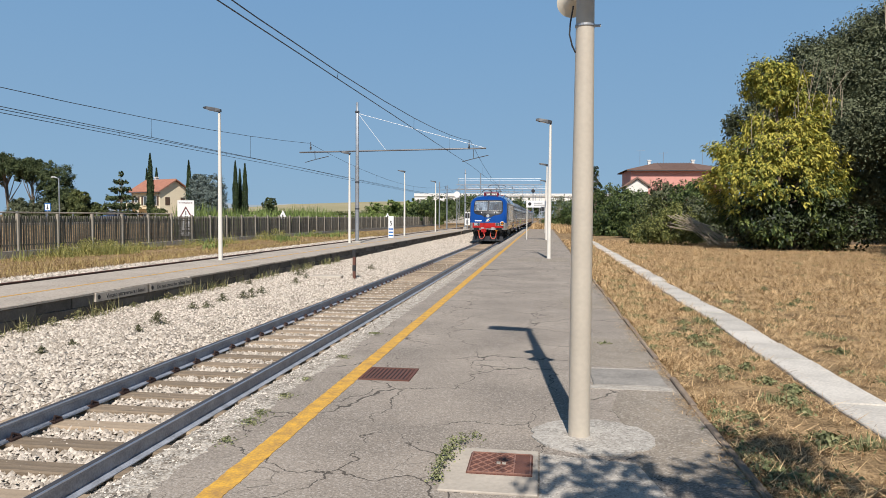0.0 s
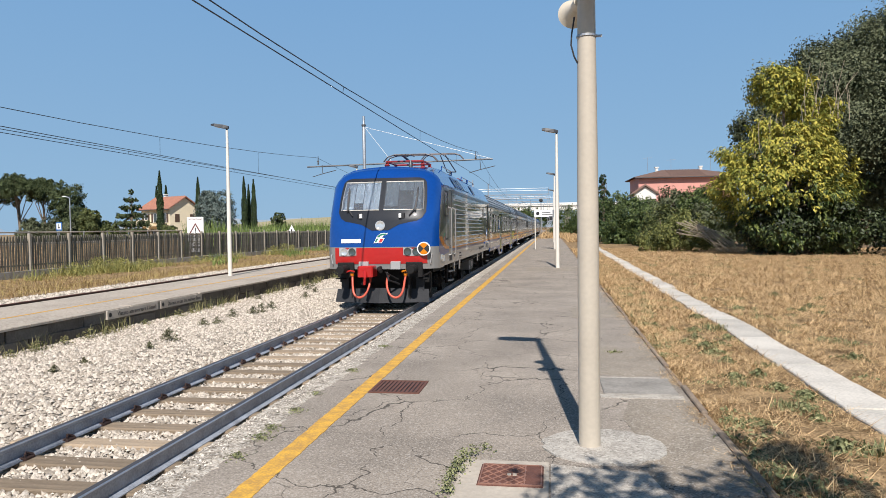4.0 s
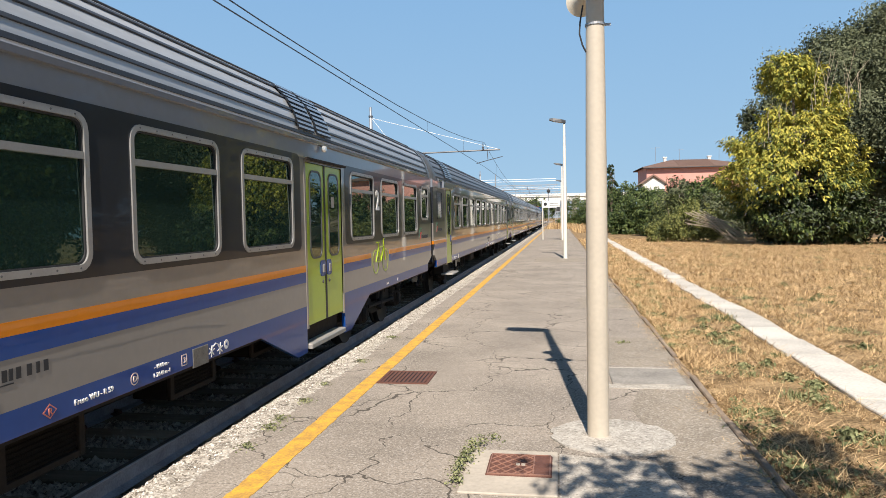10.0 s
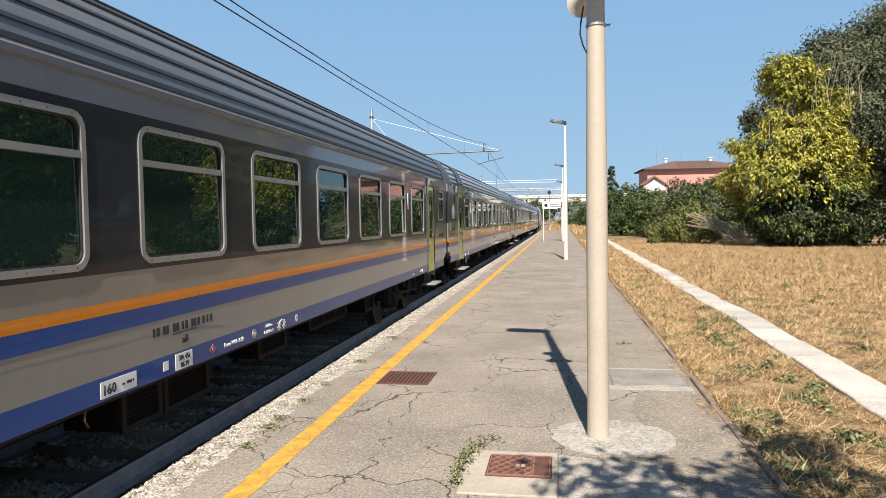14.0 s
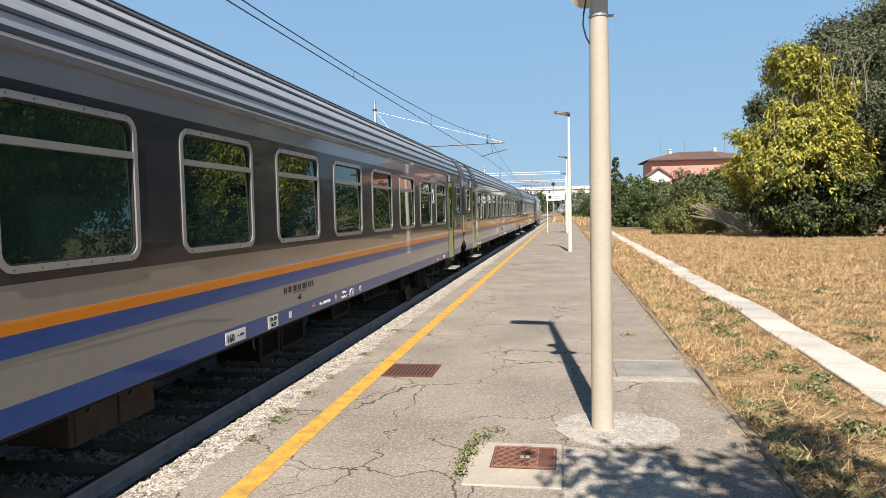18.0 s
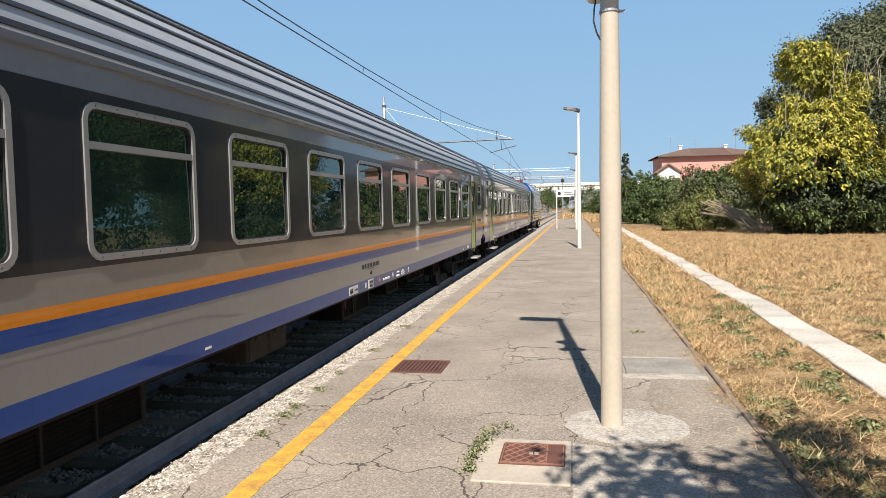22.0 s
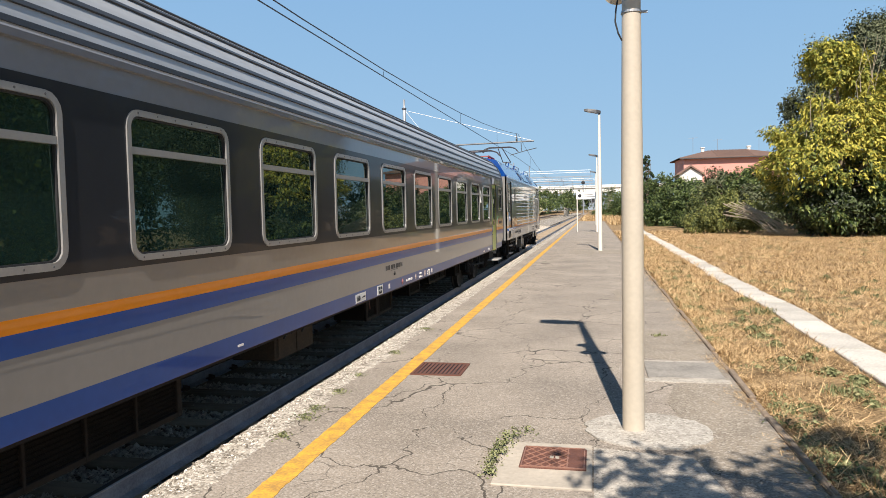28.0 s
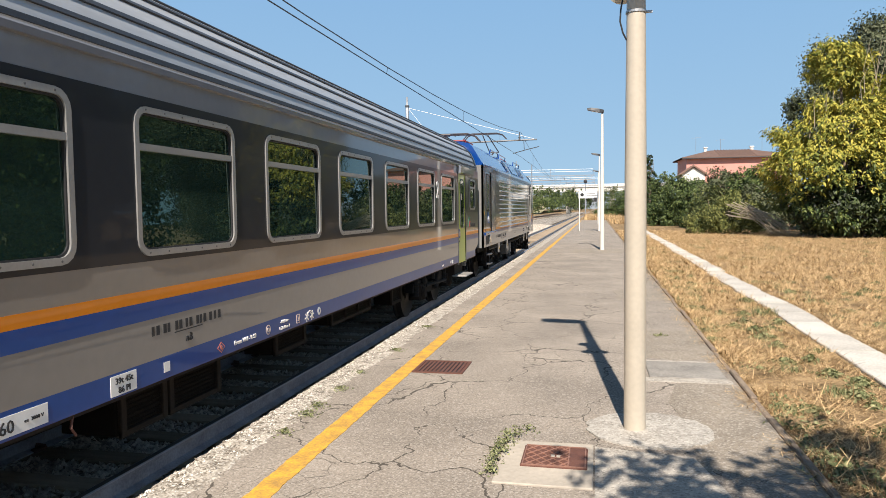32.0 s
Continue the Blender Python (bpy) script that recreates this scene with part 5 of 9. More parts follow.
def coach_door(v, a, b, z0, z1, leaves_=1, rear=False):
    x = HW + 0.026
    w = (b - a) / leaves_
    for k in range(leaves_):
        c, d = a + k * w, a + (k + 1) * w
        door = part("door", G().cbox(x - 0.1, x - 0.035, c + 0.012, d - 0.012, z0, z1, 0.008), "door_green", v, "lime green passenger door")
        wa, wb = (c + 0.25, d - 0.21) if leaves_ == 1 else (c + 0.15, d - 0.14)
        wz0, wz1 = (z0 + 0.78, z1 - 0.12) if leaves_ == 1 else (z0 + 0.8, z1 - 0.1)
        part("door_window", plate_x(G(), x - 0.034, x - 0.03, rrect(wa, wb, wz0, wz1, 0.12)), "glass", door)
        part("window_seal", ring_x(G(), x - 0.036, x - 0.024, wa - 0.015, wb + 0.015, wz0 - 0.015, wz1 + 0.015, 0.022, 0.13), "steel_dark", door)
        hy_ = d - 0.12 if ((leaves_ == 1 and not rear) or (leaves_ == 2 and k == 0)) else c + 0.12
        h = part("handle_panel", plate_x(G(), x - 0.036, x - 0.026, rrect(hy_ - 0.09, hy_ + 0.09, z0 + 0.55, z0 + 0.75, 0.05)), "train_blue", door, "blue handle surround")
        part("handle", G().cbox(x - 0.026, x - 0.01, hy_ - 0.035, hy_ + 0.035, z0 + 0.6, z0 + 0.7, 0.008), "alu", h)
        if k == leaves_ - 1:
            part("notice", G().box(x - 0.029, x - 0.027, wa + 0.1, wa + 0.22, wz0 + 0.62, wz0 + 0.76), "concrete_light", door)
        part("lock", G().lathe([(0.022, 0), (0.022, 0.012)], (x - 0.036, hy_ + 0.0, z0 + 0.48), (1, 0, 0), 10), "steel_dark", door)
    jam = part("door_frame", G().box(x - 0.12, x - 0.018, a - 0.05, a, z0 - 0.03, z1 + 0.03).box(x - 0.12, x - 0.02, b, b + 0.03, z0 - 0.03, z1 + 0.03).box(x - 0.12, x - 0.019, a - 0.05, b + 0.03, z1, z1 + 0.03), "steel_dark" if rear and leaves_ == 1 else "grey_side", v)
    if leaves_ == 2:
        part("centre_seal", G().box(x - 0.05, x - 0.03, (a + b) / 2 - 0.03, (a + b) / 2 + 0.03, z0, z1), "black", jam, "black rubber door seal")
        part("drip_rail", G().box(x, x + 0.03, a - 0.06, b + 0.06, z1 + 0.02, z1 + 0.05), "under", jam)
    ly = b + 0.05 if leaves_ == 1 else (a + b) / 2 - 0.12
    part("door_lamp", G().lathe([(0.04, 0), (0.045, 0.02), (0.03, 0.05)], (x, ly, z1 + (0.13 if leaves_ == 1 else 0.2)), (1, 0, 0), 12), "lamp_glass", jam)


def logo(parent, x, y, z, s):
    at = lambda pts: [(y + s * a * 1.25, z + s * b) for a, b in pts]
    lg = part("logo", plate_x(G(), x, x + 0.004, at(((0.12, 0.56), (0.2, 0.8), (0.35, 0.96), (0.5, 1.0), (1.0, 1.0), (0.96, 0.88), (0.66, 0.86), (0.54, 0.78), (0.46, 0.56)))), "logo_green", parent, "small green and red emblem")
    part("green_leg", plate_x(G(), x, x + 0.004, at(((0.0, 0.03), (0.16, 0.03), (0.3, 0.5), (0.1, 0.5)))), "logo_green", lg)
    part("red_stroke", plate_x(G(), x, x + 0.004, at(((0.2, 0.0), (0.5, 0.02), (0.66, 0.14), (0.74, 0.42), (0.9, 0.44), (0.97, 0.6), (0.52, 0.6), (0.46, 0.48), (0.38, 0.2)))), "logo_red", lg)
    for k in range(10):
        c = y + s * (1.4 + 0.26 * k)
        part("letter_bar", plate_x(G(), x, x + 0.003, [(c, z + 0.06 * s), (c + 0.17 * s, z + 0.06 * s), (c + 0.23 * s, z + 0.34 * s), (c + 0.06 * s, z + 0.34 * s)]), "ink", lg, "dark grey lettering bar")


VENTS = {"end": (1.75,), "mid": (17.4,)}


def between(gaps, a, b):
    """The stretches from a to b that the gaps leave."""
    out = []
    for g_ in sorted(gaps):
        out.append((a, g_[0]))
        a = g_[1]
    return out + [(a, b)]


def coach(q, length, label, style, numeral, win_first_bars, windows, doors, small):
    v = thing("passenger_coach", label, "passenger coach", group="coaches of the train")
    L_, x = length, HW
    dz0 = 0.83 if style == "end" else 0.62
    drop = 0.022 if "barred" in label else 0.0        # one coach wears its stripes a little lower
    every_mark = style == "mid" or label.startswith("last")
    holes = [(a, b, dz0, 2.8 if style == "end" else 2.72) for a, b in doors] + [(a + 0.03, b - 0.03, 1.755, 2.695) for a, b in windows] + [(a + 0.03, b - 0.03, 2.03, 2.71) for a, b in small]
    part("side_wall", wall_x(G(), x - 0.05, x, 0.36, L_ - 0.46, 1.012, 1.74, holes).extrude_x([(0.1, 1.15), (0.36, 1.012), (0.36, 1.74), (0.0, 1.74), (0.0, 1.42), (0.1, 1.42)], x - 0.05, x).extrude_x([(L_ - 0.46, 1.012), (L_, 1.15), (L_, 1.74), (L_ - 0.46, 1.74)], x - 0.05, x).mesh("side_wall", M["grey_side"], None, True), "grey_side", v, "warm grey lacquered lower side wall")
    part("upper_wall", wall_x(G(), x - 0.05, x, 0.0, L_, 1.74, 2.78, holes).mesh("upper_wall", M["grey_side"], None, True), "grey_side", v, "warm grey upper side wall")
    panels = [(0.0, 1.62, 1.955, 0, 1), (2.99, 23.34, 1.69 - drop, 1, 1), (24.48, L_, 1.945, 1, 0)] if style == "end" else [(0.0, 1.62, 1.92, 0, 0), (1.62, 6.88, 1.68, 0, 1), (8.57, 17.45, 1.68, 1, 1), (19.15, 24.33, 1.68, 1, 0), (24.33, L_, 1.92, 0, 0)]
    for a, b, zb, ra, rb in panels:
        rim = []
        for cy, cz, a0, on in ((b - 0.09, zb + 0.09, -90, rb), (b - 0.09, 2.7, 0, rb), (a + 0.09, 2.7, 90, ra), (a + 0.09, zb + 0.09, 180, ra)):
            if on:
                rim += [(cy + 0.09 * math.cos(radians(a0 + 22.5 * j)), cz + 0.09 * math.sin(radians(a0 + 22.5 * j))) for j in range(5)]
            else:
                rim.append((b if a0 in (-90, 0) else a, zb if a0 in (-90, 180) else 2.79))
        cut = [rrect(h[0], h[1], h[2], h[3], 0.1) for h in holes if a - 0.01 < h[0] and h[1] < b + 0.01 and h[1] - h[0] > 0.3]
        part("window_panel", panel_x(G(), x + 0.003, rim, cut), "band_dark", v, "dark grey panel round the windows")
    if style == "mid":
        for ya, yb in ((1.62, 1.5), (24.33, 24.45)):
            part("panel_step", plate_x(G(), x + 0.001, x + 0.003, [(ya, 1.68), (ya, 1.92), (yb, 1.92)] if yb > ya else [(ya, 1.68), (yb, 1.92), (ya, 1.92)]), "band_dark", v)
    part("cantrail", wall_x(G(), x - 0.05, x, 0.0, L_, 2.78, 2.97, holes).mesh("cantrail", M["cantrail"], None, True), "cantrail", v)
    # wall of the far side, ends, floor
    # the unseen far wall has no windows, which keeps the inside dark
    part("far_side_wall", G().box(-x, -x + 0.05, 0.02, L_ - 0.02, 0.95, 2.97), "grey_side", v)
    for ye in (-0.02, L_ - 0.03):
        part("end_wall", G().box(-x + 0.05, x - 0.035, ye, ye + 0.05, 1.0, 2.97), "end_paint", v, "dark blue painted coach end")
    part("end_recess", G().box(x - 0.3, x - 0.052, 0.034, 0.6, 0.95, 1.42), "under", v, "rusty brown recess in the coach corner")
    part("corner_panel", plate_x(G(), x - 0.002, x + 0.002, [(0.005, 1.42), (0.1, 1.42), (0.1, 1.62), (0.005, 1.62)]), "grey_side", v)
    # added block, not a known part: stops light from the far side
    part("equipment_bay", G().cbox(-1.3, 0.1, 5.6, L_ - 5.6, 0.3, 1.0, 0.03), "bogie", v, "unseen black block under the floor that keeps light out")
    part("floor", G().box(-x + 0.05, x - 0.06, 0.07, L_ - 0.07, 1.0, 1.1), "interior", v)
    # added full-length partition: a dark backing behind the window glass
    part("aisle_partition", G().box(-0.62, -0.58, 0.07, L_ - 0.07, 1.1, 2.9), "interior", v)
    # seats seen through the glass
    st = G()
    for a, b in windows:
        m = (a + b) / 2
        for yy, s in ((m - 0.62, 1), (m + 0.62, -1)):
            st.cbox(0.2, 1.2, yy - 0.08, yy + 0.08, 1.45, 2.2, 0.05)
    part("seat_backs", st, "interior", v, "dark seat backs inside")
    # lower blue band and stripes
    low = [(a - 0.05, b + 0.03, 0, 3) for a, b in doors]
    for ya, yb in between(low, 0.36, L_ - 0.46):
        part("sill_band", G().box(x - 0.05, x, ya, yb, 0.855, 1.012), "train_blue", v, "violet-blue sill band")
        part("sill_edge", G().box(x - 0.06, x - 0.012, ya, yb, 0.83, 0.854), "under", v, "dirty lower sill edge")
    for ya, yb in between(low + ([(20.45, 21.68)] if style == "mid" else []), 0.0, L_):
        part("orange_stripe", G().box(x, x + 0.003, ya, yb, 1.418 - drop, 1.496 - drop), "train_orange", v, "orange stripe")
        part("blue_stripe", G().box(x, x + 0.003, max(0.1, ya), yb, 1.295 - drop, 1.418 - drop), "train_blue", v, "violet-blue stripe")
    if style == "mid":
        for a, b in doors:
            for yy0, yy1, yy2 in ((a - 0.05, a - 0.35, a - 1.35), (b + 0.05, b + 0.35, b + 1.35)):
                sk = G().extrude_x([(yy0, 0.46), (yy1, 0.46), (yy2, 0.855), (yy0, 0.855)], x - 0.05, x)
                part("skirt", sk, "train_blue", v, "violet-blue lowered skirt beside the door")
    # roof
    full = ROOF + [(-a, b) for a, b in reversed(ROOF[:-1])]
    rg = G()
    ins = lambda s, p: [(a * s, 2.95 + (b - 2.95) * s) for a, b in p]
    rg.loft([[(a, y, b) for a, b in p] for y, p in ((0.02, ins(0.95, full)), (0.2, ins(0.985, full)), (0.5, full), (L_ - 0.5, full), (L_ - 0.2, ins(0.985, full)), (L_ - 0.02, ins(0.95, full)))])
    part("roof", rg, "roof_dark" if numeral[0] == "1" else "roof_metal", v, "ribbed grey sheet metal roof", smooth=50)
    # dark strips put the groove shade into colour; the paler sheet between reads as ribs
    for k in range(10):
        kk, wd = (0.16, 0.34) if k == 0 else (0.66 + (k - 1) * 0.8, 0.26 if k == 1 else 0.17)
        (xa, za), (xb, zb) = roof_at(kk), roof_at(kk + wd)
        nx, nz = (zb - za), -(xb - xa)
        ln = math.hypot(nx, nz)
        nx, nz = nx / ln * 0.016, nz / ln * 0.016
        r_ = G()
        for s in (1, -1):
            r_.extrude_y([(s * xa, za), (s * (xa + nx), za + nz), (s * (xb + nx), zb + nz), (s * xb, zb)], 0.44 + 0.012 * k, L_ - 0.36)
        part("roof_rib", r_, "roof_rib", v, "raised roof strip, dark for the shade in the grooves")
    for ye in (0.0, L_ - 0.5):
        part("roof_end", G().loft([[(a * s, yy, 2.95 + (b - 2.95) * s) for a, b in full] for yy, s in ((((0.018, 0.965), (0.06, 0.99), (0.13, 1.003), (0.42, 1.004)) if ye == 0 else ((L_ - 0.34, 1.004), (L_ - 0.13, 1.003), (L_ - 0.06, 0.99), (L_ - 0.018, 0.965))))], close=False, caps=False), "roof_end_dark" if style == "end" else "roof_end", v, "smooth painted roof end", smooth=50)
        face = [(a * 0.962, 2.95 + (b - 2.95) * 0.962) for a, b in full]
        yf = 0.012 if ye == 0 else L_ - 0.018
        part("roof_end_face", G().loft([[(a, y, b) for a, b in face] for y in (yf, yf + 0.006)]), "roof_end_dark", v, "dark end face under the roof")
    # rounded corners at both ends
    for ye, s in ((0.0, -1), (L_, 1)):
        arc = [(x - 0.03 + 0.03 * math.cos(radians(t)), ye + s * 0.03 * math.sin(radians(t))) for t in (0, 22, 45, 68, 90)] + [(x - 0.05, ye + s * 0.03), (x - 0.05, ye)]
        zones = ((1.42, 1.5, "train_orange"), (1.5, 1.93, "grey_side"), (1.93, 2.78, "band_dark"), (2.78, 2.98, "cantrail"))
        for za, zb, mm in zones + (((1.15, 1.42, "grey_side"),) if s > 0 else ()):
            part("corner_post", G().loft([[(a, b, z) for a, b in arc] for z in (za, zb)]), mm, v, "rounded coach corner", smooth=40)
    grille = not win_first_bars and part("vent_grille", G().cbox(x - 0.002, x + 0.012, 0.98, 1.2, 2.83, 2.93, 0.004), "steel_dark", v, "small louvred vent grille")
    for j in range(3 if grille else 0):
        part("grille_slat", G().box(x + 0.012, x + 0.018, 1.0, 1.18, 2.84 + j * 0.03, 2.856 + j * 0.03), "alu", grille)
    part("rain_gutter", G().extrude_y([(x - 0.03, 2.955), (x + 0.035, 2.96), (x + 0.04, 3.0), (x + 0.015, 3.02), (x - 0.03, 3.02)], 0.62, L_ - 0.62), "cantrail", v)
    for yy in VENTS[style]:
        for dy in (0.0, 0.62):
            def strip(k0, k1, y0, y1, lift):
                g_ = G()
                rows_ = []
                for j in range(7):
                    (xa, za), (xb, zb) = roof_at(k0 + (k1 - k0) * j / 6), roof_at(min(7.9, k0 + (k1 - k0) * j / 6 + 0.2))
                    ln = math.hypot(zb - za, xa - xb)
                    nx, nz = (zb - za) / ln * lift, (xa - xb) / ln * lift
                    rows_.append([(xa + nx, y0, za + nz), (xa + nx, y1, za + nz)])
                return g_.loft(rows_, close=False, caps=False)
            vent = part("roof_vent", strip(1.0, 4.3, yy + dy, yy + dy + 0.55, 0.022), "black", v, "dark louvred roof vent")
            for j in range(9):
                part("louvre", strip(1.1 + j * 0.35, 1.1 + j * 0.35 + 0.17, yy + dy + 0.02, yy + dy + 0.53, 0.034), "cantrail", vent)
    # windows and doors
    for a, b in windows:
        coach_window(v, a, b, 1.725, 2.725)
    for i, (a, b) in enumerate(small):
        if i == 0 and win_first_bars:
            coach_window(v, a, b, 2.0, 2.74, False, "barred service window", True)
        else:
            coach_window(v, a, b, 2.0, 2.74)
    for a, b in doors:
        coach_door(v, a, b, dz0 if style == "end" else dz0 + 0.15, 2.8 if style == "end" else 2.72, 2 if style == "mid" else 1, a > L_ / 2)
        part("step", G().cbox(x - 0.15, x + (0.17 if style == "end" else 0.05), a - (0.1 if a < L_ / 2 else 0.02), b + (0.08 if a < L_ / 2 else -0.08), 0.54 if style == "end" else 0.5, 0.575 if style == "end" else 0.56, 0.012), "step", v, "grey non-slip door step")
        part("step_well", G().box(x - 0.35, x - 0.1, a, b, 0.56, dz0 + (0.02 if style == "end" else 0.17)), "under", v)
        if style == "end":
            front = a < L_ / 2
            ya, yb = (a - 0.75, b + 0.05) if front else (a - 0.05, b + 0.75)
            part("door_canopy", G().extrude_y([(x, 2.8), (x + 0.075, 2.82), (x + 0.085, 2.96), (x, 3.0)], ya, yb), "cantrail", v, "sliding door rail cover")
    # numerals, logo, small labels
    if numeral:
        for j in numeral[1]:
            text_on_side("class_numeral", numeral[0], 0.44, "white", v, x + 0.004, j - 0.03, 2.245 if style == "end" else 2.19, "large white class numeral", 0.012)
    logo(v, x + 0.001, 0.33 if win_first_bars else 0.42, 1.715, 0.22)
    logo(v, x + 0.001, L_ - 1.42, 1.59, 0.25)
    text_on_side("lettering", "DA", 0.115, "white", v, x + 0.002, 3.38, 0.875)
    if style == "end":
        text_on_side("lettering", "DA", 0.105, "white", v, x + 0.002, 22.8, 0.885)
    m = L_ * 0.5
    mp = m + (0.72 if "green end doors" in label else 0.0)
    nb_ = part("number_bar", G().box(x, x + 0.003, m - 0.16, m + 0.2, 1.155, 1.162), "ink", v, "dark running number bars")
    for j, yj in enumerate((0.0, 0.05, 0.13, 0.18, 0.27, 0.32, 0.4, 0.45, 0.54, 0.59, 0.64, 0.72, 0.79, 0.85)):
        part("digit_bar", G().box(x, x + 0.003, m - 0.42 + yj, m - 0.42 + yj + (0.036 if j % 3 else 0.028), 1.175, 1.24), "ink", nb_)
    text_on_side("lettering", "nB", 0.085, "ink", v, x + 0.002, m + 0.02, 1.07)
    pl = part("speed_plate", G().box(x, x + 0.004, mp - 1.75, mp - 1.36, 0.873, 0.983), "white", v, "white label plate")
    text_on_side("lettering", "160", 0.098, "ink", pl, x + 0.006, mp - 1.665, 0.892)
    text_on_side("lettering", "ee  3000 V", 0.03, "ink", pl, x + 0.006, mp - 1.46, 0.918)
    p2 = part("load_plate", G().box(x, x + 0.004, mp - 0.85, mp - 0.6, 0.868, 0.995), "white", v, "white load plate")
    text_on_side("lettering", "39t 45t", 0.058, "ink", p2, x + 0.006, mp - 0.725, 0.94)
    text_on_side("lettering", "86 PI", 0.058, "ink", p2, x + 0.006, mp - 0.725, 0.88)
    mid_style = style == "mid"
    text_on_side("lettering", "Freno WU - R 59", 0.053, "white", v, x + 0.003, m + 0.86, 0.905)
    text_on_side("lettering", "- 19.00 m -", 0.044, "white", v, x + 0.003, m + 1.63, 0.945)
    text_on_side("lettering", "I- 26.40 m -I", 0.044, "white", v, x + 0.003, m + 1.63, 0.885)
    dm_ = [(m + 0.46, 0.885), (m + 0.52, 0.93), (m + 0.46, 0.975), (m + 0.4, 0.93)]
    sm_ = part("sill_mark", G().loft([[(x + 0.002, a, b) for a, b in dm_], [(x + 0.004, a, b) for a, b in dm_]]), "mark_red", v, "red diamond mark")
    part("field", G().loft([[(x + 0.0045, m + 0.46 + (a - m - 0.46) * 0.78, 0.93 + (b - 0.93) * 0.78) for a, b in dm_], [(x + 0.005, m + 0.46 + (a - m - 0.46) * 0.78, 0.93 + (b - 0.93) * 0.78) for a, b in dm_]]), "train_blue", sm_)
    text_on_side("lettering", "R", 0.06, "mark_red", sm_, x + 0.006, m + 0.46, 0.908)
    sm_ = part("sill_mark", ring_x(G(), x, x + 0.003, m + 1.245, m + 1.335, 0.885, 0.975, 0.008, 0.044), "mark_pale", v, "pale ring mark")
    text_on_side("lettering", "D", 0.06, "mark_pale", sm_, x + 0.004, m + 1.29, 0.909)
    if every_mark:
        sm_ = part("sill_mark", ring_x(G(), x, x + 0.003, m + 1.91, m + 1.99, 0.885, 0.975, 0.007, 0.006), "mark_pale", v, "pale square mark")
        text_on_side("lettering", "3", 0.06, "mark_pale", sm_, x + 0.004, m + 1.95, 0.909)
    if mid_style:
        part("grey_plate", G().cbox(x - 0.01, x + 0.006, m + 2.08, m + 2.33, 0.835, 0.99, 0.003), "plate_grey", v, "worn grey metal plate")
    ys = m + 2.39 if mid_style else m + 2.17 if every_mark else 14.95
    for yj in (ys, ys + (0.15 if mid_style else 0.13)):
        star = G()
        for q_ in range(3):
            ca, sa = math.cos(q_ * 1.047 + 0.3) * 0.05, math.sin(q_ * 1.047 + 0.3) * 0.05
            star.tube([(x + 0.002, yj - ca, 0.915 - sa), (x + 0.002, yj + ca, 0.915 + sa)], 0.006, 4)
        part("star_mark", star, "white", v)
    part("star_bridge", G().tube([(x + 0.002, ys + 0.02, 0.95), (x + 0.002, ys + 0.075, 0.972), (x + 0.002, ys + 0.13, 0.95)], 0.006, 4), "white", v)
    ya_ = ys + (0.27 if mid_style else 0.33 if every_mark else 0.5)
    ar = part("arrow_mark", G().lathe([(0.042, 0.0), (0.042, 0.003), (0.0, 0.003)], (x, ya_, 0.93), (1, 0, 0), 18), "white", v, "white disc with an arrow")
    part("arrow", G().loft([[(x + 0.0035, ya_ - 0.022, 0.93), (x + 0.0035, ya_ + 0.016, 0.952), (x + 0.0035, ya_ + 0.016, 0.908)], [(x + 0.0045, ya_ - 0.022, 0.93), (x + 0.0045, ya_ + 0.016, 0.952), (x + 0.0045, ya_ + 0.016, 0.908)]]), "train_blue", ar)
    pq = part("test_plate", G().box(x, x + 0.004, 4.05, 4.19, 0.868, 0.98), "white", v, "white test plate")
    part("plate_text", G().box(x + 0.004, x + 0.006, 4.07, 4.17, 0.945, 0.955), "ink", pq)
    part("hanging_plate", G().cbox(x - 0.2, x - 0.19, 4.75, 5.08, 0.56, 0.82, 0.004), "concrete_light", v, "pale plate hanging under the floor")
    part("sill_chain", G().tube([(x - 0.02, m - 1.15, 0.85), (x - 0.01, m - 1.18, 0.78), (x - 0.02, m - 1.13, 0.72)], 0.008, 5), "rust", v)
    part("pipe_mouth", G().lathe([(0.085, 0), (0.085, 0.06), (0.06, 0.06), (0.06, -0.2)], (x - 0.22, 5.45, 0.74), (1, 0, 0), 18), "concrete_light", v, "pale round pipe mouth", smooth=40)
    for yy, w, h in ((2.98, 0.05, 0.05), (3.7, 0.12, 0.03), (m - 0.3, 0.07, 0.07), (8.3, 0.1, 0.02), (L_ - 4.3, 0.14, 0.03), (L_ - 3.5, 0.05, 0.05)):
        part("small_label", G().box(x, x + 0.003, yy, yy + w, 0.9, 0.9 + h), "white", v)
    # the end face beside the gangway, and a mark on the sill
    if style == "end":
        part("end_panel", G().box(0.85, x - 0.032, -0.028, -0.022, 1.5, 1.93), "grey_side", v, "grey lower panel of the coach end")
        part("end_stripe", G().box(0.85, x - 0.032, -0.03, -0.022, 1.42, 1.498), "train_orange", v, "orange stripe round the coach end")
        part("end_recess", G().box(0.8, x - 0.052, -0.027, -0.022, 1.14, 1.417), "grey_side", v, "grey recess under the coach end")
        em = part("sill_mark", ring_x(G(), x, x + 0.003, 0.455, 0.545, 0.89, 0.98, 0.008, 0.044), "mark_red", v, "red round mark with a triangle")
        part("triangle", G().loft([[(x + 0.0035, 0.475, 0.95), (x + 0.0035, 0.525, 0.95), (x + 0.0035, 0.5, 0.91)], [(x + 0.0045, 0.475, 0.95), (x + 0.0045, 0.525, 0.95), (x + 0.0045, 0.5, 0.91)]]), "train_orange", em)
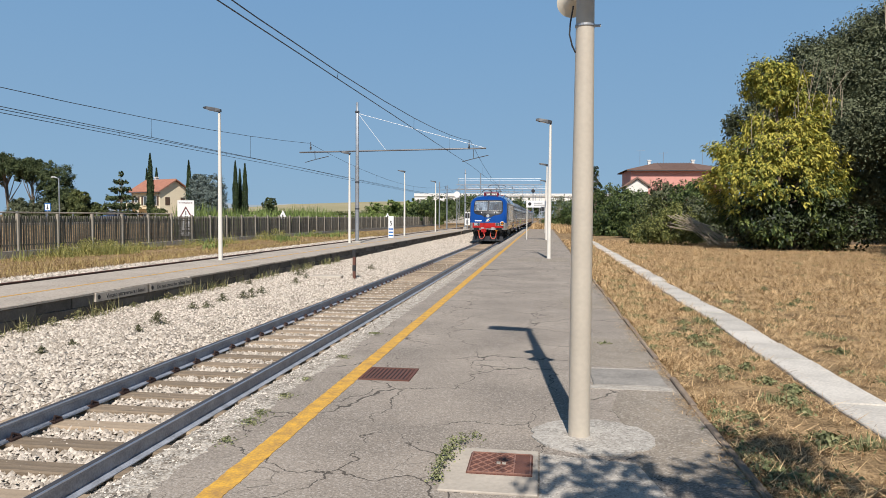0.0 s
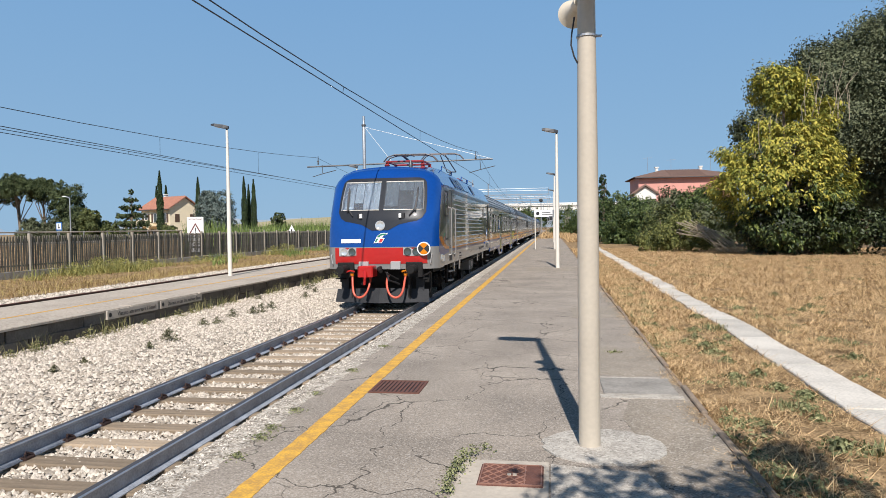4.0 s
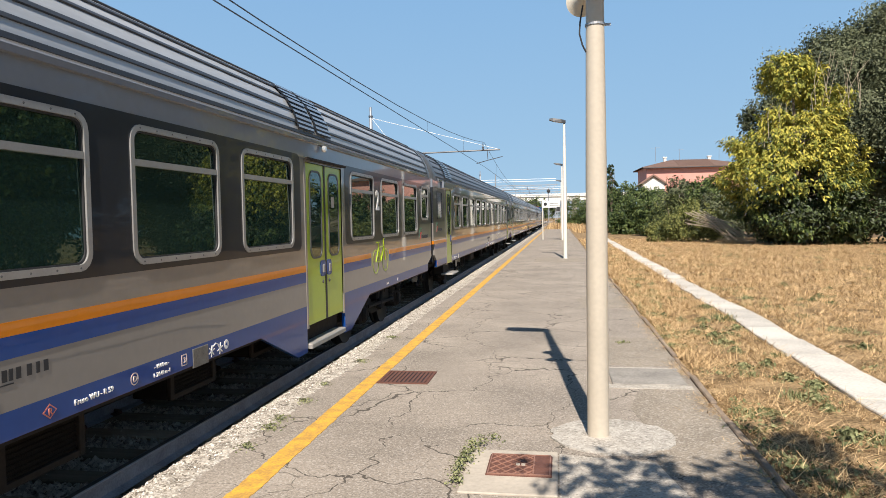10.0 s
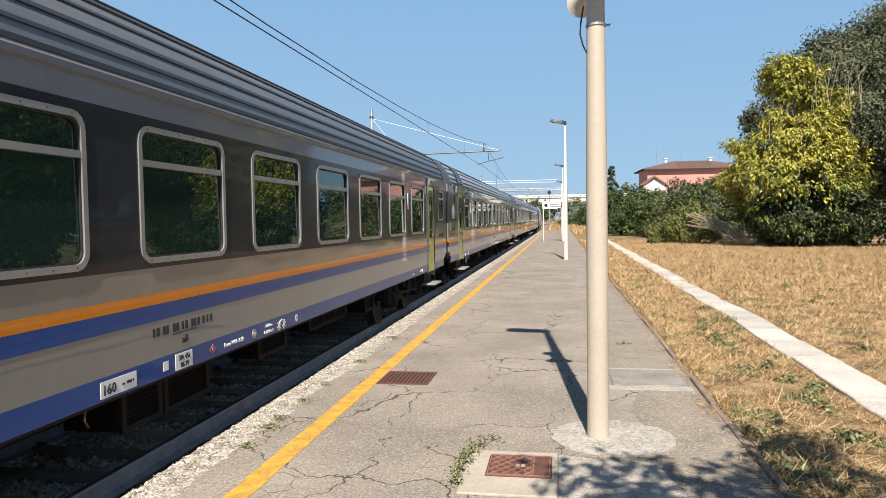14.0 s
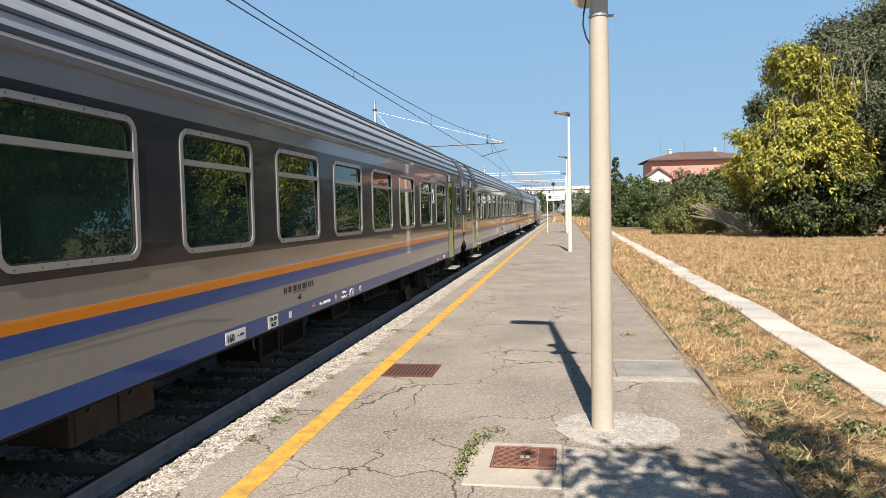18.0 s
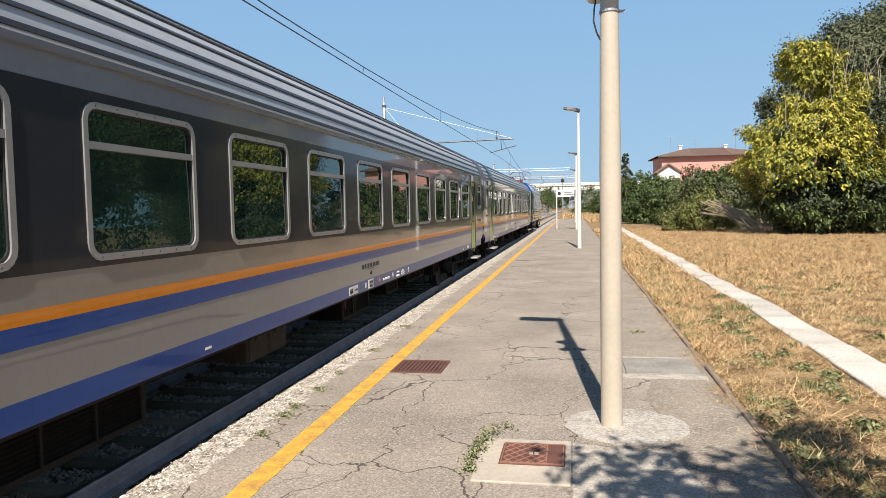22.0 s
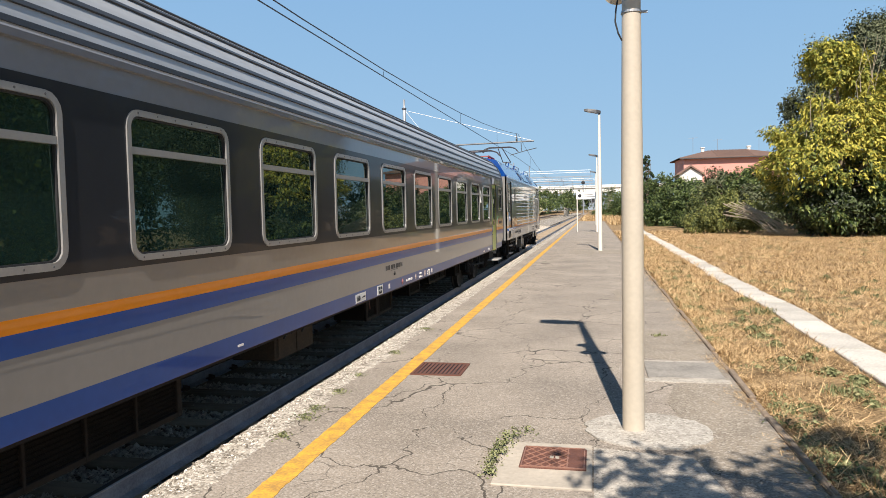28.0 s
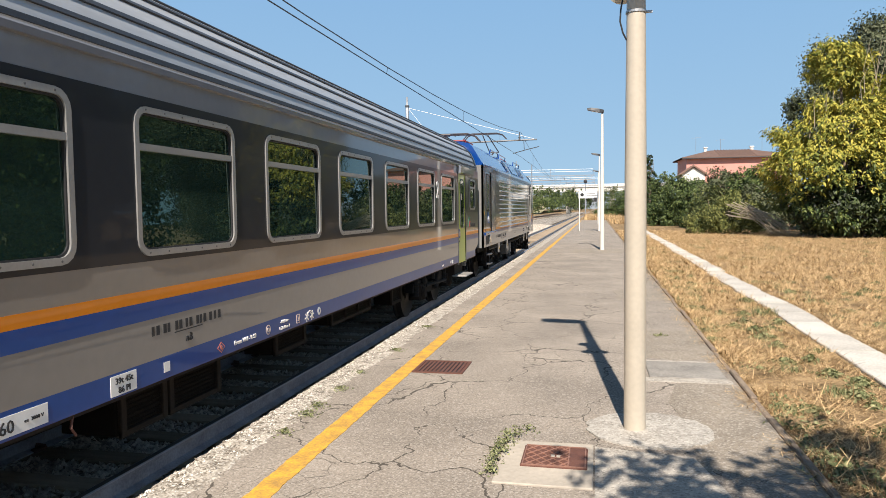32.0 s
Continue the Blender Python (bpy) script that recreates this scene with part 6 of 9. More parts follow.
    # gangway, couplings, running gear, boxes under the floor
    gw = G()
    for k in range(6):
        for s, y0 in ((-1, 0.0), (1, L_)):
            yy = y0 + s * (0.02 + k * 0.045)
            gw.box(-0.75, 0.75, min(yy, yy + s * 0.03), max(yy, yy + s * 0.03), 1.1, 3.2)
    part("gangway", gw, "black", v, "black rubber gangway bellows")
    coupling(v, 0.0, -1)
    coupling(v, L_, 1)
    bogie(v, 3.75, 2.4)
    bogie(v, L_ - 3.75, 2.4)
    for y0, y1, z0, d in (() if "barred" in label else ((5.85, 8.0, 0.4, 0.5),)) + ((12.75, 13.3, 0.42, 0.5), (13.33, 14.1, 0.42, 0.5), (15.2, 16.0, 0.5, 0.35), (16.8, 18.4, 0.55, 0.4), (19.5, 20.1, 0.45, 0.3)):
        bx = part("equipment_box", G().cbox(x - d - 0.38, x - 0.38, y0, y1, z0, 0.95, 0.03), "mesh_brown_shaded", v, "dirty brown equipment box, coloured darker for the shade under the floor")
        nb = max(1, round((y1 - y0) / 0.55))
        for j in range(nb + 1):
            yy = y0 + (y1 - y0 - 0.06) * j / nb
            part("box_upright", G().cbox(x - 0.385, x - 0.35, yy, yy + (0.06 if j in (0, nb) else 0.025), z0, 0.95, 0.005), "frame_brown_shaded", bx)
        part("box_rim", G().cbox(x - 0.385, x - 0.355, y0, y1, z0 - 0.01, z0 + 0.035, 0.005), "frame_brown_shaded", bx)
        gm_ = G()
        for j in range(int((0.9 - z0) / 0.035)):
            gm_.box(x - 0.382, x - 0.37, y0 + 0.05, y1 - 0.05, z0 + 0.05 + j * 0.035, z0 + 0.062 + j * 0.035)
        part("box_grille", gm_, "mesh_brown_shaded", bx)
    bx = part("tool_box", G().cbox(x - 0.9, x - 0.38, 9.8, 10.8, 0.45, 0.95, 0.02), "box_brown", v, "rusty brown box with two latched doors")
    for y0 in (9.83, 10.31):
        lid = part("lid", G().cbox(x - 0.382, x - 0.366, y0, y0 + 0.45, 0.47, 0.93, 0.006), "box_brown", bx, "rusty brown door")
        part("latch", G().tube([(x - 0.36, y0 + 0.12, 0.66), (x - 0.345, y0 + 0.14, 0.7), (x - 0.345, y0 + 0.3, 0.73), (x - 0.36, y0 + 0.32, 0.69)], 0.011, 6).tube([(x - 0.35, y0 + 0.2, 0.71), (x - 0.35, y0 + 0.2, 0.78)], 0.01, 6), "black", lid)
    bx = G().lathe([(0.12, 0), (0.16, 0.05), (0.16, 1.2), (0.12, 1.25)], (0.6, 11.2, 0.76), (0, 1, 0), 14)
    part("air_tank", bx, "under", v, "dirty air tank under the floor")
    fr = G()
    fr.box(0.95, 1.05, 0.3, L_ - 0.3, 0.78, 0.95).box(-1.05, -0.95, 0.3, L_ - 0.3, 0.78, 0.95)
    fr.tube([(1.15, 2.0, 0.72), (1.2, 2.4, 0.5), (1.15, 2.7, 0.4)], 0.03, 6)
    part("underframe", fr, "bogie", v)
    for yy in (L_ - 1.2,):
        part("pipe_end", G().lathe([(0.075, 0), (0.075, 0.1), (0.05, 0.1), (0.05, 0.0)], (1.2, yy, 0.74), (1, 0, 0), 12), "step", v)
    v["q"] = q
    return v


# ---- locomotive ----
LX = 1.48
LROOF = [(LX, 3.17), (1.46, 3.22), (1.2, 3.66), (1.12, 3.74), (0.85, 3.8), (0.0, 3.83)]
FRONT_HW = ([0, 3.05, 3.2, 3.32, 3.44, 3.54, 3.61, 3.66, 3.69, 3.71], [LX, LX, 1.465, 1.42, 1.33, 1.2, 1.02, 0.75, 0.45, 0.2])


def nose(x, z):
    """The distance of the front's surface behind the foremost point."""
    qf = np.interp(z, [0.9, 1.25, 1.55, 1.95, 2.3, 2.6, 3.3, 3.44, 3.54, 3.61, 3.66, 3.69, 3.71], [0.22, 0.18, 0.18, 0.23, 0.34, 0.48, 0.86, 0.94, 1.02, 1.12, 1.24, 1.36, 1.5])
    hw = np.interp(z, *FRONT_HW)
    t = min(1.0, abs(x) / hw)
    return float(qf + 0.42 * (1 - (1 - t ** 3.2) ** (1 / 2.2)))


def nose_patch(rows, lift, cols=12):
    """A skin over the front: rows of (z, x0, x1), lifted off it."""
    g = G()
    g.loft([[(x0 + (x1 - x0) * k / cols, nose(x0 + (x1 - x0) * k / cols, z) - lift, z) for k in range(cols + 1)] for z, x0, x1 in rows], close=False, caps=False)
    return g


def loco(label, front_y, panto_up):
    v = thing("electric_locomotive", label, "locomotive", group="locomotives")
    L_ = 15.2
    x = LX
    # cab front
    zs = [0.98, 1.1, 1.25, 1.4, 1.55, 1.75, 1.95, 2.15, 2.3, 2.45, 2.6, 2.85, 3.05, 3.12, 3.2, 3.26, 3.32, 3.38, 3.44, 3.49, 3.54, 3.58, 3.61, 3.64, 3.66, 3.68, 3.69, 3.705]
    hwz = lambda z: float(np.interp(z, *FRONT_HW))

    def band(z0, z1, cols=28):
        lv = sorted({z0, z1, *[z for z in zs if z0 < z < z1]})
        g = G()
        rows = []
        for z in lv:
            r = []
            for k in range(cols + 1):
                a = -1 + 2 * k / cols
                t = math.copysign(abs(a) ** 0.75, a)
                xx = hwz(z) * t
                r.append((xx, nose(xx, z), z))
            rows.append(r)
        return g.loft(rows, close=False, caps=False)

    part("cab_front", band(1.55, 3.705), "loco_blue", v, "rounded bright blue cab front", smooth=60)
    part("red_bumper", nose_patch([(z, -1.22, 1.22) for z in (1.12, 1.25, 1.4, 1.53)], 0.012, 20), "train_red", v, "bright red front band", smooth=60)
    part("lower_front", band(0.98, 1.55), "loco_grey", v, "grey lower cab corner", smooth=60)
    part("windscreen_mask", nose_patch([(1.98, -0.22, 0.22), (2.05, -0.35, 0.35), (2.13, -0.5, 0.5), (2.22, -0.95, 0.95), (2.3, -1.08, 1.08), (2.45, -1.17, 1.17), (2.8, -1.17, 1.17), (3.1, -1.15, 1.15), (3.26, -1.12, 1.12), (3.33, -1.05, 1.05), (3.37, -0.92, 0.92)], 0.01, 20), "band_dark", v, "dark windscreen surround", smooth=60)
    for s in (-1, 1):
        w = part("windscreen", nose_patch([(z, s * 0.06, s * e) for z, e in ((2.52, 1.08), (2.8, 1.08), (3.05, 1.06), (3.25, 1.03))], 0.024, 10), "glass_screen", v, "windscreen pane with grey blinds behind", smooth=60)
        for xa, xb, za, zb in (((0.08, 0.5, 2.53, 3.24), (0.52, 0.74, 2.7, 3.24), (0.76, 1.03, 2.53, 3.24)) if s < 0 else ((0.08, 0.42, 2.6, 3.24), (0.44, 0.8, 3.02, 3.24), (0.82, 1.03, 2.53, 3.24))):
            part("sun_blind", nose_patch([(za + (zb - za) * j / 3, s * xa, s * xb) for j in range(4)], 0.016, 4), "blind", w, "streaky grey sun blind", smooth=60)
        for z in (2.51, 3.26):
            part("windscreen_trim", G().tube([(s * e, nose(s * e, z) - 0.02, z) for e in (0.06, 0.3, 0.6, 0.85, 1.05)], 0.012, 5), "pole_white", w)
        part("windscreen_trim", G().tube([(s * e, nose(s * e, z) - 0.02, z) for e, z in ((1.09, 2.5), (1.09, 2.8), (1.07, 3.05), (1.04, 3.26))], 0.012, 5), "alu", w)
        wp = G()
        wp.tube([(s * 0.75, nose(0.75, 2.36) - 0.05, 2.36), (s * 0.9, nose(0.9, 2.55) - 0.06, 2.55), (s * 0.93, nose(0.93, 3.1) - 0.06, 3.1)], 0.018, 5).tube([(s * 0.9, nose(0.9, 2.48) - 0.07, 2.48), (s * 0.93, nose(0.93, 3.0) - 0.05, 3.0)], 0.03, 4)
        part("wiper", wp, "black", v)
        for e in (0.2,):
            part("marker_lamp", G().cbox(s * 0.52 - 0.035, s * 0.52 + 0.035, nose(0.52, 2.36) - 0.1, nose(0.52, 2.36) - 0.02, 2.3, 2.41, 0.01), "white", v, "small white square lamp")
        part("lamp_stalk", G().cbox(s * 0.57 - 0.05, s * 0.57 + 0.07, nose(0.57, 2.36) - 0.06, nose(0.57, 2.36) + 0.02, 2.29, 2.43, 0.02), "black", v)
        hl = part("headlight", G().loft([[(s * e, nose(e, z) - 0.022, z) for e, z in ((0.62, 1.535), (0.62, 1.34), (0.8, 1.32), (1.1, 1.32), (1.1, 1.535), (0.86, 1.535))], [(s * e, nose(e, z) + 0.06, z) for e, z in ((0.62, 1.535), (0.62, 1.34), (0.8, 1.32), (1.1, 1.32), (1.1, 1.535), (0.86, 1.535))]]), "silver_paint", v, "grey twin headlight housing")
        for d in (0.73, 0.95):
            part("lens", G().lathe([(0.095, -0.02), (0.1, 0.018), (0.085, 0.02), (0.07, 0.008), (0.0, 0.004)], (s * d, nose(d, 1.43) - 0.022, 1.43), (0.1 * s, -1, 0), 20), "lens_dark" if s > 0 else ("lamp_glass" if d > 0.9 else "lens_dark"), hl, smooth=40)
        part("buffer", G().lathe([(0.11, -0.1), (0.11, 0.2), (0.1, 0.21), (0.095, 0.4), (0.105, 0.41), (0.105, 0.5), (0.095, 0.515), (0.0, 0.52)], (s * 0.9, 0.16, 0.99), (0, -1, 0), 20), "bogie", v, "round black buffer", smooth=40)
        part("buffer_mount", G().cbox(s * 0.9 - 0.22, s * 0.9 + 0.22, 0.14, 0.2, 0.78, 1.16, 0.02), "bogie", v, "bolted black buffer plate")
        part("step_box", G().cbox(s * 0.42 - 0.13, s * 0.42 + 0.13, 0.12, 0.4, 0.98, 1.18, 0.01), "silver_paint", v, "grey box under the red band")
        part("guard_iron", G().cbox(s * 0.75 - 0.04, s * 0.75 + 0.04, 0.25, 0.36, 0.16, 0.8, 0.01), "bogie", v)
        part("corner_step", G().cbox(s * 1.1 - 0.1, s * 1.1 + 0.14, 0.24, 0.42, 0.72, 0.75, 0.01).tube([(s * 1.0, 0.3, 0.74), (s * 1.3, 0.34, 0.9)], 0.018, 6), "bogie", v)
        part("corner_rail", G().tube([(s * 1.33, nose(1.33, 1.35) - 0.0, 1.36), (s * 1.33, nose(1.33, 1.3) - 0.06, 1.33), (s * 1.3, nose(1.33, 1.2) - 0.06, 1.12), (s * 1.3, nose(1.33, 1.1), 1.1)], 0.014, 6), "silver_paint", v)
    part("centre_headlight", G().lathe([(0.12, -0.03), (0.13, 0.02), (0.11, 0.03), (0.06, 0.01), (0, 0.005)], (0, nose(0, 2.1) - 0.01, 2.1), (0, -1, 0.15), 20), "lamp_glass", v, "round upper headlight")
    em = part("emblem", nose_patch([(1.655, -0.16, 0.05), (1.72, -0.12, 0.1), (1.77, -0.1, 0.14), (1.795, -0.09, 0.06), (1.85, -0.05, 0.11), (1.88, -0.01, 0.2), (1.91, 0.04, 0.21)], 0.012, 4), "white", v, "white, green and red slanted emblem")
    part("green_stroke", nose_patch([(1.8, -0.07, 0.0), (1.84, -0.05, 0.03), (1.87, -0.01, 0.16), (1.897, 0.05, 0.18)], 0.016, 4), "logo_green", em)
    part("green_leg", nose_patch([(1.675, -0.13, -0.085), (1.77, -0.085, -0.03)], 0.016, 2), "logo_green", em)
    part("red_stroke", nose_patch([(1.67, -0.03, 0.04), (1.72, 0.0, 0.08), (1.765, 0.02, 0.11)], 0.016, 3), "logo_red", em)
    part("lettering_bar", nose_patch([(1.66, -1.05, -0.5), (1.76, -1.05, -0.5)], 0.01, 6), "white", v, "white lettering bar")
    # end disc
    dx, dq = 1.15, nose(1.15, 1.42) - 0.08
    disc = part("end_disc", G().lathe([(0.175, 0), (0.175, 0.02), (0.0, 0.021)], (dx, dq, 1.5), (0, -1, 0), 26), "white", v, "round white, black and yellow end disc")
    for k in range(4):
        g = G()
        n = 8
        pts = [(dx, dq - 0.024, 1.5)] + [(dx + 0.145 * math.cos(radians(45 + 90 * k + 90 * j / n)), dq - 0.024, 1.5 + 0.145 * math.sin(radians(45 + 90 * k + 90 * j / n))) for j in range(n + 1)]
        g.add(pts, [(0, j + 1, j + 2) for j in range(n)])
        part("disc_sector", g, "train_orange" if k % 2 == 0 else "ink", disc)
    # underside of the front: snow plough, coupling, hoses
    part("snow_plough", G().loft([[(-1.25, 0.35, 0.12), (0, 0.02, 0.12), (1.25, 0.35, 0.12)], [(-1.22, 0.45, 0.45), (0, 0.12, 0.5), (1.22, 0.45, 0.45)]], close=False, caps=False).box(-1.1, -0.9, 0.4, 0.5, 0.4, 1.0).box(0.9, 1.1, 0.4, 0.5, 0.4, 1.0), "plough_grey", v, "grey plough plate above the rails")
    part("coupler_box", G().cbox(-0.5, -0.1, -0.2, 0.3, 0.8, 1.08, 0.03).tube([(-0.3, -0.2, 0.95), (-0.27, -0.3, 0.8), (-0.3, -0.26, 0.62)], 0.035, 8), "train_red", v, "red coupler head")
    part("front_frame", G().box(-1.2, 1.2, 0.6, 0.8, 0.62, 1.14), "bogie", v)
    part("front_underframe", G().box(-1.2, 1.2, 0.85, 1.1, 0.18, 1.0), "bogie", v)
    part("coupler_hook", G().tube([(0.0, 0.3, 1.02), (0.02, -0.05, 1.0), (0.12, -0.2, 0.95)], 0.05, 8).tube([(0.12, 0.25, 0.9), (0.3, -0.1, 0.86), (0.5, 0.1, 0.72)], 0.02, 6), "bogie", v)
    for s in (-1, 1):
        part("brake_hose", G().hose([(s * 0.24, 0.1, 0.82), (s * 0.22, 0.0, 0.68), (s * 0.25, -0.08, 0.5), (s * 0.32, -0.12, 0.36), (s * 0.42, -0.14, 0.29), (s * 0.53, -0.13, 0.29), (s * 0.62, -0.1, 0.38), (s * 0.66, -0.05, 0.52), (s * 0.68, 0.0, 0.68), (s * 0.7, 0.06, 0.84)], 0.028, 10), "hose", v, "orange-red rubber hose")
        part("hose_clamp", G().lathe([(0.05, -0.03), (0.05, 0.03)], (s * 0.7, 0.04, 0.86), (0, 0, 1), 10), "train_orange", v)
        part("cock_handle", G().tube([(s * 0.62, -0.02, 0.93), (s * 0.72, -0.06, 0.96), (s * 0.84, -0.05, 0.92)], 0.022, 6), "train_orange" if s > 0 else "train_red", v)
        part("air_pipe", G().tube([(s * 0.2, 0.1, 0.9), (s * 0.3, -0.15, 0.72), (s * 0.5, 0.2, 0.6)], 0.028, 6), "black", v)
    # sides
    for s in (1, -1):
        holes = [(2.48, 3.04, 1.45, 3.1), (13.77, 14.9, 1.4, 3.12)] if s == 1 else []
        xa, xb = (x - 0.05, x) if s == 1 else (-x, -x + 0.05)
        part("side_wall", wall_x(G(), xa, xb, 1.38, L_, 1.0, 3.17, holes).mesh("side_wall", M["loco_grey"], None, True), "loco_grey", v, "silver grey ribbed side wall")
        g = G()
        zl = [z for z in zs if z < 3.1] + [3.17]
        g.loft([[(s * x, nose(x, z) - 0.002, z), (s * x, 1.38, z)] for z in zl], close=False, caps=False)
        part("cab_side", g, "loco_grey", v, "grey cab side skin")
    part("cab_side_window", plate_x(G(), x, x + 0.006, [(0.7, 1.82), (2.2, 2.2), (2.27, 2.26), (2.28, 2.36), (2.28, 2.95), (2.24, 3.06), (2.14, 3.11), (1.42, 3.13)]), "band_dark", v, "dark triangular cab side panel")
    sw = part("side_window", plate_x(G(), x + 0.006, x + 0.012, rrect(1.62, 2.14, 2.36, 3.02, 0.09)), "glass_front", v, "cab side window")
    part("seal", ring_x(G(), x + 0.004, x + 0.02, 1.59, 2.17, 2.33, 3.05, 0.04, 0.11), "black", sw)
    part("orange_swoosh", plate_x(G(), x, x + 0.004, [(0.64, 1.79), (1.1, 1.8), (1.55, 1.6), (2.0, 1.52), (2.34, 1.5), (2.34, 1.43), (1.7, 1.45), (1.15, 1.58), (0.8, 1.7)]), "train_orange", v, "orange swoosh on the cab side")
    part("blue_swoosh", plate_x(G(), x, x + 0.004, [(0.61, 1.42), (0.8, 1.33), (1.4, 1.29), (2.34, 1.33), (2.34, 1.425), (1.7, 1.44), (1.1, 1.56), (0.66, 1.76), (0.61, 1.6)]), "train_blue", v, "violet-blue swoosh on the cab side")
    part("orange_stripe", G().box(x, x + 0.003, 2.99, 12.92, 1.42, 1.485).box(x, x + 0.003, 14.96, L_, 1.42, 1.485), "train_orange", v, "orange stripe")
    part("blue_stripe", G().box(x, x + 0.003, 2.99, 12.92, 1.34, 1.42).box(x, x + 0.003, 14.96, L_, 1.34, 1.42), "train_blue", v, "violet-blue stripe")
    for k in range(11):
        z = 1.475 + k * 0.138
        part("side_rib", G().extrude_y([(x - 0.005, z - 0.018), (x + 0.022, z - 0.008), (x + 0.026, z), (x + 0.02, z + 0.01), (x - 0.005, z + 0.018)], 3.5, 11.97), "alu" if k == 10 else "loco_grey", v, "horizontal pressed rib")
    # crew door
    dr = part("crew_door", plate_x(G(), x - 0.05, x - 0.006, rrect(2.485, 3.035, 1.455, 3.095, 0.08)), "loco_grey", v, "narrow grey crew door")
    part("door_seal", ring_x(G(), x - 0.014, x + 0.003, 2.475, 3.045, 1.445, 3.105, 0.016, 0.08), "black", dr)
    part("door_handle", plate_x(G(), x - 0.006, x - 0.001, rrect(2.58, 2.82, 1.52, 1.74, 0.02)).tube([(x, 2.62, 1.56), (x + 0.03, 2.66, 1.58), (x + 0.03, 2.78, 1.68)], 0.012, 6), "alu", dr)
    for yy in (2.42, 3.24):
        part("hand_rail", G().hose([(x, yy - 0.02, 2.6), (x + 0.06, yy, 2.58), (x + 0.075, yy, 2.5), (x + 0.075, yy, 1.9), (x + 0.075, yy, 1.38), (x + 0.06, yy, 1.27), (x, yy - 0.02, 1.25)], 0.017, 8).lathe([(0.035, 0), (0.035, 0.012)], (x, yy - 0.02, 2.6), (1, 0, 0), 10).lathe([(0.035, 0), (0.035, 0.012)], (x, yy - 0.02, 1.25), (1, 0, 0), 10), "alu", v, "long vertical steel hand rail", smooth=50)
    # sliding baggage door
    part("baggage_door", G().cbox(x - 0.06, x - 0.02, 13.77, 14.9, 1.4, 3.12, 0.01), "loco_grey", v, "grey sliding baggage door").location = (0, 0, 0)
    part("baggage_window", plate_x(G(), x - 0.02, x - 0.014, rrect(14.05, 14.55, 1.98, 2.95, 0.08)), "glass_front", v)
    part("baggage_window_seal", ring_x(G(), x - 0.02, x - 0.006, 14.02, 14.58, 1.95, 2.98, 0.03, 0.1), "black", v)
    part("door_opening", G().box(x - 0.03, x + 0.002, 12.95, 13.72, 1.44, 3.1), "cantrail", v)
    part("door_shadow_gap", G().box(x - 0.04, x + 0.003, 13.72, 13.77, 1.4, 3.14).box(x - 0.04, x + 0.003, 12.92, 12.95, 1.4, 3.14).box(x - 0.04, x + 0.003, 14.9, 14.95, 1.4, 3.14), "black", v)
    part("door_sill", G().cbox(x - 0.04, x + 0.03, 12.93, 14.96, 1.32, 1.39, 0.01), "loco_blue", v, "blue door sill")
    part("vent_panel", plate_x(G(), x, x + 0.006, rrect(12.24, 12.86, 2.37, 2.82, 0.02)), "band_dark", v)
    part("orange_door_stripe", G().box(x - 0.02, x - 0.015, 13.78, 14.89, 1.42, 1.49), "train_orange", v)
    bk = part("bicycle_panel", plate_x(G(), x - 0.02, x - 0.013, [(14.03, 1.64), (14.3, 1.64), (14.4, 1.93), (14.13, 1.93)]), "sign_blue", v, "blue bicycle pictogram panel")
    ring = G()
    for yy in (14.15, 14.29):
        ring_x(ring, x - 0.013, x - 0.01, yy - 0.065, yy + 0.065, 1.67, 1.8, 0.014, 0.064)
    ring.tube([(x - 0.011, 14.15, 1.735), (x - 0.011, 14.19, 1.82), (x - 0.011, 14.26, 1.82), (x - 0.011, 14.29, 1.735)], 0.006, 4).tube([(x - 0.011, 14.19, 1.82), (x - 0.011, 14.22, 1.735), (x - 0.011, 14.26, 1.82)], 0.006, 4)
    part("bicycle_symbol", ring, "white", bk)
    nb_ = part("running_number_bar", G().box(x, x + 0.003, 12.7, 12.72, 1.17, 1.25), "ink", v, "dark running number bars")
    for j, yj in enumerate((0.0, 0.05, 0.14, 0.19, 0.29, 0.34, 0.39, 0.44, 0.54, 0.59, 0.64, 0.7, 0.76, 0.93, 0.98)):
        part("digit_bar", G().box(x, x + 0.003, 11.75 + yj, 11.75 + yj + (0.036 if j % 3 else 0.028), 1.17, 1.25), "ink", nb_)
    tb_ = part("test_table", ring_x(G(), x, x + 0.002, 10.98, 11.66, 1.1, 1.27, 0.006, 0.007), "ink", v, "thin lined test date table")
    part("table_lines", G().box(x, x + 0.002, 11.22, 11.66, 1.183, 1.187).box(x, x + 0.002, 11.22, 11.225, 1.1, 1.27).box(x, x + 0.002, 11.33, 11.335, 1.1, 1.27).box(x, x + 0.002, 11.45, 11.455, 1.1, 1.27).box(x, x + 0.002, 11.56, 11.565, 1.1, 1.27), "ink", tb_)
    pl = part("speed_mark", ring_x(G(), x, x + 0.003, 10.58, 10.82, 1.12, 1.28, 0.012, 0.02), "ink", v)
    text_on_side("lettering", "160", 0.12, "ink", pl, x + 0.003, 10.7, 1.16)
    text_on_side("lettering", "UIC", 0.1, "ink", v, x + 0.003, 11.1, 1.16)
    text_on_side("lettering", "Peso reale 72 t", 0.07, "ink", v, x + 0.003, 4.83, 1.2)
    text_on_side("lettering", "Peso frenato 65 t", 0.07, "ink", v, x + 0.003, 4.83, 1.11)
    part("small_print", G().box(x, x + 0.002, 4.6, 5.0, 1.055, 1.07), "ink", v)
    part("small_print", G().box(x, x + 0.002, 7.6, 8.1, 1.16, 1.18), "ink", v)
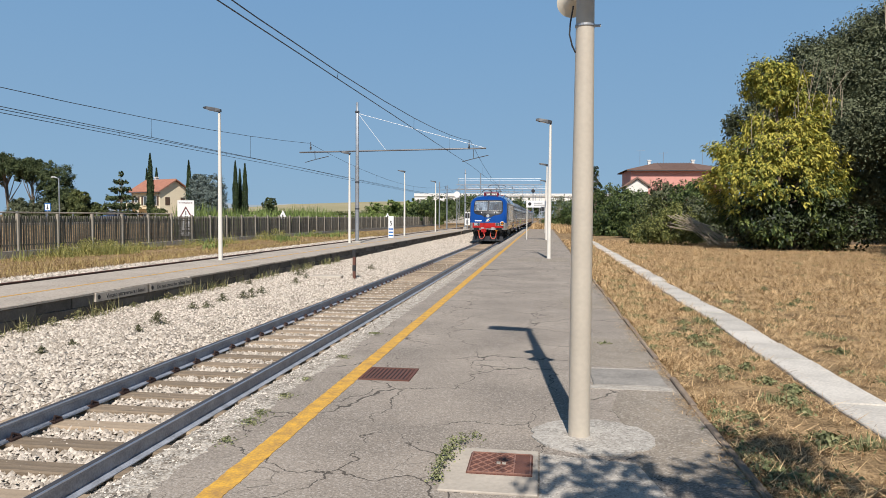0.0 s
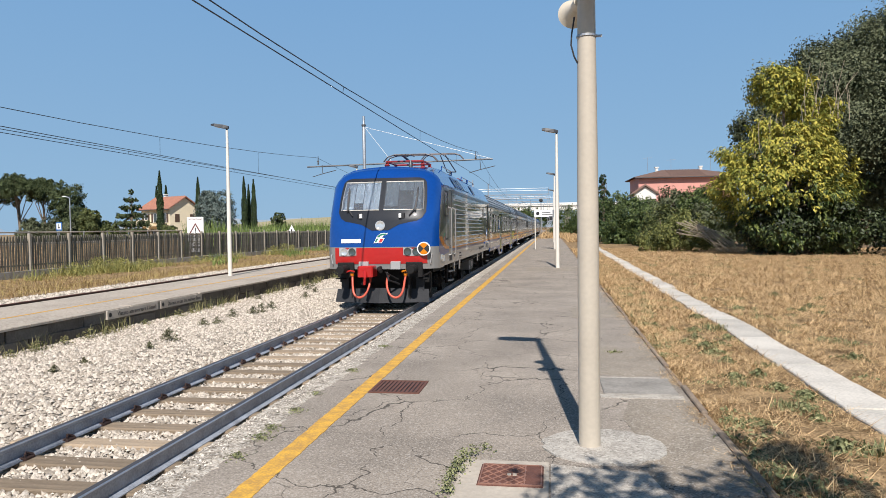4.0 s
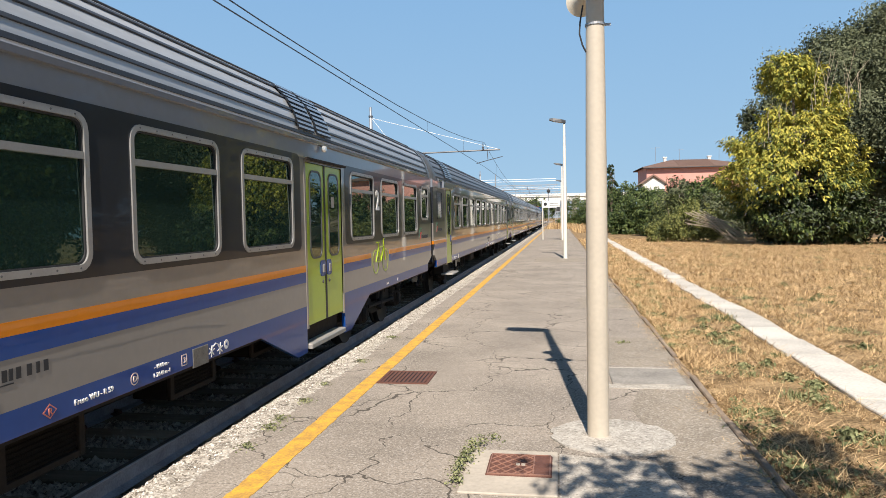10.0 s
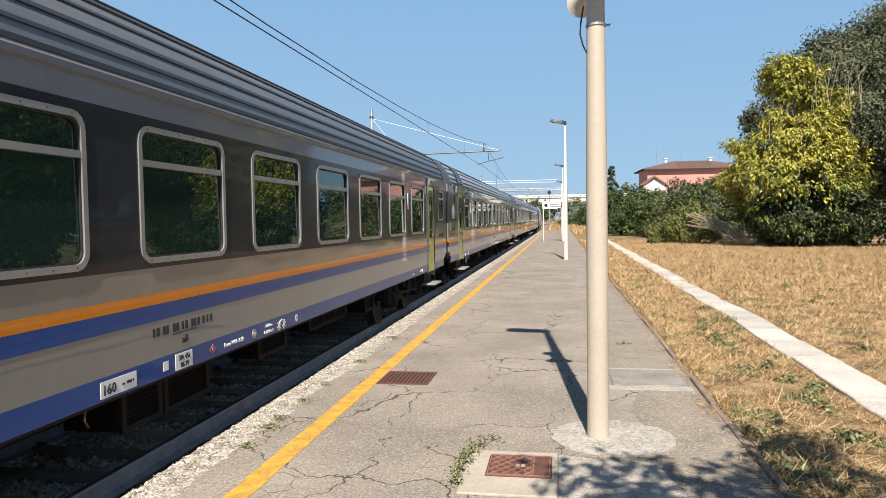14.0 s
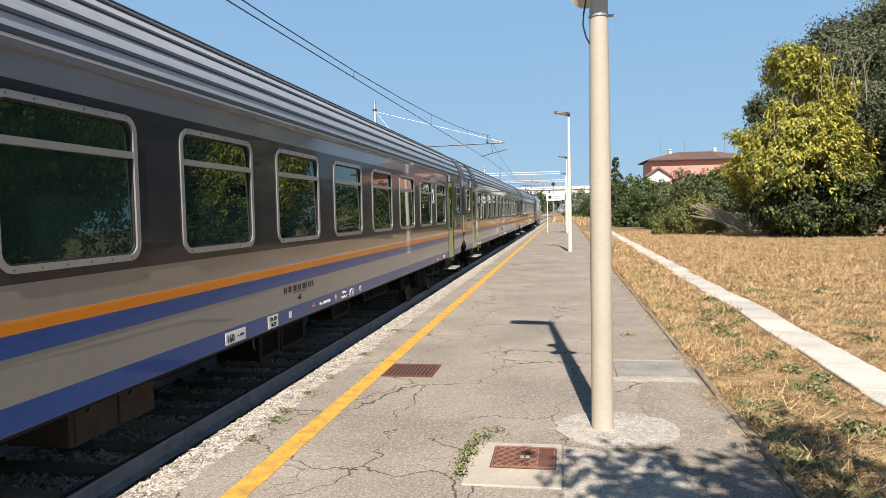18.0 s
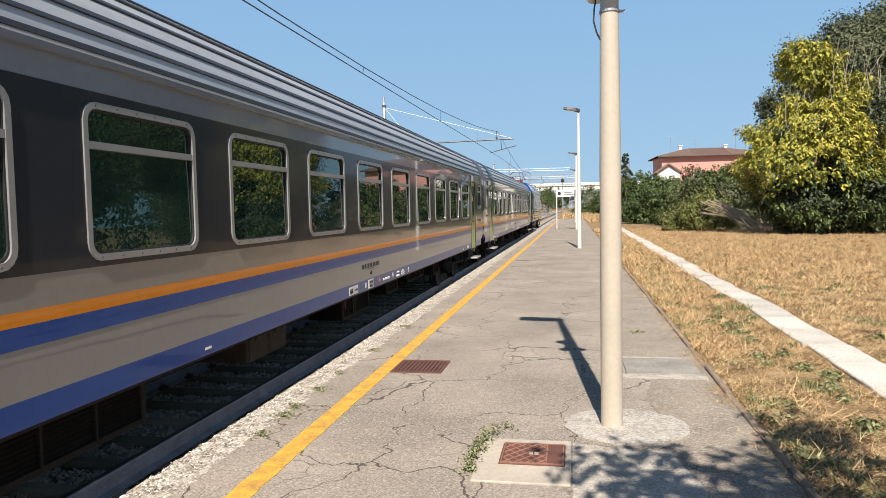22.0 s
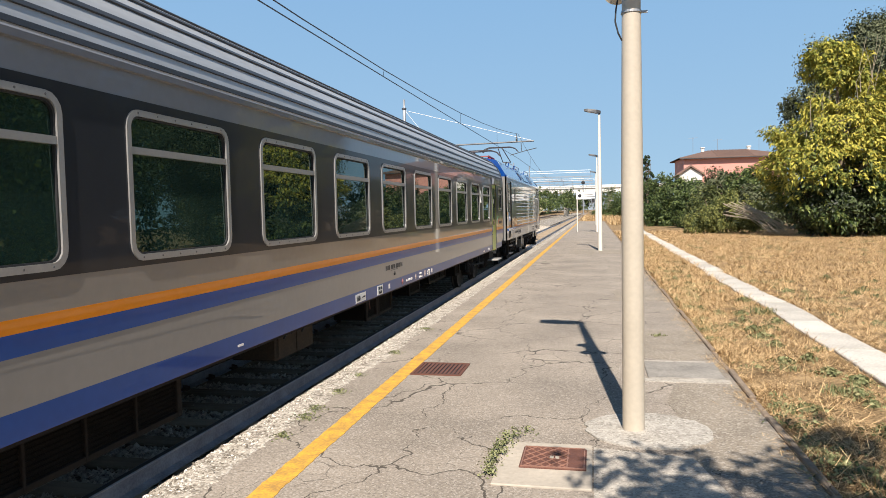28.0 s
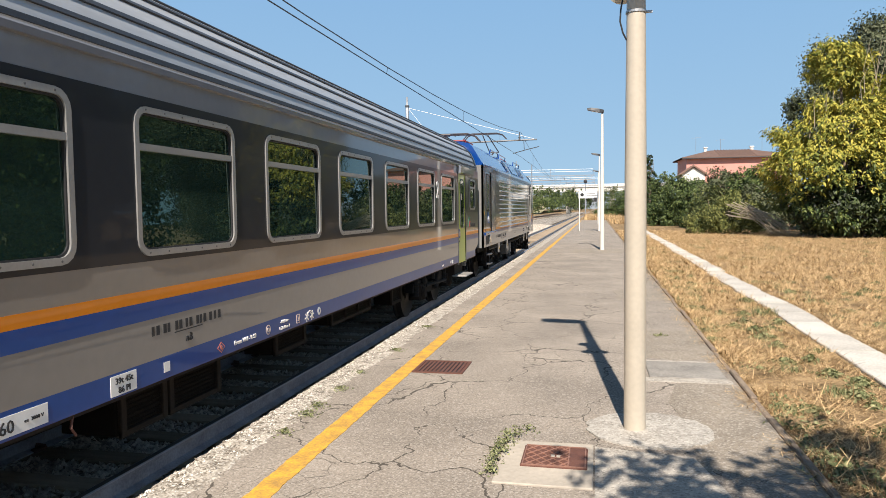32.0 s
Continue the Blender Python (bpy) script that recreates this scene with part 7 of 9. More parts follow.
    part("seam_line", G().box(x, x + 0.004, 3.4, 12.12, 3.045, 3.055), "silver_paint", v, "thin pale seam line")
    lg = logo(v, x + 0.001, 1.45, 1.68, 0.2)
    for yl, zl in ((1.05, 1.22), (14.15, 1.2)):
        part("rear_lamp", G().lathe([(0.1, 0), (0.11, 0.02), (0.08, 0.03), (0.0, 0.02)], (x, yl, zl), (1, 0, 0), 16), "lamp_glass", v)
    part("label_plate", G().box(x, x + 0.003, 1.35, 1.6, 1.12, 1.28), "white", v)
    lf_ = part("label_frame", ring_x(G(), x, x + 0.003, 3.36, 3.64, 1.15, 1.26, 0.008, 0.01), "ink", v)
    text_on_side("lettering", "R 90 m", 0.075, "ink", lf_, x + 0.003, 3.5, 1.178)
    part("notice_plate", G().box(x, x + 0.003, 15.0, 15.06, 1.86, 1.98), "yellow", v, "small yellow notice plate")
    # flat black plates put the recesses' shade into colour; the wall isn't cut
    part("step_recess", G().box(x - 0.02, x + 0.004, 2.44, 2.97, 1.08, 1.27), "black", v)
    part("step_recess", G().box(x - 0.02, x + 0.004, 14.25, 14.75, 1.06, 1.3), "black", v)
    # roof
    full = LROOF + [(-a, b) for a, b in reversed(LROOF[:-1])]
    cab_top = [(float(np.interp(z, *FRONT_HW)), z) for z in (3.17, 3.26, 3.5, 3.62, 3.68)] + [(0.0, 3.715)]
    cab_full = cab_top + [(-a, b) for a, b in reversed(cab_top[:-1])]
    part("roof", G().loft([[(a, y, b) for a, b in p] for y, p in ((1.3, cab_full), (1.75, cab_full), (2.9, full), (L_, full))]), "loco_blue", v, "bright blue sloped roof", smooth=25)
    part("back_wall", G().box(-x, x, L_ - 0.06, L_, 1.0, 3.17), "loco_grey", v)
    part("roof_edge", G().extrude_y([(x - 0.02, 3.13), (x + 0.012, 3.14), (x + 0.012, 3.2), (x - 0.03, 3.24)], 1.3, L_), "loco_blue", v)
    part("dark_cantrail", G().box(x, x + 0.004, 2.97, L_ - 0.02, 3.03, 3.14), "band_dark", v)

    def slope(t, lift=0.012):
        return 1.46 - 0.26 * t + lift * 0.86, 3.22 + 0.44 * t + lift * 0.5

    for y0, y1 in ((4.15, 4.62), (4.66, 5.12), (5.3, 5.72), (5.76, 6.18), (9.1, 9.5), (9.54, 9.9)):
        (xa, za), (xb, zb) = slope(0.12), slope(0.85)
        gp = part("roof_grille", G().add([(xa, y0, za), (xa, y1, za), (xb, y1, zb), (xb, y0, zb)], [(0, 1, 2, 3)]), "band_dark", v, "dark roof grille in a blue frame")
        mesh_ = G()
        for j in range(9):
            t = 0.14 + j * 0.085
            (xa, za) = slope(t, 0.02)
            mesh_.box(xa - 0.012, xa + 0.006, y0 + 0.02, y1 - 0.02, za - 0.006, za + 0.008)
        for j in range(int((y1 - y0) / 0.075)):
            (xa, za), (xb, zb) = slope(0.14, 0.018), slope(0.84, 0.018)
            yj = y0 + 0.04 + j * 0.075
            mesh_.add([(xa, yj, za), (xa, yj + 0.02, za), (xb, yj + 0.02, zb), (xb, yj, zb)], [(0, 1, 2, 3)])
        part("grille_mesh", mesh_, "loco_blue", gp)
    for y0, y1 in ((6.4, 7.0), (7.1, 7.7), (7.8, 8.4)):
        (xa, za), (xb, zb) = slope(0.1, 0.02), slope(0.85, 0.02)
        pn = part("roof_panel", G().add([(xa, y0, za), (xa, y1, za), (xb, y1, zb), (xb, y0, zb)], [(0, 1, 2, 3)]), "loco_blue", v)
    for y0, y1 in ((3.4, 5.5), (8.0, 9.6), (9.9, 11.6)):
        rl_ = G().tube([(1.12, y0, 3.72), (1.14, y0, 3.86), (1.14, y1, 3.86), (1.12, y1, 3.72)], 0.018, 6)
        part("roof_rail", rl_, "loco_blue", v)
    part("antenna", G().lathe([(0.06, 0), (0.05, 0.1), (0.02, 0.22)], (0.5, 1.9, 3.7), (0, 0, 1), 10), "steel_dark", v)
    # pantographs
    for yb, up, sgn in ((4.1, not front_y, -1), (12.2, front_y, 1)):
        g = G()
        for s in (-0.55, 0.55):
            g.tube([(s, yb - 0.7, 4.05), (s, yb + 0.7, 4.05)], 0.03, 6)
            for e in (-0.6, 0.6):
                g.lathe([(0.05, 3.83), (0.09, 3.86), (0.05, 3.9), (0.09, 3.94), (0.05, 3.98), (0.05, 4.05)], (s, yb + e, 0), (0, 0, 1), 10)
        g.tube([(-0.55, yb - 0.6, 4.05), (0.55, yb - 0.6, 4.05)], 0.03, 6).tube([(-0.55, yb + 0.6, 4.05), (0.55, yb + 0.6, 4.05)], 0.03, 6)
        pb = part("pantograph", g, "panto_red", v, "folded pantograph with red insulators" if not up else "raised pantograph touching the wire")
        arm = G()
        top = 5.0 if up else 4.3
        knee = (0, yb + sgn * (1.35 if up else 0.95), 4.5 if up else 4.2)
        hd = (0, yb - sgn * (1.2 if up else 0.35), top)
        arm.tube([(0, yb - sgn * 0.5, 4.08), knee], 0.035, 6).tube([(0.2, knee[1], knee[2]), (0.1, hd[1], hd[2])], 0.022, 6).tube([(-0.2, knee[1], knee[2]), (-0.1, hd[1], hd[2])], 0.022, 6).tube([(-0.2, knee[1], knee[2]), (0.2, knee[1], knee[2])], 0.025, 6)
        part("arm", arm, "panto", pb)
        hh = G()
        for e in (-0.17, 0.17):
            hh.tube([(-0.85, hd[1] + e, top - 0.18), (-0.72, hd[1] + e, top - 0.03), (-0.5, hd[1] + e, top + 0.04), (0.5, hd[1] + e, top + 0.04), (0.72, hd[1] + e, top - 0.03), (0.85, hd[1] + e, top - 0.18)], 0.022, 6)
        hh.tube([(-0.5, hd[1] - 0.17, top + 0.02), (-0.5, hd[1] + 0.17, top + 0.02)], 0.016, 5).tube([(0.5, hd[1] - 0.17, top + 0.02), (0.5, hd[1] + 0.17, top + 0.02)], 0.016, 5)
        part("pan_head", hh, "panto", pb)
    # running gear
    bogie(v, 3.85, 2.65, r=0.53)
    bogie(v, 11.4, 2.65, r=0.53)
    coupling(v, L_, 1)
    for y0 in (2.34, 13.88):
        ld = G()
        for s in (0, 0.54):
            ld.box(x - 0.12, x - 0.05, y0 + s, y0 + s + 0.06, 0.45, 1.0)
        ld.box(x - 0.13, x - 0.1, y0, y0 + 0.6, 0.45, 0.55).box(x - 0.13, x - 0.1, y0, y0 + 0.6, 0.7, 0.78)
        ladder = part("cab_ladder", ld, "under", v, "dark brown steel step ladder")
        for z in (0.5, 0.76):
            part("tread", G().cbox(x - 0.14, x + 0.05, y0 + 0.04, y0 + 0.56, z, z + 0.035, 0.006), "steel_dark", ladder, "slotted steel tread")
    bb = part("battery_box", G().cbox(0.95, 1.36, 8.2, 9.42, 0.47, 0.84, 0.02), "box_grey", v, "grey equipment cabinet under the frame")
    part("box_plate", G().cbox(1.358, 1.364, 8.28, 8.42, 0.5, 0.62, 0.002), "mark_pale", bb, "pale label plate")
    part("box_plate", G().cbox(1.358, 1.364, 8.26, 8.5, 0.66, 0.79, 0.002), "plate_grey", bb, "worn metal plate")
    part("box_plate", G().cbox(1.358, 1.364, 8.95, 9.22, 0.57, 0.74, 0.002), "mark_pale", bb, "pale label plate")
    part("cabinet_latch", G().tube([(1.37, 8.66, 0.56), (1.39, 8.68, 0.5), (1.37, 8.7, 0.42)], 0.008, 5), "galv", bb)
    part("cover_beam", G().cbox(0.7, 1.38, 6.1, 9.5, 0.82, 0.9, 0.01), "under", v, "dirty cover beam under the frame")
    vb = part("vented_box", G().cbox(0.5, 0.98, 7.0, 7.62, 0.33, 0.84, 0.02), "under", v, "slotted grey ventilated box")
    for r_ in range(7):
        for c_ in range(4):
            part("slot", G().box(0.979, 0.983, 7.06 + c_ * 0.14, 7.15 + c_ * 0.14, 0.39 + r_ * 0.06, 0.412 + r_ * 0.06), "black", vb)
    for y0, y1, z0 in ((6.15, 6.9, 0.35), (5.5, 6.0, 0.5), (9.5, 9.9, 0.45)):
        part("equipment_box", G().cbox(0.55, 1.0, y0, y1, z0, 0.95, 0.03), "bogie", v)
    # dampers, hoses and brackets about the bogies
    for yb in (3.85, 11.4):
        part("yaw_damper", G().tube([(1.28, yb + 0.15, 0.62), (1.28, yb + 0.75, 0.7)], 0.06, 12).tube([(1.28, yb + 0.7, 0.69), (1.28, yb + 1.25, 0.77)], 0.04, 12), "under", v, "dark hydraulic damper", smooth=40)
        for k in range(3):
            yh = yb - 1.1 + k * 1.15
            part("brake_hose", G().hose([(1.2, yh, 0.9), (1.26, yh + 0.05, 0.72), (1.25, yh + 0.17, 0.6), (1.2, yh + 0.3, 0.7), (1.15, yh + 0.32, 0.9)], 0.018, 7), "black", v, "looped black brake hose", smooth=50)
        part("conduit", G().tube([(1.26, yb - 1.7, 0.82), (1.26, yb + 1.9, 0.82)], 0.02, 7), "box_grey", v, "thin grey conduit", smooth=40)
    part("underframe", G().box(-1.3, 1.3, 0.7, L_ - 0.1, 0.86, 1.0), "bogie", v)
    for yy in (3.42, 4.67, 10.2, 12.2):
        part("lifting_lug", G().extrude_x([(yy - 0.08, 0.72), (yy + 0.08, 0.72), (yy + 0.1, 0.86), (yy + 0.16, 1.01), (yy - 0.14, 1.01), (yy - 0.1, 0.86)], x - 0.04, x), "loco_grey", v)
        part("lug_hole", G().lathe([(0.035, 0), (0.035, 0.003)], (x, yy, 0.8), (1, 0, 0), 12), "black", v)
    return v


ENDW = [(3.26 + 1.85 * k, 4.55 + 1.85 * k) for k in range(11)]
ENDD = [(1.93, 2.82), (23.5, 24.37)]
ENDS = [(0.5, 1.26), (24.88, 25.64)]
MIDW = [(a, a + 1.29) for a in (1.78, 3.5, 5.2, 9.02, 10.75, 12.47, 14.2, 15.93, 19.4, 21.15, 22.87)]
MIDD = [(6.98, 8.36), (17.62, 19.0)]
MIDS = [(0.58, 1.4), (24.6, 25.42)]
TRAIN = [
    (loco("blue and silver electric locomotive hauling the train", True, True), -0.12),
    (coach(0, 25.75, "grey coach with two green double doors and a low middle", "mid", ("2", (5.0, 20.95)), False, MIDW, MIDD, MIDS), 15.86),
    (coach(0, 26.1, "grey first class coach with green end doors", "end", ("1", (4.82, 21.48)), True, ENDW, ENDD, ENDS), 41.95),
    (coach(0, 26.1, "grey second class coach with barred service window", "end", ("2", (4.82, 21.48)), True, ENDW, ENDD, ENDS), 68.45),
    (coach(0, 26.1, "grey second class coach with green end doors", "end", ("2", (4.82, 21.48)), False, ENDW, ENDD, ENDS), 94.85),
    (coach(0, 26.1, "last grey second class coach before the rear locomotive", "end", ("2", (4.82, 21.48)), True, ENDW, ENDD, ENDS), 121.25),
]
rear = loco("blue and silver electric locomotive at the rear of the train", False, True)
mirrored(rear)
TRAIN.append((rear, 147.8 + 15.2))
acc = TRAIN[1][0]
for yy in (6.73,):
    wp_ = part("wheelchair_sign", G().cbox(HW, HW + 0.006, yy - 0.32, yy + 0.22, 1.92, 2.44, 0.004), "sign_blue", acc, "blue wheelchair pictogram panel")
    sy = G()
    sy.lathe([(0.035, 0), (0.035, 0.003)], (HW + 0.006, yy - 0.1, 2.36), (1, 0, 0), 12)
    ring_x(sy, HW + 0.006, HW + 0.009, yy - 0.2, yy + 0.06, 1.98, 2.2, 0.025, 0.1)
    sy.tube([(HW + 0.008, yy - 0.1, 2.32), (HW + 0.008, yy - 0.08, 2.16), (HW + 0.008, yy + 0.04, 2.15), (HW + 0.008, yy + 0.12, 2.0)], 0.014, 5).tube([(HW + 0.008, yy - 0.09, 2.25), (HW + 0.008, yy + 0.03, 2.25)], 0.012, 5)
    part("wheelchair_symbol", sy, "white", wp_)
bsym = G()
for yy in (20.75, 21.38):
    ring_x(bsym, HW + 0.001, HW + 0.004, yy - 0.2, yy + 0.2, 1.14, 1.54, 0.025, 0.199)
bsym.tube([(HW + 0.003, 20.75, 1.34), (HW + 0.003, 20.93, 1.56), (HW + 0.003, 21.28, 1.58), (HW + 0.003, 21.38, 1.34)], 0.012, 4).tube([(HW + 0.003, 20.9, 1.64), (HW + 0.003, 21.05, 1.32), (HW + 0.003, 21.28, 1.58)], 0.012, 4)
bsym.tube([(HW + 0.003, 20.75, 1.34), (HW + 0.003, 21.05, 1.32)], 0.012, 4).tube([(HW + 0.003, 20.82, 1.65), (HW + 0.003, 20.98, 1.65)], 0.014, 4).tube([(HW + 0.003, 21.28, 1.58), (HW + 0.003, 21.25, 1.7), (HW + 0.003, 21.38, 1.71)], 0.012, 4)
part("bicycle_symbol", bsym, "door_green", acc, "large lime green bicycle outline")

# metres that the train has rolled at each half second
ROLL = [
    -55.53, -50.25, -45.13, -40.17, -35.35, -30.67, -26.12, -21.70, -17.39, -13.21, -9.14, -5.20, -1.41, 2.28, 5.85, 9.27, 12.59, 15.86, 19.09, 22.36, 25.60, 28.51, 31.38, 34.53, 37.65, 40.65, 43.66, 46.77, 49.91, 53.06, 56.07, 59.08, 62.08, 65.06, 68.12, 71.09, 74.06, 77.11, 80.16, 83.11, 86.03, 88.96, 91.89, 94.82, 97.98, 100.79, 103.53, 106.26, 108.85, 111.27, 113.54, 115.62, 117.62, 119.50, 121.23, 122.81, 124.20, 125.47, 126.53, 127.38, 128.08, 128.67, 129.15, 129.50, 129.72,
]


def rolled(t):
    return float(np.interp(t, [0.5 * k for k in range(len(ROLL))], ROLL))


def motions():
    # the car drives off along the road
    walk(car, [(t, pose(-54.5, y, 0.63, 0, 0, 0)) for t, y in ((0, 82.7), (0.5, 77.7), (1, 73.2), (1.5, 69.5), (2, 66.1), (3, 59.6), (32, -129))])
    for v, q in TRAIN:
        rz = 180 if v is rear else 0
        walk(v, [(0.5 * k, pose(TRACK_X, q - d, RAIL_Z, 0, 0, rz)) for k, d in enumerate(ROLL)])
    # wheels turn less than a quarter between rows
    times, last = [0.0], ROLL[0]
    t = 0.0
    while t < 32.0 - 1e-6:
        t = round(t + 1 / 30, 5)
        if abs(rolled(t) - last) > 0.62 or t >= 32.0 - 1e-6:
            times.append(min(t, 32.0))
            last = rolled(t)
    for w, y, r in WHEELS:
        sgn = -1 if w.parent.parent is rear else 1
        walk(w, [(t, Matrix.Translation((0, y, r)) @ pose(0, 0, 0, sgn * math.degrees((rolled(t) - ROLL[0]) / r), 0, 0)) for t in times])


# ---------------- left side: verge, fence, road, house, trees ----------------
FX = -24.1
fence = thing("picket_fence", "weathered grey-brown concrete picket fence on a low wall", "fence", kind="structure")
part("low_wall", G().box(FX - 0.12, FX + 0.12, -20, 160, -0.7, -0.1), "concrete", fence)
pk = G().extrude_x([(-0.038, 0), (0.038, 0), (0.038, 1.52), (0.03, 1.57), (0.0, 1.6), (-0.03, 1.57), (-0.038, 1.52)], -0.02, 0.02).mesh("picket", M["fence_concrete"])
ps = G().cbox(-0.07, 0.07, -0.07, 0.07, 0, 1.97, 0.015).mesh("post", M["fence_post"])
far_pickets, npk = G(), 0
for b in range(50):
    yb = 18.45 + b * 2.7
    ob = new("post", ps)
    ob.parent = fence
    ob.matrix_basis = pose(FX, yb, -0.35)
    for k in range(15):
        yk = yb + 0.2 + k * (2.7 - 0.4) / 14
        if npk < 300:
            o = new("picket", pk)
            o.parent = fence
            o.matrix_basis = pose(FX, yk, -0.08 + rr.uniform(-0.015, 0.015), rr.uniform(-0.8, 0.8), rr.uniform(-0.6, 0.6), 0)
            npk += 1
        else:
            far_pickets.box(FX - 0.022, FX + 0.022, yk - 0.035, yk + 0.035, -0.08, 1.5)
    for z in (0.12, 1.2):
        part("cross_rail", G().box(FX - 0.07, FX - 0.025, yb, yb + 2.7, z, z + 0.07), "fence_concrete", fence)
part("far_pickets", far_pickets, "fence_concrete", fence)["kind"] = "stuff"

P = np.stack([rng0.uniform(-23.9, -17.4, 60000), 14 + 75 * rng0.uniform(0, 1, 60000) ** 1.4, np.full(60000, -0.5)], 1)
clump = np.array([noise.noise((p[0] * 0.35, p[1] * 0.22, 0)) for p in P])
P = P[(clump + rng0.uniform(-0.3, 0.3, len(P)) > -0.25) & ((P[:, 0] > -22.6) | (P[:, 1] > 28))]
V, F = blades(P, 0.26, 0.014, 0.6, rng0)
tagged(new("verge_grass", soup("verge_grass", V, F, "grass_dry")), "tall dry yellow-brown grass along the second track", "grass", kind="stuff")
P = np.stack([rng0.uniform(-24, -19.5, 9000), 18 + 60 * rng0.uniform(0, 1, 9000), np.full(9000, -0.5)], 1)
clump = np.array([noise.noise((p[0] * 0.3 + 9, p[1] * 0.16, 3)) for p in P])
P = P[(clump > 0.2) & (P[:, 1] > 36)]
V, F = blades(P, 0.6, 0.035, 0.4, rng0)
tagged(new("verge_weeds", soup("verge_weeds", V, F, "leaf_reed")), "taller yellow-green weeds in front of the fence", "weeds", kind="stuff")

P = np.concatenate([np.stack([rng0.normal(x, 0.5, k), rng0.normal(y, d, k), np.full(k, -0.48)], 1) for x, y, d, k in ((-22.9, 30.5, 0.5, 500), (-22.5, 32.2, 0.7, 1100), (-22.8, 34.6, 0.4, 500), (-21.6, 33.4, 0.5, 400), (-22.9, 38.0, 0.6, 350), (-22.6, 47.5, 0.9, 500), (-22.2, 27.2, 0.4, 200), (-22.9, 56, 1.2, 500))])
V, F = blades(P, 0.62, 0.022, 0.6, rng0)
V[:, 2] = -0.48 + (V[:, 2] + 0.48) * np.repeat(rng0.uniform(0.35, 1.5, len(P)), 5)
tagged(new("yellow_weeds", soup("yellow_weeds", V, F, "weed_yellow")), "tall yellow-green weeds in front of the fence", "weeds", kind="stuff")
P = np.stack([FPX + 0.12 + np.abs(rng0.normal(0, 0.1, 2600)), 8.5 + 22 * rng0.uniform(0, 1, 2600), np.full(2600, -0.46)], 1)
P = P[np.array([noise.noise((1.0, p[1] * 0.8, 14)) for p in P]) + rng0.uniform(-0.2, 0.2, len(P)) > 0.1]
V, F = blades(P, 0.34, 0.012, 0.4, rng0)
tagged(new("wall_weeds", soup("wall_weeds", V, F, "weed_dry")), "dry brown weeds at the foot of the platform wall", "weeds", kind="stuff")


def weed_tuft(n, at, size, material, rng, name, label, spread=0.14):
    P = np.stack([rng.normal(at[0], spread, n), rng.normal(at[1], spread, n), np.full(n, at[2])], 1)
    V, F = blades(P, size, 0.014, 0.5, rng)
    return tagged(new(name, soup(name, V, F, material)), label, "weed", kind="stuff")


rngb = np.random.default_rng(61)


def bushy_weed(x, y, z, n, spread, height, size, rng, material, label):
    """A low weed with leaves on many short stems."""
    a, r = rng.uniform(0, 2 * np.pi, n), np.abs(rng.normal(0, spread, n))
    C = np.stack([x + r * np.cos(a), y + r * np.sin(a), z + rng.uniform(0.02, 1, n) * height * np.exp(-(r / (spread * 1.6)) ** 2)], 1)
    V, F = leaves(C, np.stack([np.cos(a) * 0.6, np.sin(a) * 0.6, np.full(n, 0.8)], 1), size, rng, -0.5)
    return tagged(new("weed_tuft", soup("weed_tuft", V, F, material)), label, "weed", kind="stuff")


for x, y, k in ((-7.66, 14.44, 0.8), (-7.42, 14.64, 0.8), (-7.58, 15.73, 1.1), (-7.38, 16.44, 1.0), (-7.28, 16.76, 1.2), (-7.38, 17.6, 1.0), (-7.52, 12.72, 0.7), (-7.47, 20.46, 0.9), (-8.26, 22.83, 1.2), (-7.7, 22.03, 1.0), (-7.21, 12.28, 1.25), (-7.1, 11.43, 0.6), (-7.36, 9.35, 0.55), (-7.35, 10.02, 0.5), (-8.6, 19.6, 1.0), (-8.5, 24, 1.3), (-6.6, 26.5, 1.1)):
    bushy_weed(x, y, -0.47, int(190 * k), 0.09 * k, 0.2 * k, 0.042, rngb, "weed_grey", "small dusty grey-green weed growing in the ballast")
for y, k in ((9.6, 1.3), (10.3, 1.0), (10.9, 1.4), (11.6, 1.2), (12.3, 1.5), (12.9, 1.2), (14.2, 1.0), (15.6, 1.3), (16.2, 1.0), (18.5, 1.2), (21, 1.3)):
    bushy_weed(FPX + 0.2, y, -0.46, int(170 * k), 0.1 * k, 0.15 * k, 0.036, rngb, "weed_dry", "dry brownish weed at the foot of the platform wall")
for x, y, k in ((-23.2, 31.0, 1.0), (-22.6, 31.9, 1.3), (-22.9, 32.8, 1.4), (-22.4, 33.6, 1.2), (-23.0, 34.6, 1.1), (-22.5, 35.6, 0.9), (-22.0, 29.8, 0.7), (-22.9, 37.2, 0.8), (-21.9, 40.5, 0.9), (-22.4, 43.0, 0.8), (-22.8, 55.0, 1.3), (-22.6, 57.0, 1.5), (-22.8, 59.0, 1.2), (-22.2, 66.0, 1.1)):
    bushy_weed(x, y, -0.48, int(620 * k), 0.52 * k, 0.68 * k, 0.075, rngb, "weed_yellow", "tall bushy yellow-green weed in front of the fence")


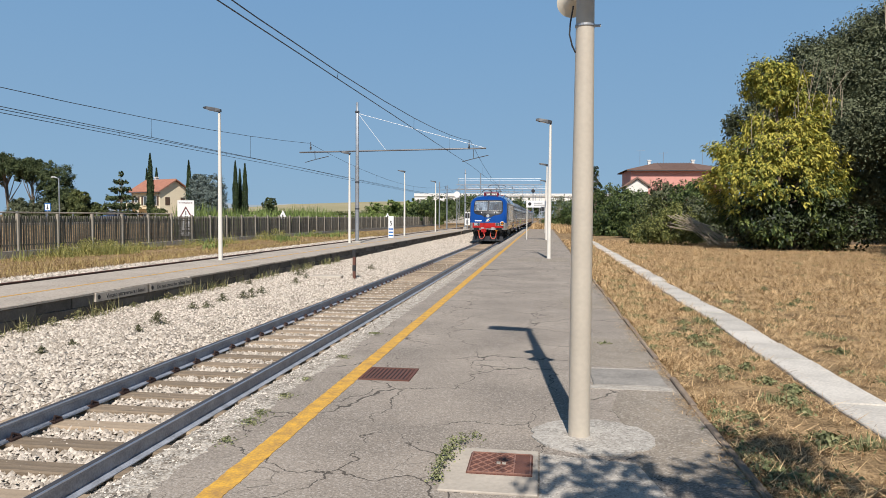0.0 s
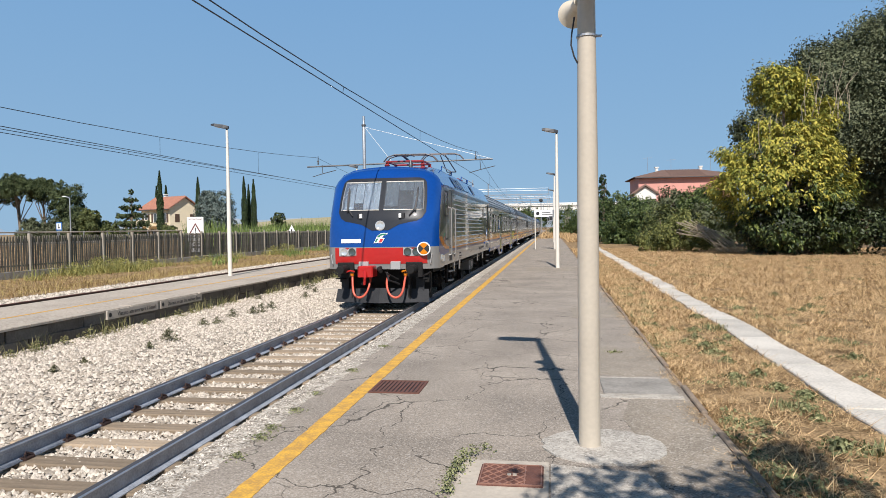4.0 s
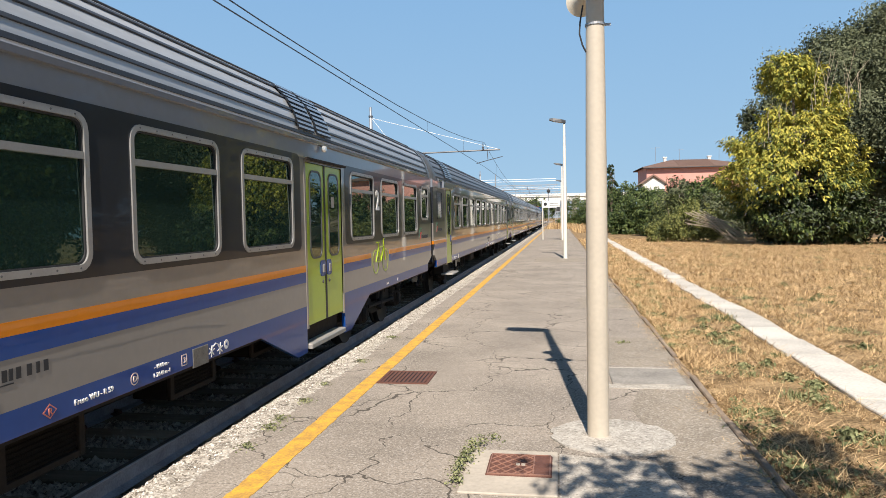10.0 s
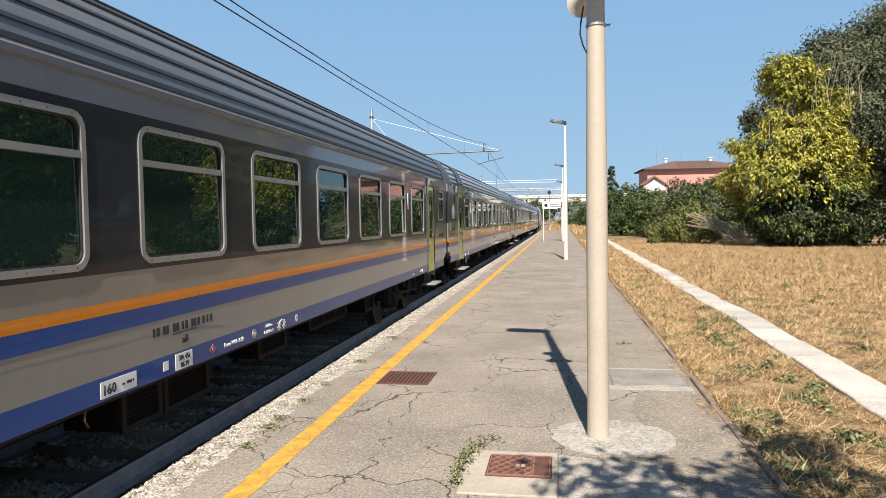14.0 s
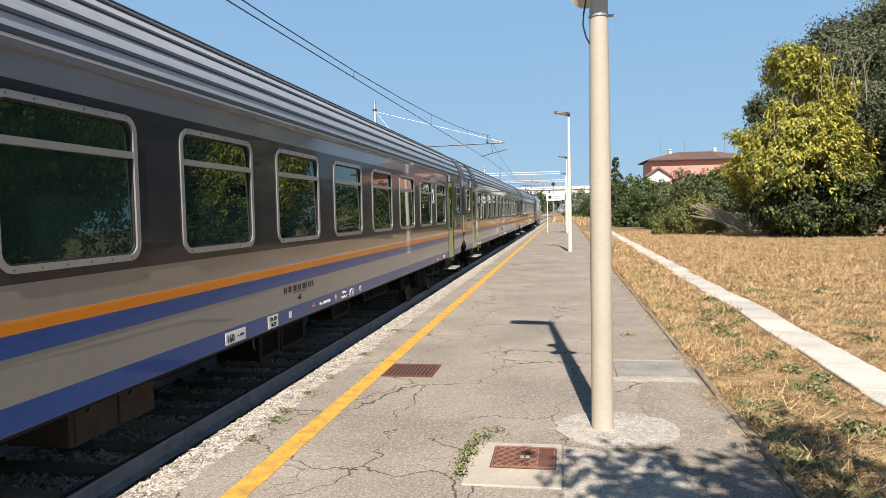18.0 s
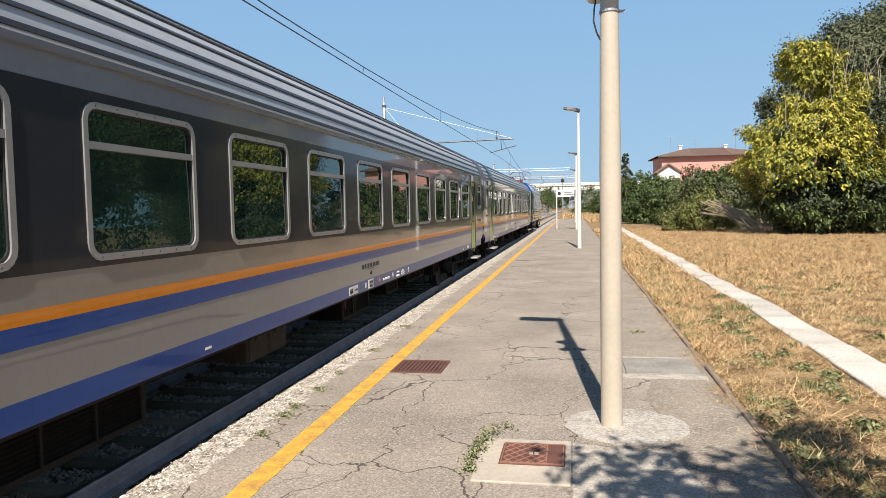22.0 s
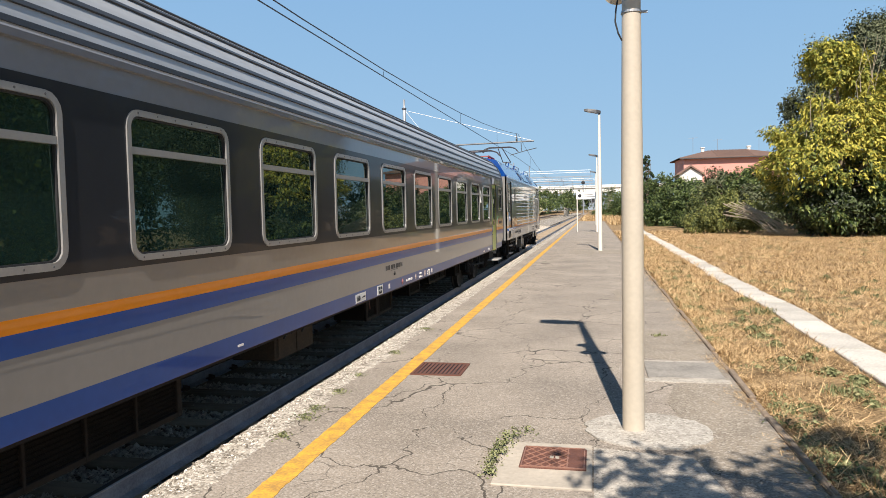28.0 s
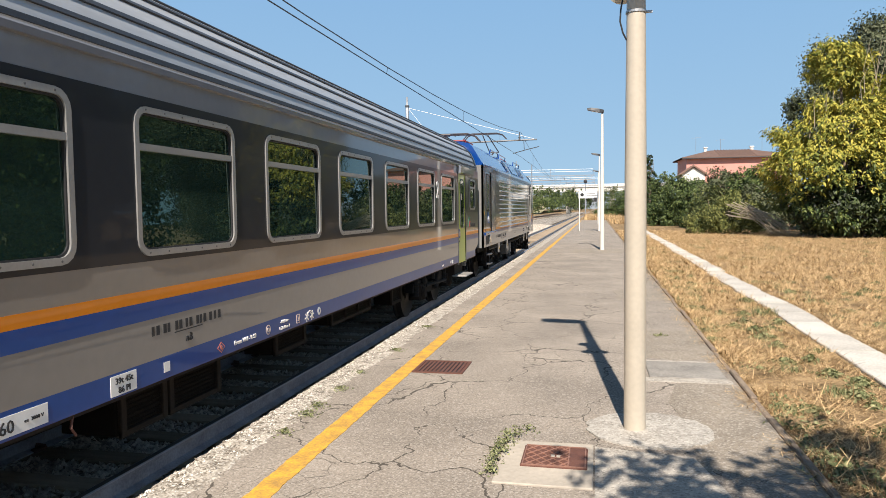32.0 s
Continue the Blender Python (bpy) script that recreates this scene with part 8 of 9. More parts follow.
def house(name, label, at, rz, w, d, eaves, ridge, wall, cols, overhang=0.5, floors=(1.0, 3.9), hip=0.0, chimneys=2, tiles="roof_tile"):
    ob = thing(name, label, "house", at, rz)
    g = G()
    g.box(-w / 2, w / 2, -d / 2, d / 2, -1.5, eaves)
    g.add([(-w / 2, -d / 2, eaves), (-w / 2, d / 2, eaves), (-w / 2, 0, ridge - 0.1), (w / 2, -d / 2, eaves), (w / 2, d / 2, eaves), (w / 2, 0, ridge - 0.1)], [(0, 1, 2), (3, 5, 4), (0, 2, 5, 3), (1, 4, 5, 2)] if not hip else [])
    part("wall", g, wall, ob)
    o = overhang
    roof, rolls = G(), G()
    for s in (-1, 1):
        sl = (ridge - eaves) / (d / 2)
        a = [(-w / 2 - o, s * (d / 2 + o), eaves - o * sl), (w / 2 + o, s * (d / 2 + o), eaves - o * sl), (w / 2 + o - hip, 0, ridge), (-w / 2 - o + hip, 0, ridge)]
        if hip:
            roof.add([(s * (w / 2 + o), -d / 2 - o, eaves - o * sl + 0.18), (s * (w / 2 + o), d / 2 + o, eaves - o * sl + 0.18), (s * (w / 2 + o - hip), 0, ridge + 0.18)], [(0, 1, 2)])
        roof.add(a + [(x, y, z + 0.18) for x, y, z in a], [(0, 1, 2, 3), (4, 5, 6, 7), (0, 1, 5, 4), (1, 2, 6, 5), (3, 0, 4, 7)])
        n = int((w + 2 * o) / 0.45)
        for k in range(n):
            x = -w / 2 - o + k * 0.45 + 0.1
            if abs(x) > w / 2 + o - hip - 0.3 and hip:
                continue
            rolls.add([(x, s * (d / 2 + o), eaves - o * sl + 0.18), (x + 0.22, s * (d / 2 + o), eaves - o * sl + 0.18), (x + 0.11, s * (d / 2 + o), eaves - o * sl + 0.3), (x, 0, ridge + 0.18), (x + 0.22, 0, ridge + 0.18), (x + 0.11, 0, ridge + 0.3)], [(0, 2, 5, 3), (2, 1, 4, 5), (0, 1, 2)])
    rf = part("roof", roof, tiles, ob, "red-brown clay tile roof")
    part("tile_rolls", rolls, tiles, ob, "rows of rounded clay tiles")["kind"] = "stuff"
    part("gutter", G().tube([(-w / 2 - o, -d / 2 - o, eaves - o * sl), (w / 2 + o, -d / 2 - o, eaves - o * sl)], 0.08, 6), "steel_dark", ob)
    for cx in (-w * 0.25, w * 0.22)[:chimneys]:
        ch = part("chimney", G().cbox(cx - 0.22, cx + 0.22, 0.3, 0.8, ridge - 0.5, ridge + 0.6, 0.03).cbox(cx - 0.32, cx + 0.32, 0.2, 0.9, ridge + 0.6, ridge + 0.75, 0.03), "house_white", ob)
    for z in floors:
        for k in range(cols):
            x = -w / 2 + w * (k + 0.5) / cols
            wi = part("window", G().box(x - 0.5, x + 0.5, -d / 2 - 0.02, -d / 2 + 0.02, z, z + 1.5), "glass_front", ob)
            part("frame", G().box(x - 0.56, x - 0.48, -d / 2 - 0.06, -d / 2 + 0.02, z - 0.06, z + 1.56).box(x + 0.48, x + 0.56, -d / 2 - 0.06, -d / 2 + 0.02, z - 0.06, z + 1.56).box(x - 0.56, x + 0.56, -d / 2 - 0.06, -d / 2 + 0.02, z + 1.5, z + 1.58), "white", wi)
            part("sill", G().box(x - 0.7, x + 0.7, -d / 2 - 0.15, -d / 2, z - 0.14, z - 0.06), "concrete_light", wi)
            for s in (-1, 1):
                part("shutter", G().cbox(x + s * 0.86 - 0.27, x + s * 0.86 + 0.27, -d / 2 - 0.08, -d / 2 - 0.02, z - 0.03, z + 1.53, 0.01), "shutter", wi)
    for k in range(2):
        y = -d / 4 + k * d / 2
        for z in floors:
            part("window", G().box(w / 2 - 0.02, w / 2 + 0.03, y - 0.45, y + 0.45, z, z + 1.4), "shutter", ob)
    return ob


hy = house("yellow_house", "yellow plastered two-storey farmhouse with red tile roof", (-67.6, 116.5, -0.6), -27, 8.6, 6.0, 6.4, 8.3, "house_yellow", 3, chimneys=1, tiles="roof_red")
part("porch", G().box(-6.5, 1.0, -5.2, -3.2, 3.3, 3.5).box(-6.4, -6.1, -5.1, -4.8, -1, 3.3).box(0.6, 0.9, -5.1, -4.8, -1, 3.3).box(-2.4, -2.1, -5.1, -4.8, -1, 3.3).box(-6.5, 1.0, -5.2, -5.1, 3.5, 4.3), "house_yellow", hy, "columned porch with terrace parapet")

hp = house("pink_house", "pink plastered house with low red tile roof", (20.6, 117, 0), 2, 14.6, 9, 9.1, 10.25, "house_pink", 5, 0.7, (1.0, 4.0), 5.0)
for cx, h in ((-5.2, 2.4), (-1.5, 2.0), (4.6, 3.2)):
    part("aerial", G().tube([(cx, 0, 10.2), (cx, 0, 10.2 + h)], 0.03, 5).tube([(cx - 0.7, 0, 10 + h), (cx + 0.7, 0, 10.1 + h)], 0.02, 4), "galv", hp, "thin television aerial")
hw = house("white_outbuilding", "small white gabled outbuilding behind the bushes", (13.0, 104, 0), 88, 9, 2.9, 6.0, 7.0, "house_white", 2, 0.3, (1.0,), chimneys=0)

# road behind the fence
road = thing("road", "country road with guard rail behind the fence", "road", kind="structure", g=G().box(-58, -51, -260, 600, 0.42, 0.63), material="asphalt_patch")
thing("embankment", "low dry grass embankment carrying the road", "embankment", kind="structure", g=G().extrude_y([(-63, -1), (-59, 0.5), (-48.5, 0.5), (-45, -1)], -260, 600), material="ground")
gu = thing("guard_rail", "pale metal guard rail along the road", "guard rail")
for y in range(40, 200, 4):
    part("post", G().box(-49.6, -49.5, y, y + 0.1, 0.4, 1.85), "galv", gu)
part("beam", G().extrude_y([(-49.5, 1.69), (-49.43, 1.72), (-49.46, 1.76), (-49.43, 1.79), (-49.5, 1.82), (-49.54, 1.76)], 36, 200), "concrete_light", gu)
rl = thing("road_lamp", "tall thin grey road lamp", "street lamp", (-63.1, 84, -0.9))
part("pole", G().tube([(0, 0, 0), (0, 0, 7.2), (-0.5, -0.2, 7.4)], 0.07, 8), "galv", rl)
part("lamp_head", G().cbox(-0.95, -0.4, -0.25, -0.08, 7.35, 7.46, 0.02), "white", rl)
bs = thing("blue_road_sign", "blue rectangular road sign on a post", "sign", (-56.3, 73, -0.2))
part("post", G().tube([(0, 0, 0), (0, 0, 3.0)], 0.04, 6), "galv", bs)
part("panel", G().cbox(-0.38, 0.38, -0.02, 0.02, 2.15, 3.1, 0.01), "sign_blue", bs)
part("white_mark", G().box(-0.3, 0.3, -0.03, -0.02, 2.28, 2.98), "white", bs)
part("dark_symbol", G().box(-0.12, 0.12, -0.036, -0.03, 2.4, 2.55).box(-0.05, 0.05, -0.036, -0.03, 2.55, 2.85), "ink", bs)
car = thing("car", "small dark blue car driving along the road behind the fence", "car", (-54.5, 82.7, 0.63))
part("body", G().loft([[(-0.82, y, z0), (0.82, y, z0), (0.82, y, z1), (0.6, y, z1 + 0.05), (-0.6, y, z1 + 0.05), (-0.82, y, z1)] for y, z0, z1 in ((-1.7, 0.35, 0.62), (-1.6, 0.25, 0.78), (-0.9, 0.25, 0.88), (1.4, 0.25, 0.9), (1.65, 0.3, 0.8))]), "car_blue", car)
part("cabin", G().loft([[(-w, y, 0.88), (w, y, 0.88), (w * 0.85, y, z1), (-w * 0.85, y, z1)] for y, w, z1 in ((-0.85, 0.7, 0.9), (-0.35, 0.7, 1.36), (0.95, 0.7, 1.36), (1.45, 0.68, 0.92))]), "black", car)
for x in (-0.75, 0.75):
    for y in (-1.25, 1.3):
        wl = part("wheel", G().lathe([(0.3, -0.1), (0.32, 0), (0.3, 0.1)], (x, y, 0.32), (1, 0, 0), 14), "black", car)

# warning sign with the triangle, seen from the tracks
ws = thing("warning_sign", "white warning board with a red triangle on a post", "sign", (-25.9, 48.0, -0.6), 20)
part("post", G().tube([(0, 0.03, 0), (0, 0.03, 2.9)], 0.04, 8), "galv", ws)
part("board", G().cbox(-0.58, 0.58, -0.02, 0.02, 1.5, 3.28, 0.01), "white", ws)
part("lower_board", G().cbox(-0.5, 0.5, -0.02, 0.02, 0.7, 1.45, 0.01), "white", ws)
part("triangle", G().loft([[(0, -0.024, 2.85), (0.5, -0.024, 1.95), (-0.5, -0.024, 1.95)], [(0, -0.03, 2.85), (0.5, -0.03, 1.95), (-0.5, -0.03, 1.95)]]), "sign_maroon", ws)
part("triangle_field", G().loft([[(0, -0.032, 2.68), (0.36, -0.032, 2.03), (-0.36, -0.032, 2.03)], [(0, -0.036, 2.68), (0.36, -0.036, 2.03), (-0.36, -0.036, 2.03)]]), "white", ws)
part("exclamation_mark", G().box(-0.03, 0.03, -0.04, -0.036, 2.2, 2.5).box(-0.03, 0.03, -0.04, -0.036, 2.08, 2.15), "ink", ws)
tx = part("lettering", text_mesh("lettering", "ATTENZIONE", 0.15, "sign_maroon"), "sign_maroon", ws)
tx.matrix_basis = pose(0, -0.026, 3.05, 90, 0, 0)
part("lower_mark", G().box(-0.3, 0.3, -0.03, -0.02, 1.0, 1.12).box(-0.1, 0.3, -0.03, -0.02, 1.25, 1.35), "ink", ws)
for x, y in ((-25.6, 66.5), (-25.0, 111)):
    ts = thing("triangle_sign", "triangular white sign on a post beyond the fence", "sign", (x, y, -0.85), group="triangle signs")
    part("post", G().tube([(0, 0.03, 0), (0, 0.03, 2.3)], 0.035, 6), "galv", ts)
    part("panel", G().loft([[(0, -0.02, 3.0), (0.45, -0.02, 2.15), (-0.45, -0.02, 2.15)], [(0, 0.02, 3.0), (0.45, 0.02, 2.15), (-0.45, 0.02, 2.15)]]), "white", ts)
    part("mark", G().box(-0.06, 0.06, -0.026, -0.02, 2.25, 2.55), "ink", ts)


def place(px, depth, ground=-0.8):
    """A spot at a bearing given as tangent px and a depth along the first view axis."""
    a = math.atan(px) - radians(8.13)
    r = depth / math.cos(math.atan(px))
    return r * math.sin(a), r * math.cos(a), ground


def cypress(px, depth, h, w, seed):
    x, y, z = place(px, depth)
    ob = thing("cypress", "tall slender dark green cypress", "tree", group="cypresses")
    rng = np.random.default_rng(seed)
    part("trunk", G().tube([(x, y, z), (x, y, z + h * 0.9)], 0.15, 8, 0.03), "bark", ob)
    n = 5200
    t = rng.uniform(0.03, 1, n)
    a = rng.uniform(0, 2 * np.pi, n)
    r = 0.82 * w * np.interp(t, [0, 0.1, 0.35, 0.6, 0.85, 1.0], [0.55, 0.85, 1.0, 0.85, 0.45, 0.03]) * (0.82 + 0.2 * np.sin(a * 3 + t * 17) * np.sin(t * 40 + a)) * rng.uniform(0.7, 1.08, n)
    C = np.stack([x + r * np.cos(a), y + r * np.sin(a), z + h * t], 1)
    V, F = leaves(C, np.stack([np.cos(a), np.sin(a), 0.5 + 0 * a], 1), 0.26, rng, -0.8)
    part("crown", soup("crown", V, F, "leaf_cypress"), "leaf_cypress", ob)


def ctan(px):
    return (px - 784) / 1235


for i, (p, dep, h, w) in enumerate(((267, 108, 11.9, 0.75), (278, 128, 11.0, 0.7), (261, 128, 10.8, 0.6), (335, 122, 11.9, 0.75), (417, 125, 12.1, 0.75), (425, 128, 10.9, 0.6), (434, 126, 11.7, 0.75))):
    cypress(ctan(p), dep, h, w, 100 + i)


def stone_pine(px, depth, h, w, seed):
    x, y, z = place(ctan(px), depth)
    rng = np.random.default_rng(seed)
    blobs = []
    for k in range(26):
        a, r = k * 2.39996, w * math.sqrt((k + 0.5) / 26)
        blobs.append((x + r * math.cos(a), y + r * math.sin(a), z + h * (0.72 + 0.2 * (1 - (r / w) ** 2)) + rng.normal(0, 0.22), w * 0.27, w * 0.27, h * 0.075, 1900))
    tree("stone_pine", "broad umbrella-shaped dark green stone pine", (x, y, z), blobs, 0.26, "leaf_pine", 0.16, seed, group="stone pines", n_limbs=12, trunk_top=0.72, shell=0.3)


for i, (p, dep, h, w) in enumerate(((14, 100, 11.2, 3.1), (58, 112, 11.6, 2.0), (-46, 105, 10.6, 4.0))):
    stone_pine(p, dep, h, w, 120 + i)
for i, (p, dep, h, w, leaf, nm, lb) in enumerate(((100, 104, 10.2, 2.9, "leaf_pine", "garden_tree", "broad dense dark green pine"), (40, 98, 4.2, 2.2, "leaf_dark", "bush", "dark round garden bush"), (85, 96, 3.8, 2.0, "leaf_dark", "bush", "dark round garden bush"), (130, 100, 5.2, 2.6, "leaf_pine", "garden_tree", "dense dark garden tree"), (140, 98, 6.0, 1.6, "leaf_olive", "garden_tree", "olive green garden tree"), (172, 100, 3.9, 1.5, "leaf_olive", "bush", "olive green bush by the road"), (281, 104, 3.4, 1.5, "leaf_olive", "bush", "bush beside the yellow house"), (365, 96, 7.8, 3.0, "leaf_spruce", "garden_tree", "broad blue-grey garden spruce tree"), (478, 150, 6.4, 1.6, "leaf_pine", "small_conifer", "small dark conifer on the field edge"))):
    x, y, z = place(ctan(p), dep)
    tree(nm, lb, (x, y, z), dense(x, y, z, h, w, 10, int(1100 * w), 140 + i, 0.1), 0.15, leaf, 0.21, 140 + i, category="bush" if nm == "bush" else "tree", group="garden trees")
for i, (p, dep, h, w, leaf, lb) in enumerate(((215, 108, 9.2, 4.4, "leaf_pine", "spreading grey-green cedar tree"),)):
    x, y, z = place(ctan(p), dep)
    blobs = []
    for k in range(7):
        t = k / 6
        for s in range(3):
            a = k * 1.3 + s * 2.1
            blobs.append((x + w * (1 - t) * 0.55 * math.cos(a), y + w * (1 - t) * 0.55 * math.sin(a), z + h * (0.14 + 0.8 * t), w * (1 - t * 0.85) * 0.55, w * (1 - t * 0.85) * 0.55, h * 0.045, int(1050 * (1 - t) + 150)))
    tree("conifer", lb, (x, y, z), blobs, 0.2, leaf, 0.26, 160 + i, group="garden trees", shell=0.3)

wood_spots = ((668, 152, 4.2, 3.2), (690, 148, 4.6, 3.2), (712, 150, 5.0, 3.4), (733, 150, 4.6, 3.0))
# reed hedge, far woods and hills
P = np.stack([rng0.uniform(-34, -27, 26000), 60 + 130 * rng0.uniform(0, 1, 26000), np.full(26000, -0.7)], 1)
clump = np.array([noise.noise((p[0] * 0.2, p[1] * 0.07, 7)) for p in P])
V, F = blades(P, 2.7, 0.12, 0.18, rng0)
V[:, 2] = np.where(V[:, 2] > -0.65, (V[:, 2] + 0.7) * np.repeat(0.9 + 0.6 * clump, 5) - 0.7, V[:, 2])
tagged(new("reed_hedge", soup("reed_hedge", V, F, "leaf_reed")), "tall yellow-green reeds behind the fence", "reeds", kind="stuff")


def wood(name, label, spots, leaf, size, seed, n=900):
    rng = np.random.default_rng(seed)
    blobs = []
    for x, y, h, w in spots:
        for k in range(4):
            blobs.append((x + rng.normal(0, w * 0.35), y + rng.normal(0, w * 0.35), h * (0.35 + 0.17 * k), w * (1 - 0.14 * k), w * (1 - 0.14 * k), h * 0.2, n // 4))
    C, N = crown_points(blobs, rng, 0.35)
    V, F = leaves(C, N, size, rng)
    return tagged(new(name, soup(name, V, F, leaf)), label, "trees", kind="stuff")


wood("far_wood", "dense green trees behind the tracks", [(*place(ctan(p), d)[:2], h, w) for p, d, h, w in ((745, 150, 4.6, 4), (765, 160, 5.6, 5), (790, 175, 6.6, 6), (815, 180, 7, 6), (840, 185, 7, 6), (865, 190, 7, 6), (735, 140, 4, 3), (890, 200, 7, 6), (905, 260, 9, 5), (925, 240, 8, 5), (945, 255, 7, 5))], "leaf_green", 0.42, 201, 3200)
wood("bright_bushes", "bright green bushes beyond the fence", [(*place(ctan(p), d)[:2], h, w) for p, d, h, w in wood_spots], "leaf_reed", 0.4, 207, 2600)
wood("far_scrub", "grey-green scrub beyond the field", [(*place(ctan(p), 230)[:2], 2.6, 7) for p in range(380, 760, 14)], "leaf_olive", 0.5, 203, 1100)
hill = G()
hill.loft([[(x, y, z + 6 * math.sin(x * 0.01 + 1.0) * (z > 0)) for x, z in ((-700, -2), (-420, -1), (-330, z0 * 0.25), (-240, z0 * 0.8), (-150, z0 * 0.8), (-70, z0 * 0.6), (-20, z0 * 0.2))] for y, z0 in ((260, -1.2), (340, 5), (460, 13), (640, 23), (900, 24))], close=False, caps=False)
thing("far_field", "gentle dry field rising in the distance", "field", kind="structure", g=hill, material="hill")
fh = G()
fh.loft([[(-2400 + k * 60, 2100 + 40 * math.sin(k), z * (40 + 26 * math.sin(k * 0.37) + 16 * math.sin(k * 0.9 + 2))) for k in range(60)] for z in (-0.1, 1.0)], close=False, caps=False)
thing("far_hills", "faint blue hazy hills on the horizon", "backdrop", kind="structure", g=fh, material="far_hill")

# road bridge
br = thing("road_bridge", "white concrete road bridge over the tracks", "bridge", kind="structure")
part("deck", G().cbox(-46, 60, 248, 257, 7.4, 9.0, 0.1), "house_white", br)
part("parapet", G().cbox(-46, 60, 247.6, 248, 8.9, 9.9, 0.05), "house_white", br)
for x in (-24, -9.5, 5.5):
    part("pier", G().cbox(x - 0.8, x + 0.8, 249, 256, -1, 7.4, 0.1), "concrete", br)
part("abutment", G().add([(-24, 246, -1), (-46, 246, -1), (-46, 246, 7.4), (-32, 246, 7.4), (-24, 258, -1), (-46, 258, -1), (-46, 258, 7.4), (-32, 258, 7.4)], [(0, 1, 2, 3), (4, 7, 6, 5), (0, 3, 7, 4), (3, 2, 6, 7)]), "concrete", br)
# ---------------- right side: straw lawn, concrete channel, bushes, trees, house ----------------
ch = thing("drain_channel", "pale concrete drain channel cover slabs across the lawn", "drain channel", kind="structure")


def channel_x(y):
    """The channel's western edge: it wanders a little."""
    return 2.545 + 0.011 * (y - 6) + 0.028 * np.sin(y * 0.62 + 0.5) + 0.014 * np.sin(y * 1.7)


y = 1.5
while y < 62:
    ln = 0.98
    xa, xb = float(channel_x(y)), float(channel_x(y + ln))
    w = 0.46 + rr.uniform(-0.012, 0.012)
    n_ = 7
    wob = lambda k: 0.012 * noise.noise((y * 3.1, k * 0.9, 5))
    lo = [(wob(k), ln * k / n_) for k in range(n_ + 1)]
    hi = [(w + wob(k + 20), ln * k / n_) for k in range(n_, -1, -1)]
    sm = G().loft([[(a, b, -0.2) for a, b in lo + hi], [(a, b, 0.02) for a, b in lo + hi], [(a + (0.008 if a < w / 2 else -0.008), b, 0.03) for a, b in lo + hi]])
    ob = part("slab", sm, "channel", ch)
    ob.matrix_basis = pose(xa + rr.uniform(-0.014, 0.014), y + 0.004, -0.03 + rr.uniform(-0.007, 0.007), rr.uniform(-0.5, 0.5), rr.uniform(-0.7, 0.7), -math.degrees(math.atan2(xb - xa, ln)) + rr.uniform(-0.7, 0.7))
    y += ln + 0.008

n = 1250000
P = np.stack([1.36 + 30 * rng0.uniform(0, 1, n) ** 1.75, 2.6 + 48 * rng0.uniform(0, 1, n) ** 1.9, np.full(n, -0.036)], 1)
cx = channel_x(P[:, 1])
creep = np.array([noise.noise((0, k * 0.05 * 2.2, 31)) for k in range(1060)])[np.clip((P[:, 1] / 0.05).astype(int), 0, 1059)]
fray = rng0.uniform(0, 1, n) ** 2 * np.clip(0.06 + 0.2 * creep, 0.01, 0.16)
P = P[(P[:, 0] < cx + 0.01 + fray) | (P[:, 0] > cx + 0.46 - fray)]
P = P[P[:, 0] < 2.5 + 0.62 * P[:, 1]]
grid = np.array([[noise.noise((i * 0.16, j * 0.14, 2)) + 0.8 * noise.noise((i * 0.45, j * 0.4, 8)) for j in range(520)] for i in range(320)])
pat = grid[np.clip((P[:, 0] * 10).astype(int), 0, 319), np.clip((P[:, 1] * 10).astype(int), 0, 519)]
P = P[pat + rng0.uniform(-0.35, 0.35, len(P)) > -0.15]
dist = np.hypot(P[:, 0], P[:, 1])
V, F = straws(P, 0.088, 0.0056, 1.25, rng0)
k = np.repeat(np.clip(dist / 8, 0.75, 2.1), 3)
Pr = np.repeat(P, 3, 0)
V = Pr + (V - Pr) * k[:, None] * (1, 1, 0.85)
tagged(new("straw_lawn", soup("straw_lawn", V, F, "straw")), "mown dry straw-coloured grass covering the lawn", "grass", kind="stuff")
# longer loose stalks lying on the lawn close by
n = 60000
P = np.stack([1.3 + 9 * rng0.uniform(0, 1, n) ** 1.5, 2.8 + 15 * rng0.uniform(0, 1, n) ** 1.4, -0.034 + rng0.uniform(0, 0.03, n)], 1)
cx = channel_x(P[:, 1])
P = P[((P[:, 0] < cx - 0.02) | (P[:, 0] > cx + 0.5)) & (P[:, 0] < 2.5 + 0.62 * P[:, 1])]
pat = grid[np.clip((P[:, 0] * 10).astype(int), 0, 319), np.clip((P[:, 1] * 10).astype(int), 0, 519)]
P = P[pat + rng0.uniform(-0.3, 0.3, len(P)) > -0.05]
V, F = straws(P, 0.17, 0.0065, 1.4, rng0)
tagged(new("loose_straw", soup("loose_straw", V, F, "straw")), "longer dry stalks lying loose on the lawn", "straw", kind="stuff")
